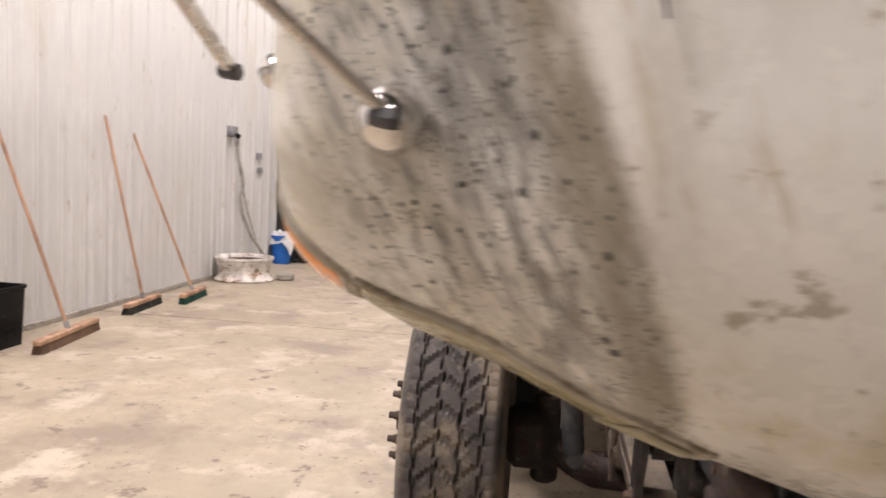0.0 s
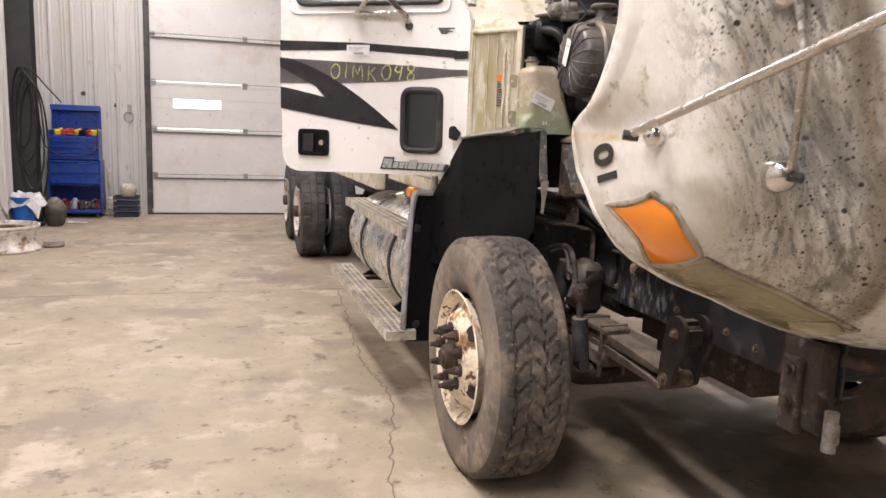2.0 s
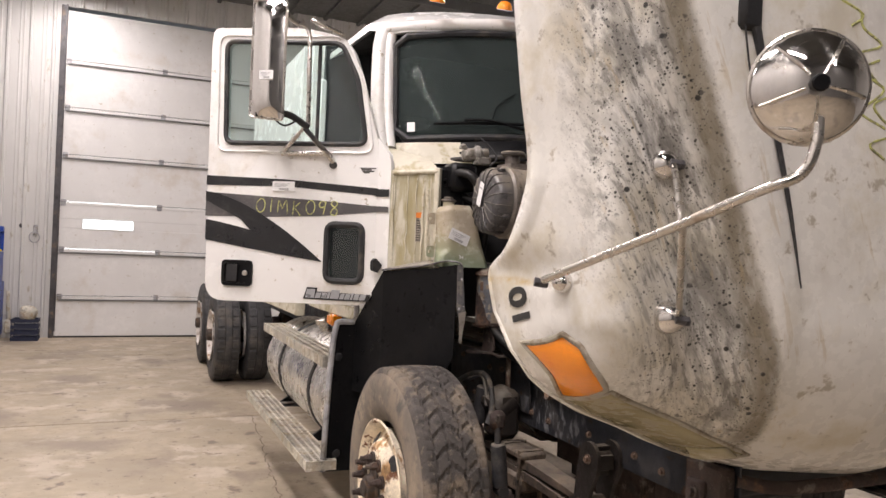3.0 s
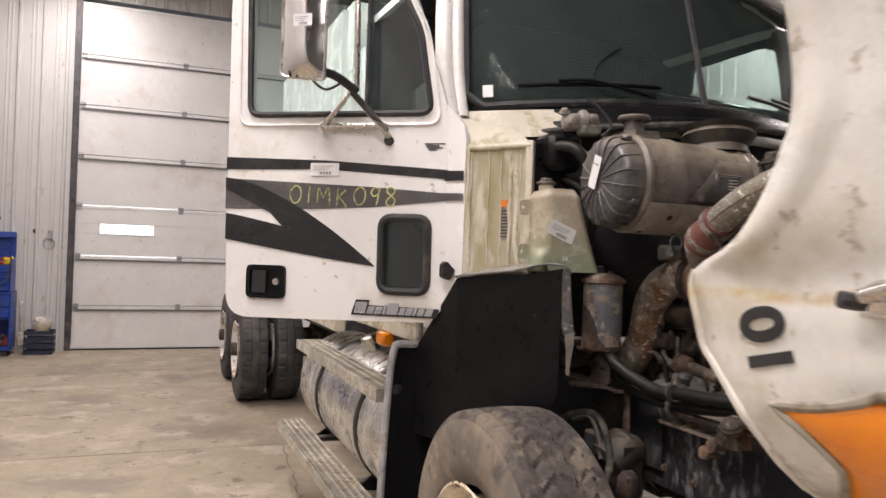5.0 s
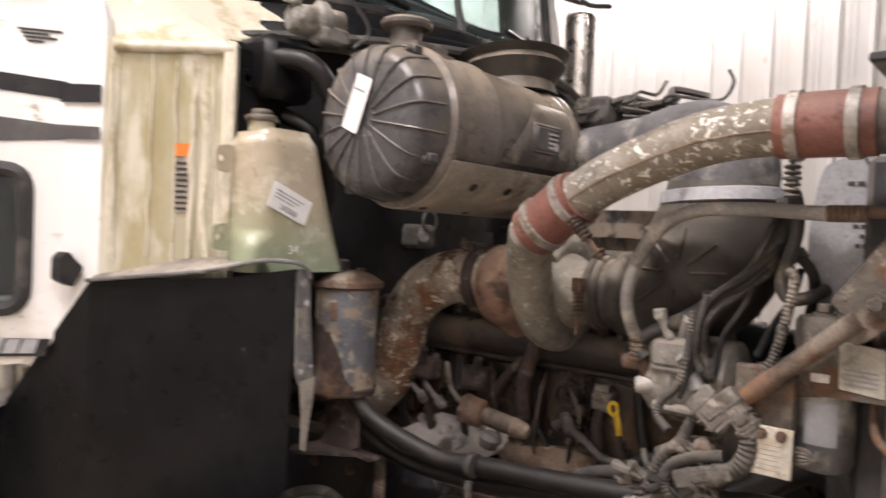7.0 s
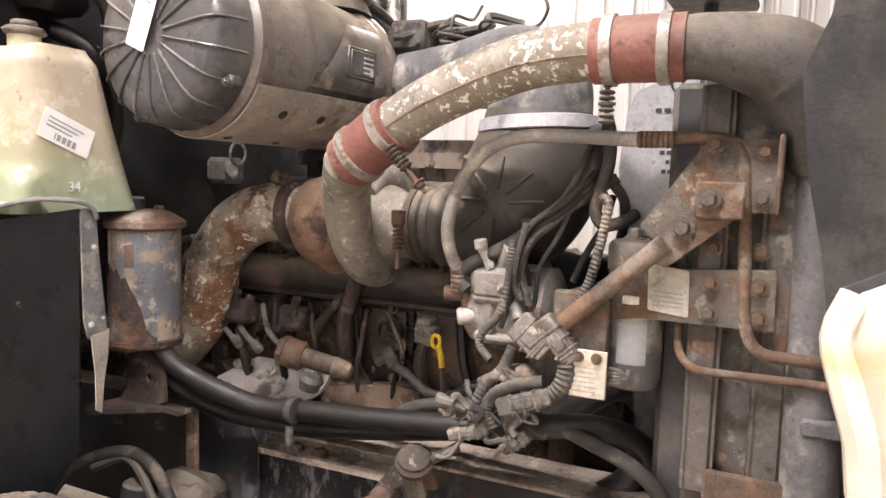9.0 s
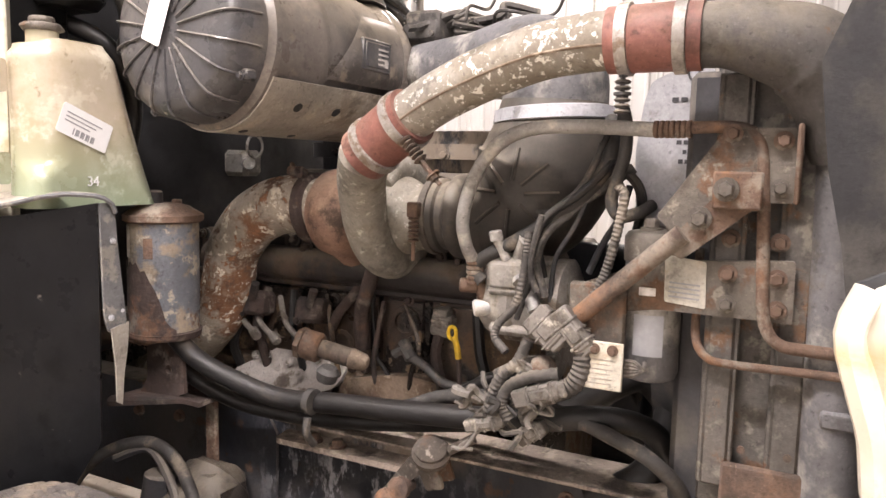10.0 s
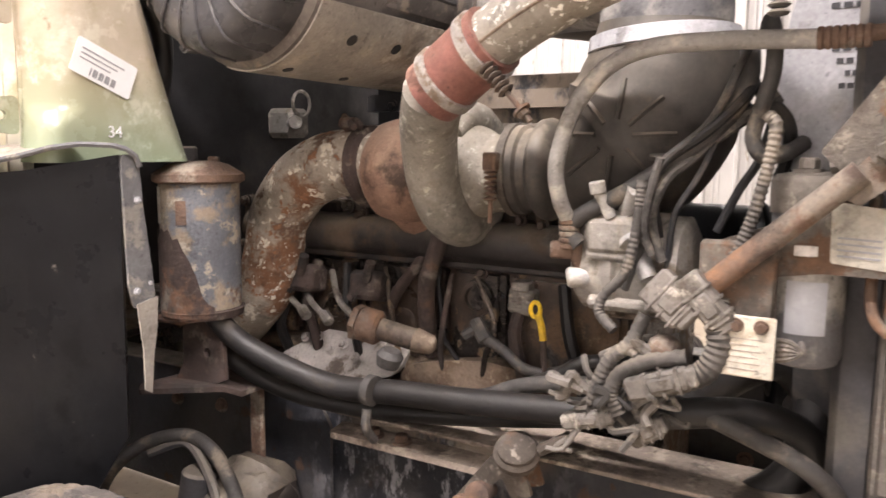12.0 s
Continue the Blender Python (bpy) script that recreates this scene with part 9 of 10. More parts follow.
box(bm, (0.598, 3.298, 0.80), (0.612, 3.330, 1.05), 0.004)
part("rusty_edge", bm, M["rust"], sb, "rusty upright edge")
bm = bmesh.new()
cyl(bm, (0.50, 3.30, 0.78), (0.62, 3.30, 0.86), 0.085, seg=18, bev=0.02)
box(bm, (0.50, 3.22, 0.66), (0.64, 3.38, 0.90), 0.03)
part("steering_gear", bm, M["blockdk"], truck, "grimy steering gear")
bm = bmesh.new()
box(bm, (0.60, 2.05, 1.027), (0.737, 3.15, 1.034), 0.002)
part("rail_dust", bm, M["railtop"], truck, "dust lying on the frame rail")

# radiator pack and charge air cooler
rad = new("radiator")
rad.location = (1.05, 2.15, 0.95)
under(rad, truck)
rad["label"] = "dusty radiator and charge air cooler pack"
DINV2 = Matrix.Translation(rad.location).inverted()


def rdp(nm, bm, mt, lab=""):
    ob = part(nm, bm, M[mt], None, lab)
    ob.parent, ob.matrix_parent_inverse = rad, DINV2
    return ob


bm = bmesh.new()
box(bm, (0.62, 2.11, 0.90), (1.48, 2.24, 1.74), 0.008)
rdp("radiator_core", bm, "dkgrey")
bm = bmesh.new()
for y0, y1 in ((2.224, 2.262), (2.128, 2.168)):
    box(bm, (0.556, y0, 1.10), (0.60, y1, 1.72), 0.004)
    box(bm, (0.560, y0 - 0.006, 1.10), (0.566, y1 + 0.006, 1.72), 0.002)
box(bm, (0.585, 2.12, 1.06), (0.61, 2.27, 1.74), 0.004)
box(bm, (1.50, 2.13, 1.06), (1.55, 2.26, 1.74), 0.004)
rdp("side_channel", bm, "channel", "weathered steel side channel")
bm = bmesh.new()
box(bm, (0.548, 2.118, 0.95), (0.562, 2.232, 1.142), 0.004)
for y in (2.142, 2.205):
    lathe(bm, (0.555, y, 1.165), (-1, 0, 0), [(0, 0.006), (0.003, 0.006)], 10)
rdp("mount_plate", bm, "rust", "rusty mounting plate")
bm = bmesh.new()
box(bm, (0.61, 2.262, 1.03), (0.64, 2.318, 1.73), 0.01)
sh_ = rdp("fan_shroud_side", bm, "dkgrey", "dark fan shroud side")
bm = bmesh.new()
plate(bm, [rounded([(2.401, 1.485), (2.407, 1.605), (2.397, 1.687), (2.386, 1.722), (2.331, 1.746), (2.290, 1.75), (2.285, 1.485)], 0.010)], lambda a, b, d: (0.655 + d, a, b), 0.012)
tl = rdp("warning_flange", bm, "lightgrey", "grey shroud flange with warning print")
bm = bmesh.new()
for k in range(6):
    w = (0.05, 0.042, 0.046, 0.04, 0.03, 0.036)[k]
    z = 1.688 - (0.0 if k == 0 else 0.022 + 0.0155 * k)
    for j in range(4):
        box(bm, (0.6535, 2.300 + j * w / 3.6, z), (0.6548, 2.300 + j * w / 3.6 + w / 5, z + 0.007))
ring_tube(bm, [(0.6535, 2.320 + 0.0085 * math.cos(k / 16 * 6.283), 1.735 + 0.013 * math.sin(k / 16 * 6.283)) for k in range(16)], 0.0018, 5)
part("print", bm, M["dkgrey"], tl, "dark print bars")
bm = bmesh.new()
lathe(bm, (1.05, 2.27, 1.34), (0, 1, 0), [(0, 0.41), (0.05, 0.40), (0.10, 0.375), (0.10, 0.365), (0.04, 0.39), (0.0, 0.40)], 40, caps=False)
rdp("fan_shroud", bm, "dkgrey", "dark fan shroud ring")
bm = bmesh.new()
cyl(bm, (1.05, 2.36, 1.34), (1.05, 2.64, 1.34), 0.07, seg=20)
rdp("fan_hub", bm, "blackpl", "black fan hub")
for k in range(9):
    bm = bmesh.new()
    grid(bm, lambda u, v: V((-0.04 + 0.08 * u, 0.02 * (u - 0.5), 0.06 + 0.28 * v)), 2, 4)
    bm.transform(Matrix.Translation((1.05, 2.42, 1.34)) @ Matrix.Rotation(6.28318 * k / 9, 4, "Y"))
    so = rdp("fan_blade", bm, "blackpl", "black fan blade").modifiers.new("thickness", "SOLIDIFY")
    so.thickness = 0.004
# charge air cooler tank in front of the radiator
bm = bmesh.new()
tube(bm, [(0.575, 2.098, 1.62), (0.575, 2.092, 1.35), (0.575, 2.085, 0.95)], 0.042, seg=20, per=6)
cool = rdp("cooler_tank", bm, "greyside", "grey dusty cooler end tank")
bm = bmesh.new()
tube(bm, [(0.497, 2.30, 1.764), (0.50, 2.25, 1.764), (0.515, 2.20, 1.755), (0.535, 2.15, 1.735), (0.555, 2.115, 1.68), (0.57, 2.10, 1.60)], 0.05, seg=22, per=8, radii=[0.0435, 0.046, 0.054, 0.064, 0.060, 0.045])
part("cooler_outlet", bm, M["outlet"], cool, "grey cast cooler outlet")
bm = bmesh.new()
for z in (1.56, 1.24):
    box(bm, (0.528, 2.045, z - 0.016), (0.56, 2.105, z + 0.010), 0.004)
    lathe(bm, (0.534, 2.095, z + 0.0), (-1, 0, 0), [(0, 0.01), (0.004, 0.009)], 10)
part("tank_lug", bm, M["greyside"], cool)
bm = bmesh.new()
box(bm, (0.60, 2.02, 0.93), (1.50, 2.10, 1.70), 0.01)
rdp("charge_cooler_core", bm, "dkgrey")
bm = bmesh.new()
box(bm, (0.62, 2.09, 1.74), (1.48, 2.25, 1.80), 0.015)
rdp("top_tank", bm, "dkgrey")
# hood flap beside the cooler
bm = bmesh.new()
plate(bm, [rounded([(2.085, 1.40), (2.098, 1.489), (2.119, 1.581), (2.135, 1.71), (2.108, 1.78), (2.10, 1.86), (1.98, 1.86), (1.95, 1.40)], 0.006)], lambda a, b, d: (0.40 + d, a, b), 0.008)
hpart("air_flap", bm, M["flap"], "black rubber air flap inside the hood")
# far hood prop and bits seen against the bright wall
bm = bmesh.new()
box(bm, (2.62, 2.35, 2.33), (2.98, 2.70, 2.37), 0.01)
for y in (2.42, 2.62):
    cyl(bm, (2.8, y, 2.37), (2.8, y, 2.5), 0.012, seg=8)
cyl(bm, (2.8, 2.53, 0.0), (2.8, 2.53, 2.35), 0.03, seg=12)
box(bm, (2.6, 2.35, 0), (3.0, 2.7, 0.03), 0.01)
jk = part("stand_post", bm, M["darksteel"], thing("tall_stand", (2.8, 2.53, 0), "dark steel tall stand on the shop floor", "stand"))

# small hardware on the block, and black cables beside the intake elbow
er = random.Random(21)
for k in range(46):
    y, z = 2.70 + 0.82 * er.random(), er.choice((1.06, 1.115, 1.19, 1.275, 1.315, 1.385)) + er.uniform(-0.012, 0.012)
    bolt(eng, (0.80 if z < 1.11 else (0.838 if z < 1.28 else 0.79), y, z), (-1, 0, er.uniform(-0.1, 0.2)), 0.008, 0.014, er.choice(("rustdk", "block", "rust")))
for k in range(8):
    bm = bmesh.new()
    y = 2.70 + 0.1 * k + er.uniform(-0.02, 0.02)
    tube(bm, [(0.80, y, 1.04), (0.775, y + er.uniform(-0.02, 0.02), 1.12), (0.77, y + er.uniform(-0.04, 0.04), 1.19), (0.80, y + er.uniform(-0.05, 0.05), 1.27)], er.choice((0.006, 0.009, 0.012)), seg=8)
    ep("oil_line", bm, er.choice(("block", "rustdk", "hose")))
for pts, r, mt in (([(0.60, 2.54, 1.39), (0.588, 2.549, 1.462), (0.585, 2.528, 1.499), (0.585, 2.482, 1.532), (0.59, 2.442, 1.572), (0.62, 2.43, 1.60)], 0.0065, "hose"),
                   ([(0.575, 2.578, 1.317), (0.572, 2.555, 1.387), (0.572, 2.548, 1.454), (0.575, 2.530, 1.497), (0.59, 2.479, 1.546), (0.60, 2.446, 1.62), (0.64, 2.44, 1.66)], 0.0055, "dusthose"),
                   ([(0.60, 2.528, 1.348), (0.60, 2.521, 1.42), (0.60, 2.495, 1.469), (0.605, 2.481, 1.501), (0.61, 2.463, 1.55), (0.63, 2.44, 1.60)], 0.0045, "rubber"),
                   ([(0.62, 2.454, 1.622), (0.62, 2.425, 1.586), (0.62, 2.392, 1.551), (0.63, 2.386, 1.515), (0.66, 2.40, 1.47)], 0.0085, "hose"),
                   ([(0.63, 2.47, 1.40), (0.625, 2.445, 1.455), (0.625, 2.42, 1.50), (0.64, 2.41, 1.55)], 0.006, "rubber"),
                   ([(0.61, 2.56, 1.50), (0.605, 2.51, 1.505), (0.60, 2.48, 1.53), (0.61, 2.45, 1.55), (0.64, 2.44, 1.57)], 0.005, "rubber")):
    bm = bmesh.new()
    tube(bm, pts, r, seg=8)
    ep("cable", bm, mt, "dusty black cable beside the intake")

# ---- things along the walls ----
def push_broom(foot, head_c, head_dir, head_len, top, bristle, label, wood="wood"):
    """A push broom leaning on the wall: head on the floor, handle up to top."""
    b = thing("push_broom", (head_c[0], head_c[1], 0), label, "broom", "brooms along the wall")
    hd = V((*head_dir, 0)).normalized()
    rz = math.degrees(math.atan2(hd.y, hd.x))
    T = pose(head_c[0], head_c[1], 0, 0, 0, rz)
    bm = bmesh.new()
    box(bm, (-head_len / 2, -0.034, 0.062), (head_len / 2, 0.034, 0.102), 0.008, T)
    part("head", bm, M[wood], b)
    bm = bmesh.new()
    r = random.Random(int(head_len * 1000))
    n = int(head_len / 0.012)
    for k in range(n):
        for j in range(4):
            x = -head_len / 2 + 0.01 + (head_len - 0.02) * k / (n - 1)
            y = -0.026 + 0.017 * j
            a = T @ V((x, y, 0.063))
            e = T @ V((x + r.uniform(-0.008, 0.008), y * 1.35 + r.uniform(-0.008, 0.008), 0.001))
            cyl(bm, a, e, 0.0055, 0.0075, seg=4)
    part("bristles", bm, M[bristle], b)
    bm = bmesh.new()
    a, e = V((head_c[0], head_c[1], 0.09)), V(top)
    d = (e - a).normalized()
    tube(bm, [a, a.lerp(e, 0.5), e - d * 0.01, e], 0.0135, seg=10, per=4, radii=[0.014, 0.0135, 0.0135, 0.009])
    part("handle", bm, M["wood"], b, "worn wooden handle")
    bm = bmesh.new()
    cyl(bm, a - d * 0.01, a + d * 0.07, 0.02, seg=10)
    part("socket", bm, M["greysteel"], b)
    return b


push_broom(0, (-3.20, 5.78), (-0.15, 1), 0.90, (-3.70, 5.66, 1.60), "bristleb", "wide push broom with tan wooden head leaning on the wall")
push_broom(0, (-3.40, 7.18), (-0.10, 1), 0.70, (-3.70, 7.04, 1.73), "bristle", "push broom with dark bristles leaning on the wall")
push_broom(0, (-3.23, 7.84), (-0.12, 1), 0.62, (-3.70, 7.52, 1.61), "bristleg", "narrow push broom with green bristles leaning on the wall")

# black tub at the wall
tub = thing("plastic_tub", (-3.55, 5.45, 0), "black plastic tub standing by the wall", "tub")
bm = bmesh.new()
t = bmesh.new()
TB = rounded([(-0.14, -0.19), (0.14, -0.19), (0.14, 0.19), (-0.14, 0.19)], 0.04)


def tub_ring(s, z):
    return [(-3.565 + x * s, 5.44 + y * s, z) for x, y in TB]


rings = [[t.verts.new(p) for p in tub_ring(s, z)] for s, z in ((0.90, 0.0), (1.0, 0.41), (1.06, 0.415), (1.06, 0.44), (0.97, 0.44), (0.88, 0.02))]
for a, b in zip(rings, rings[1:]):
    for i in range(len(a)):
        t.faces.new((a[i - 1], a[i], b[i], b[i - 1]))
t.faces.new(rings[0])
t.faces.new(rings[-1])
join(bm, t)
part("body", bm, M["blackpl"], tub)

# loose steel rim lying on the floor
rm = thing("wheel_rim", (-3.345, 9.42, 0), "white and rusty steel truck rim lying flat on the floor", "wheel rim")
bm = bmesh.new()
lathe(bm, (-3.345, 9.42, 0.0), (0, 0, 1), [(h * 1.25, r * 1.2) for h, r in [(0.0, 0.24), (0.0, 0.29), (0.015, 0.30), (0.03, 0.285), (0.05, 0.262), (0.10, 0.25), (0.13, 0.255), (0.16, 0.275), (0.20, 0.28), (0.215, 0.30), (0.235, 0.298), (0.235, 0.285), (0.2, 0.262), (0.12, 0.24), (0.03, 0.245), (0.0, 0.24)]], 48, caps=False)
part("barrel", bm, M["rim2"], rm)
bm = bmesh.new()
lathe(bm, (-3.345, 9.42, 0.19), (0, 0, 1), [(h * 1.2, r * 1.2) for h, r in [(0.0, 0.255), (0.04, 0.23), (0.06, 0.18), (0.06, 0.11), (0.05, 0.105)]], 40, caps=False)
part("disc", bm, M["rust"], rm, "rusty wheel disc")
bm = bmesh.new()
lathe(bm, (-2.90, 9.66, 0.0), (0, 0, 1), [(0, 0.10), (0.02, 0.12), (0.07, 0.11), (0.09, 0.06)], 16)
tagged(part("rubber_lump", bm, M["bandsteel"]), "brown dusty rubber piece beside the rim", "rubber piece")

# pail with a rag, bag beside it
pl_ = thing("blue_bucket", (-3.55, 11.3, 0), "blue plastic bucket with a white rag over its rim", "bucket")
bm = bmesh.new()
lathe(bm, (-3.55, 11.3, 0), (0, 0, 1), [(0.0, 0.125), (0.30, 0.15), (0.33, 0.152), (0.335, 0.162), (0.42, 0.165), (0.42, 0.155), (0.02, 0.118)], 32, caps=False)
lathe(bm, (-3.55, 11.3, 0.012), (0, 0, 1), [(0, 0.118), (0.003, 0.118)], 24)
part("pail", bm, M["bucketblue"], pl_)
bm = bmesh.new()
tube(bm, [(-3.55 + 0.165 * math.cos(a), 11.3 - 0.165 * math.sin(a) * 0.5, 0.37 - 0.12 * math.sin(a)) for a in [math.pi * k / 8 for k in range(9)]], 0.004, seg=6, per=3)
part("bail_handle", bm, M["greysteel"], pl_)
bm = bmesh.new()
grid(bm, lambda u, v: V((-3.55 + (u - 0.5) * 0.40 + 0.1 * v * (u > 0.5), 11.3 + (v - 0.5) * 0.34, 0.46 + 0.06 * noise.noise((u * 5, v * 5, 1.3)) - 0.9 * max(0, math.hypot(u - 0.5, v - 0.5) - 0.36))), 22, 22)
sd = part("rag", bm, M["cloth"], thing("white_rag", (-3.5, 11.3, 0.4), "crumpled white rag draped over the bucket", "rag"))
bm = bmesh.new()
bag = lambda u, v: V((-3.22 + 0.15 * math.cos(6.28318 * u) * math.sin(math.pi * (0.12 + 0.85 * v)) ** 0.6 * (1 + 0.15 * noise.noise((math.cos(6.283 * u) * 2, math.sin(6.283 * u) * 2, v * 4))), 11.5 + 0.14 * math.sin(6.28318 * u) * math.sin(math.pi * (0.12 + 0.85 * v)) ** 0.6, 0.40 * v))
grid(bm, bag, 24, 10)
tagged(part("sack", bm, M["dustpl"]), "dark brown sack on the floor by the bucket", "sack")
bm = bmesh.new()
grid(bm, lambda u, v: V((-2.98 + (u - 0.5) * 0.26, 11.75 + (v - 0.5) * 0.16, 0.012 + 0.02 * abs(noise.noise((u * 4, v * 4, 3.1))))), 10, 8)
tagged(part("rag", bm, M["cloth"]), "white rag lying flat on the floor", "rag")

# roller tool chest
tc = thing("tool_chest", (-3.08, 12.6, 0), "blue roller tool chest with open lid and cluttered lower bay", "tool chest")
X0, X1, Y0, Y1 = -3.46, -2.74, 12.38, 12.82
bm = bmesh.new()
box(bm, (X0, Y0, 0.10), (X0 + 0.02, Y1, 0.86), 0.003)
box(bm, (X1 - 0.02, Y0, 0.10), (X1, Y1, 0.86), 0.003)
box(bm, (X0, Y0, 0.08), (X1, Y1, 0.12), 0.003)
box(bm, (X0 + 0.02, Y1 - 0.02, 0.12), (X1 - 0.02, Y1, 0.86))
box(bm, (X0, Y0, 0.83), (X1, Y1, 0.86), 0.003)
box(bm, (X0 + 0.02, Y0 + 0.02, 0.49), (X1 - 0.02, Y1 - 0.02, 0.51))
part("cabinet", bm, M["blue"], tc)
for z0, z1 in ((0.52, 0.66), (0.67, 0.82)):
    bm = bmesh.new()
    box(bm, (X0 + 0.025, Y0 - 0.012, z0), (X1 - 0.025, Y0 + 0.3, z1), 0.004)
    box(bm, (X0 + 0.05, Y0 - 0.026, z1 - 0.02), (X1 - 0.05, Y0 - 0.01, z1 - 0.008), 0.003)
    part("drawer", bm, M["blue"], tc)
bm = bmesh.new()
box(bm, (X0 + 0.02, Y0 + 0.02, 0.86), (X0 + 0.035, Y1 - 0.04, 1.30), 0.003)
box(bm, (X1 - 0.035, Y0 + 0.02, 0.86), (X1 - 0.02, Y1 - 0.04, 1.30), 0.003)
box(bm, (X0 + 0.035, Y1 - 0.06, 0.86), (X1 - 0.035, Y1 - 0.04, 1.30))
box(bm, (X0 + 0.035, Y0 + 0.03, 1.20), (X1 - 0.035, Y1 - 0.06, 1.22))
part("top_box", bm, M["blue"], tc)
for k in range(4):
    z0 = 0.875 + 0.084 * k
    bm = bmesh.new()
    box(bm, (X0 + 0.04, Y0 + 0.008, z0), (X1 - 0.04, Y0 + 0.25, z0 + 0.076), 0.003)
    box(bm, (X0 + 0.06, Y0 - 0.004, z0 + 0.058), (X1 - 0.06, Y0 + 0.01, z0 + 0.068), 0.002)
    part("drawer", bm, M["blue"], tc)
bm = bmesh.new()
box(bm, (X0 + 0.02, Y1 - 0.07, 1.31), (X1 - 0.02, Y1 - 0.04, 1.66), 0.004)
box(bm, (X0 + 0.02, Y1 - 0.16, 1.58), (X1 - 0.02, Y1 - 0.06, 1.66), 0.004, about((0, Y1 - 0.05, 1.62), -8))
part("lid", bm, M["blue"], tc, "raised blue lid")
for x in (X0 + 0.07, X1 - 0.07):
    for y in (Y0 + 0.07, Y1 - 0.07):
        bm = bmesh.new()
        cyl(bm, (x - 0.015, y, 0.04), (x + 0.015, y, 0.04), 0.04, seg=14)
        box(bm, (x - 0.02, y - 0.02, 0.05), (x + 0.02, y + 0.02, 0.085))
        part("caster", bm, M["darksteel"], tc)
tr = random.Random(5)
for k in range(7):
    bm = bmesh.new()
    x, y = X0 + 0.12 + 0.085 * k, Y0 + 0.14 + 0.1 * tr.random()
    z = 1.222
    box(bm, (x - 0.05, y - 0.03, z), (x + 0.05, y + 0.03, z + 0.05 + 0.05 * tr.random()), 0.012, about((x, y, z), 0, 0, tr.uniform(-30, 30)))
    cyl(bm, (x - 0.03, y - 0.05, z + 0.06), (x + 0.06, y + 0.04, z + 0.10), 0.016, seg=8)
    mt = ("yellow", "redtool", "redtool", "yellow", "blackpl", "redtool", "yellow")[k]
    tagged(part("hand_tool", bm, M[mt]), {"yellow": "yellow handled hand tool in the chest tray", "redtool": "red handled power tool in the chest tray", "blackpl": "black hand tool in the chest tray"}[mt], "tool", "tools in the chest")
for k in range(12):
    bm = bmesh.new()
    x, y = X0 + 0.08 + 0.05 * k, Y0 + 0.10 + 0.22 * tr.random()
    z = 0.12
    tube(bm, [(x - 0.05, y, z + 0.02), (x, y - 0.04, z + 0.06 + 0.1 * tr.random()), (x + 0.06, y + 0.02, z + 0.05 + 0.1 * tr.random()), (x + 0.08, y + 0.05, z + 0.02)], 0.008 + 0.008 * tr.random(), seg=6, per=4)
    box(bm, (x - 0.03, y - 0.03, z), (x + 0.03, y + 0.03, z + 0.05 + 0.12 * tr.random()), 0.01, about((x, y, z), 0, 0, tr.uniform(0, 90)))
    tagged(part("shop_item", bm, M[tr.choice(("conn", "tag", "greysteel", "dusthose", "redtool", "cloth"))]), "jumbled part lying in the open bay of the chest", "part", "clutter in the chest")
bm = bmesh.new()
tube(bm, [(X1 - 0.02, Y0 - 0.01, 1.42), (X1 - 0.05, Y0 - 0.03, 1.05), (X1 - 0.25, Y0 - 0.05, 0.92), (X0 + 0.15, Y0 - 0.05, 0.95), (X0 - 0.02, Y0 - 0.03, 1.1), (X0 - 0.02, Y0 - 0.3, 1.45), (-3.48, 11.50, 1.85)], 0.009, seg=8, per=8)
tagged(part("extension_cord", bm, M["rubber"]), "black extension cord slung across the tool chest", "cord")

# hoses and cords hung on the column
for k in range(5):
    bm = bmesh.new()
    o = V((-3.56 + 0.035 * k, 11.49 - 0.01 * k, 2.12 - 0.05 * k))
    ring = [o + V((0.14 * math.cos(6.28318 * j / 12) * (0.8 + 0.1 * k), -0.015 * math.sin(j), -0.52 - 0.07 * k + (0.52 + 0.07 * k) * math.sin(6.28318 * j / 12))) for j in range(13)]
    tube(bm, ring, 0.012, seg=8, per=5)
    tagged(part("hung_hose", bm, M["rubber" if k % 2 else "hose"]), "black air hose coiled on the steel column", "hose", "hoses on the column")
bm = bmesh.new()
tube(bm, [(-3.60, 11.50, 2.12), (-3.44, 11.52, 2.10), (-3.33, 11.90, 1.90), (-3.22, 12.28, 1.70)], 0.010, seg=8)
tagged(part("extension_cord", bm, M["rubber"]), "black cord running from the column", "cord")
bm = bmesh.new()
tube(bm, [(-3.70, 11.8, 1.5), (-3.66, 11.7, 1.0), (-3.62, 11.85, 0.5), (-3.68, 11.6, 0.1), (-3.6, 11.9, 0.02)], 0.008, seg=8)
tube(bm, [(-3.70, 11.6, 1.45), (-3.67, 11.55, 0.9), (-3.64, 11.7, 0.4), (-3.66, 11.9, 0.02)], 0.008, seg=8)
tagged(part("green_hose", bm, M["bristleg"]), "thin green hose hanging down the wall", "hose")

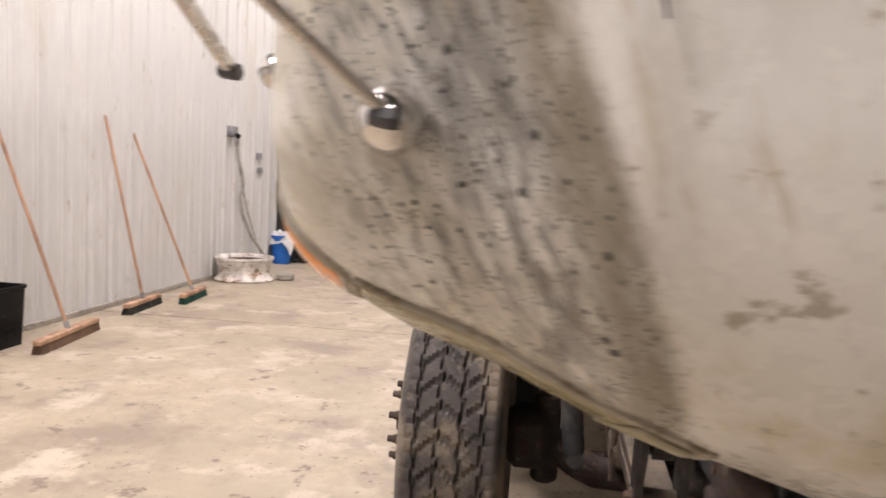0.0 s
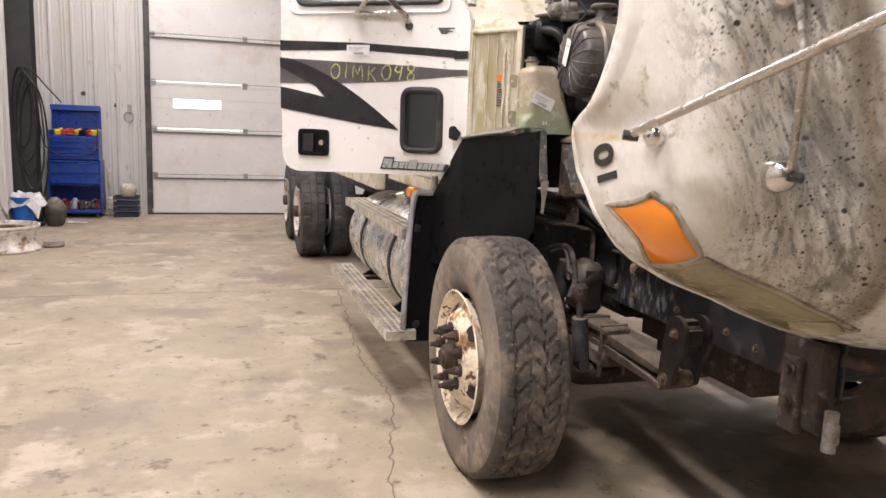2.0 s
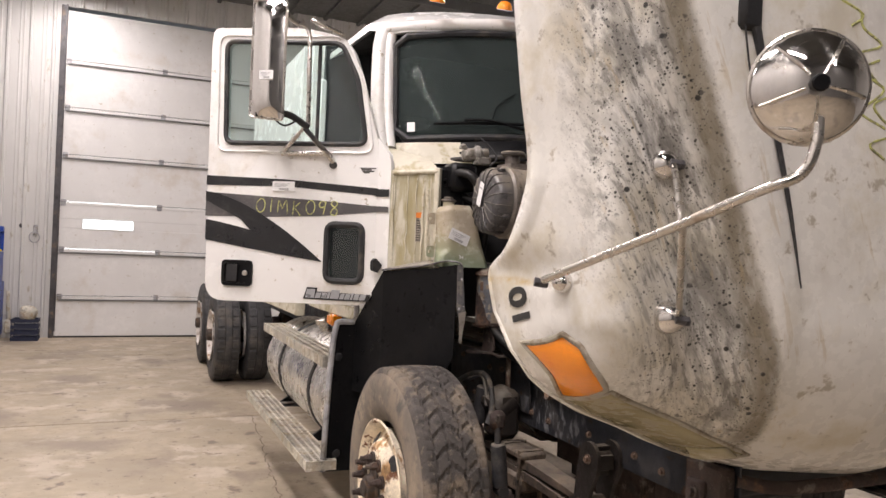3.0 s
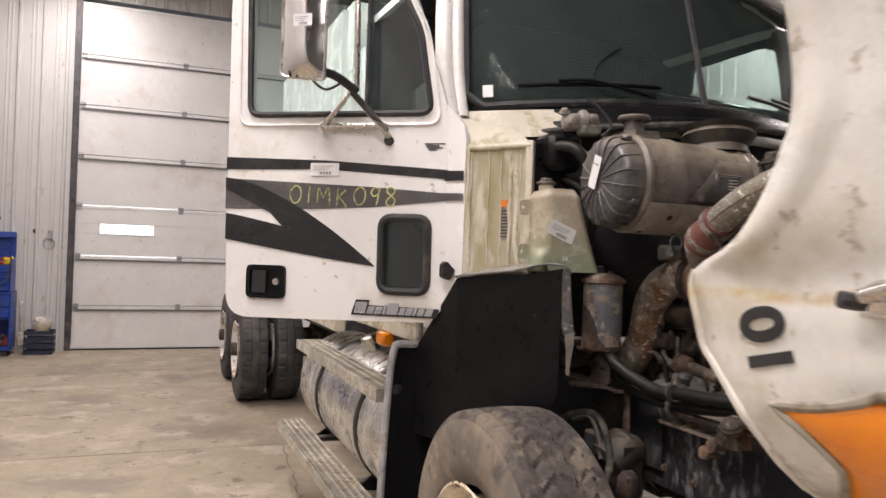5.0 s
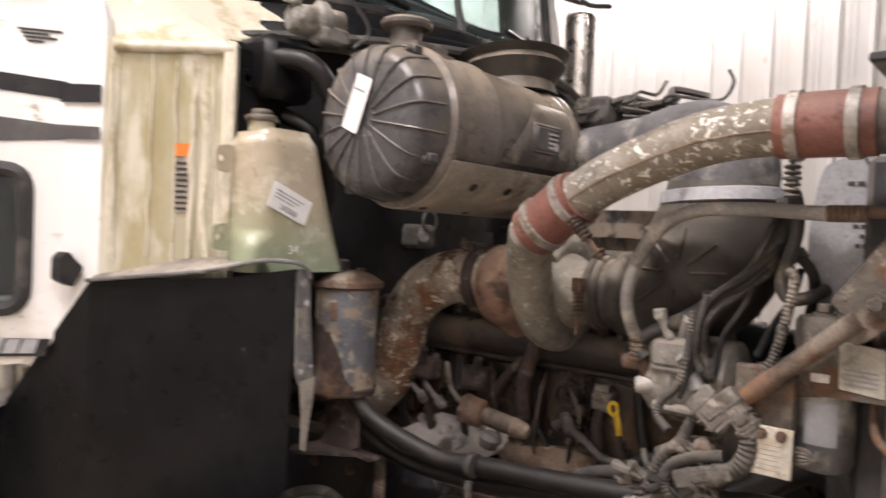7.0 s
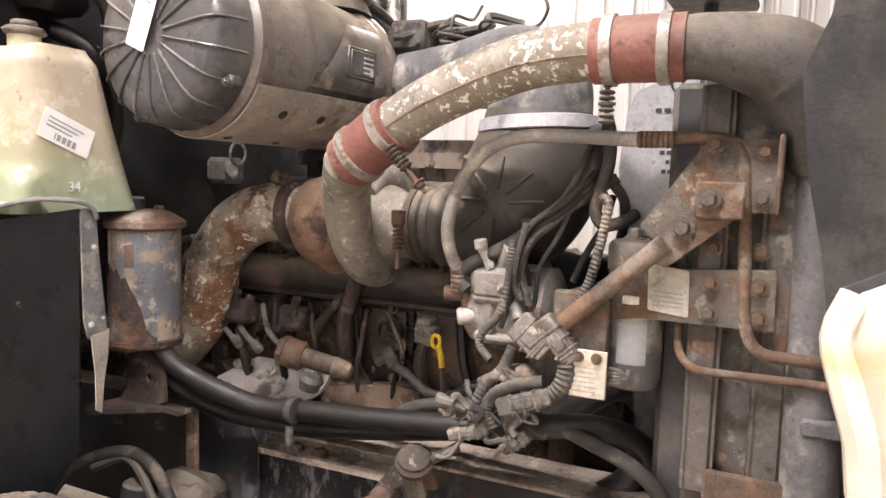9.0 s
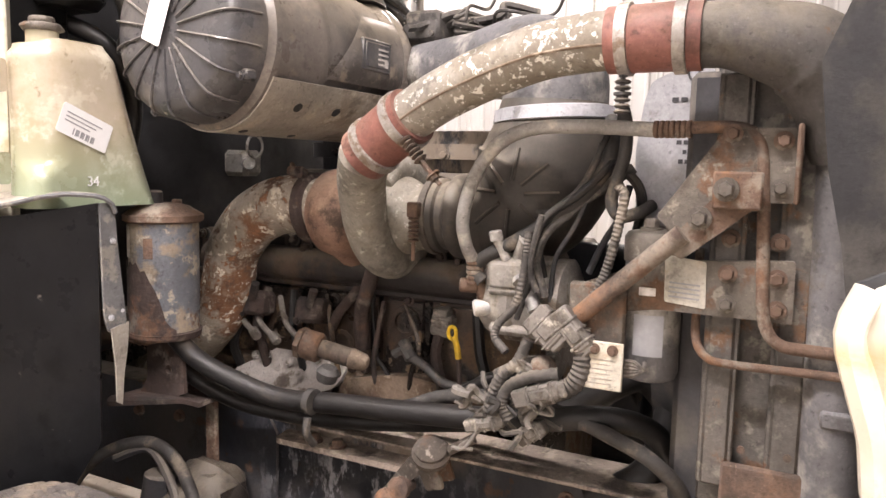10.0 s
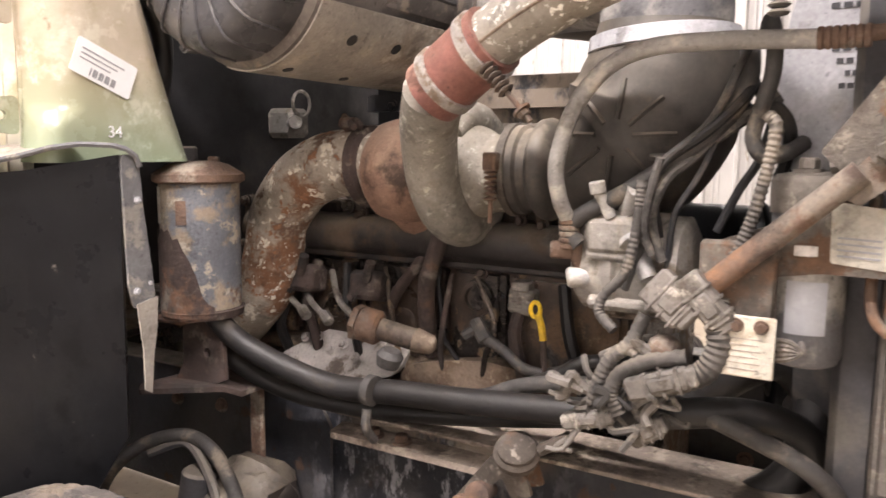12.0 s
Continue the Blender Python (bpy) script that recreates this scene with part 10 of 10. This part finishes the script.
# wall boxes and conduits
ob_ = thing("outlet_box", (-3.70, 9.74, 1.84), "grey electrical outlet box with plug and hanging cord", "outlet")
bm = bmesh.new()
box(bm, (-3.73, 9.66, 1.77), (-3.655, 9.86, 1.90), 0.006)
part("box", bm, M["greysteel"], ob_)
bm = bmesh.new()
cyl(bm, (-3.65, 9.78, 1.80), (-3.60, 9.80, 1.76), 0.03, seg=10)
part("plug", bm, M["blackpl"], ob_)
bm = bmesh.new()
tube(bm, [(-3.63, 9.8, 1.74), (-3.66, 9.9, 1.5), (-3.65, 10.05, 1.2), (-3.68, 10.05, 0.9), (-3.64, 10.3, 0.5), (-3.6, 10.6, 0.25), (-3.62, 10.9, 0.05)], 0.02, seg=8)
tube(bm, [(-3.66, 9.82, 1.70), (-3.67, 10.0, 1.3), (-3.66, 10.25, 0.8), (-3.62, 10.5, 0.35)], 0.012, seg=8)
part("cord", bm, M["greyhose"], ob_, "grey cord")
for y, z in ((10.75, 1.36), (10.70, 1.56)):
    bx = thing("switch_box", (-3.70, y, z), "small grey switch box on the wall", "switch box")
    bm = bmesh.new()
    box(bm, (-3.73, y - 0.05, z - 0.04), (-3.68, y + 0.05, z + 0.04), 0.006)
    part("box", bm, M["greysteel"], bx)
# padlock keeper and small box beside the overhead door
wk = thing("wall_keeper", (-2.37, 12.93, 1.52), "small steel ring keeper on the wall beside the overhead door", "bracket")
bm = bmesh.new()
box(bm, (-2.40, 12.915, 1.58), (-2.34, 12.95, 1.72), 0.004)
part("plate", bm, M["greysteel"], wk)
bm = bmesh.new()
ring_tube(bm, [(-2.38 + 0.07 * math.cos(k / 20 * 6.283), 12.905, 1.53 + 0.08 * math.sin(k / 20 * 6.283)) for k in range(20)], 0.008, 6)
part("ring", bm, M["greysteel"], wk)
for x, z in ((-3.02, 1.86), (-2.56, 1.70)):
    bm = bmesh.new()
    lathe(bm, (x, 12.948, z), (0, -1, 0), [(0, 0.035), (0.02, 0.03), (0.022, 0.012)], 14)
    tagged(part("wall_hook", bm, M["darksteel"]), "small dark fitting on the end wall", "fitting")
# milk crate with a scoop
cr_ = thing("plastic_crate", (-2.42, 12.66, 0), "dark blue plastic crate against the end wall", "crate")
for z in (0.02, 0.11, 0.20, 0.29):
    for a, b in (((-2.60, 12.50), (-2.24, 12.515)), ((-2.60, 12.80), (-2.24, 12.815)), ((-2.60, 12.515), (-2.585, 12.80)), ((-2.255, 12.515), (-2.24, 12.80))):
        bm = bmesh.new()
        box(bm, (*a, z - 0.018), (*b, z + 0.03), 0.003)
        part("rail", bm, M["bluedk"], cr_)
for k in range(9):
    bm = bmesh.new()
    x = -2.59 + 0.0425 * k
    box(bm, (x - 0.006, 12.502, 0.0), (x + 0.006, 12.514, 0.32))
    part("slat", bm, M["bluedk"], cr_)
bm = bmesh.new()
box(bm, (-2.59, 12.51, 0.0), (-2.25, 12.81, 0.012))
part("bottom", bm, M["bluedk"], cr_)
bm = bmesh.new()
lathe(bm, (-2.40, 12.62, 0.33), (0.2, -0.4, 1), [(0, 0.10), (0.06, 0.12), (0.12, 0.125), (0.16, 0.10), (0.165, 0.05)], 20)
tagged(part("dust_pan", bm, M["tag"]), "cream plastic scoop standing in the crate", "scoop")
bm = bmesh.new()
tube(bm, [(-2.64, 12.70, 0.18), (-2.66, 12.70, 0.45), (-2.68, 12.74, 0.72)], 0.028, seg=8)
box(bm, (-2.70, 12.62, 0.10), (-2.58, 12.74, 0.30), 0.02)
tagged(part("dust_brush", bm, M["tag"]), "cream hand brush propped by the crate", "brush")

# ---- pieces that can be told apart become objects of their own ----
APART = ("mirror_cable", "mounting_ear", "side_channel", "wiring_loom", "rib", "hole", "tank_lug", "radiator_hose", "heater_hose", "oil_line", "refrigerant_line", "overflow_hose", "mirror_rib", "painted_writing",
         "fastener", "u_bolt", "wire", "bolt", "raised_mark", "wiring_harness", "cap_latch", "crimp_sleeve")
for ob in [o for o in bpy.data.objects if o.type == "MESH" and o.name.split(".")[0] in APART]:
    bm = bmesh.new()
    bm.from_mesh(ob.data)
    left, islands = set(bm.verts), []
    while left:
        seed_ = min(left, key=lambda v: v.index)
        got, todo = {seed_}, [seed_]
        while todo:
            for e in todo.pop().link_edges:
                for v in e.verts:
                    if v not in got:
                        got.add(v)
                        todo.append(v)
        left -= got
        islands.append(got)
    if len(islands) > 1 and ob.data.users == 1:
        for isl in islands[1:]:
            nb = bm.copy()
            keep = {v.index for v in isl}
            nb.verts.ensure_lookup_table()
            bmesh.ops.delete(nb, geom=[v for v in nb.verts if v.index not in keep], context="VERTS")
            me = bpy.data.meshes.new(ob.name.split(".")[0])
            nb.to_mesh(me)
            nb.free()
            for mt in ob.data.materials:
                me.materials.append(mt)
            o2 = new(ob.name.split(".")[0], me)
            o2.parent = ob.parent
            o2.matrix_parent_inverse = ob.matrix_parent_inverse.copy()
            o2.matrix_basis = ob.matrix_basis.copy()
            if "label" in ob:
                o2["label"] = ob["label"]
        bmesh.ops.delete(bm, geom=[v for isl in islands[1:] for v in isl], context="VERTS")
        bm.to_mesh(ob.data)
    bm.free()
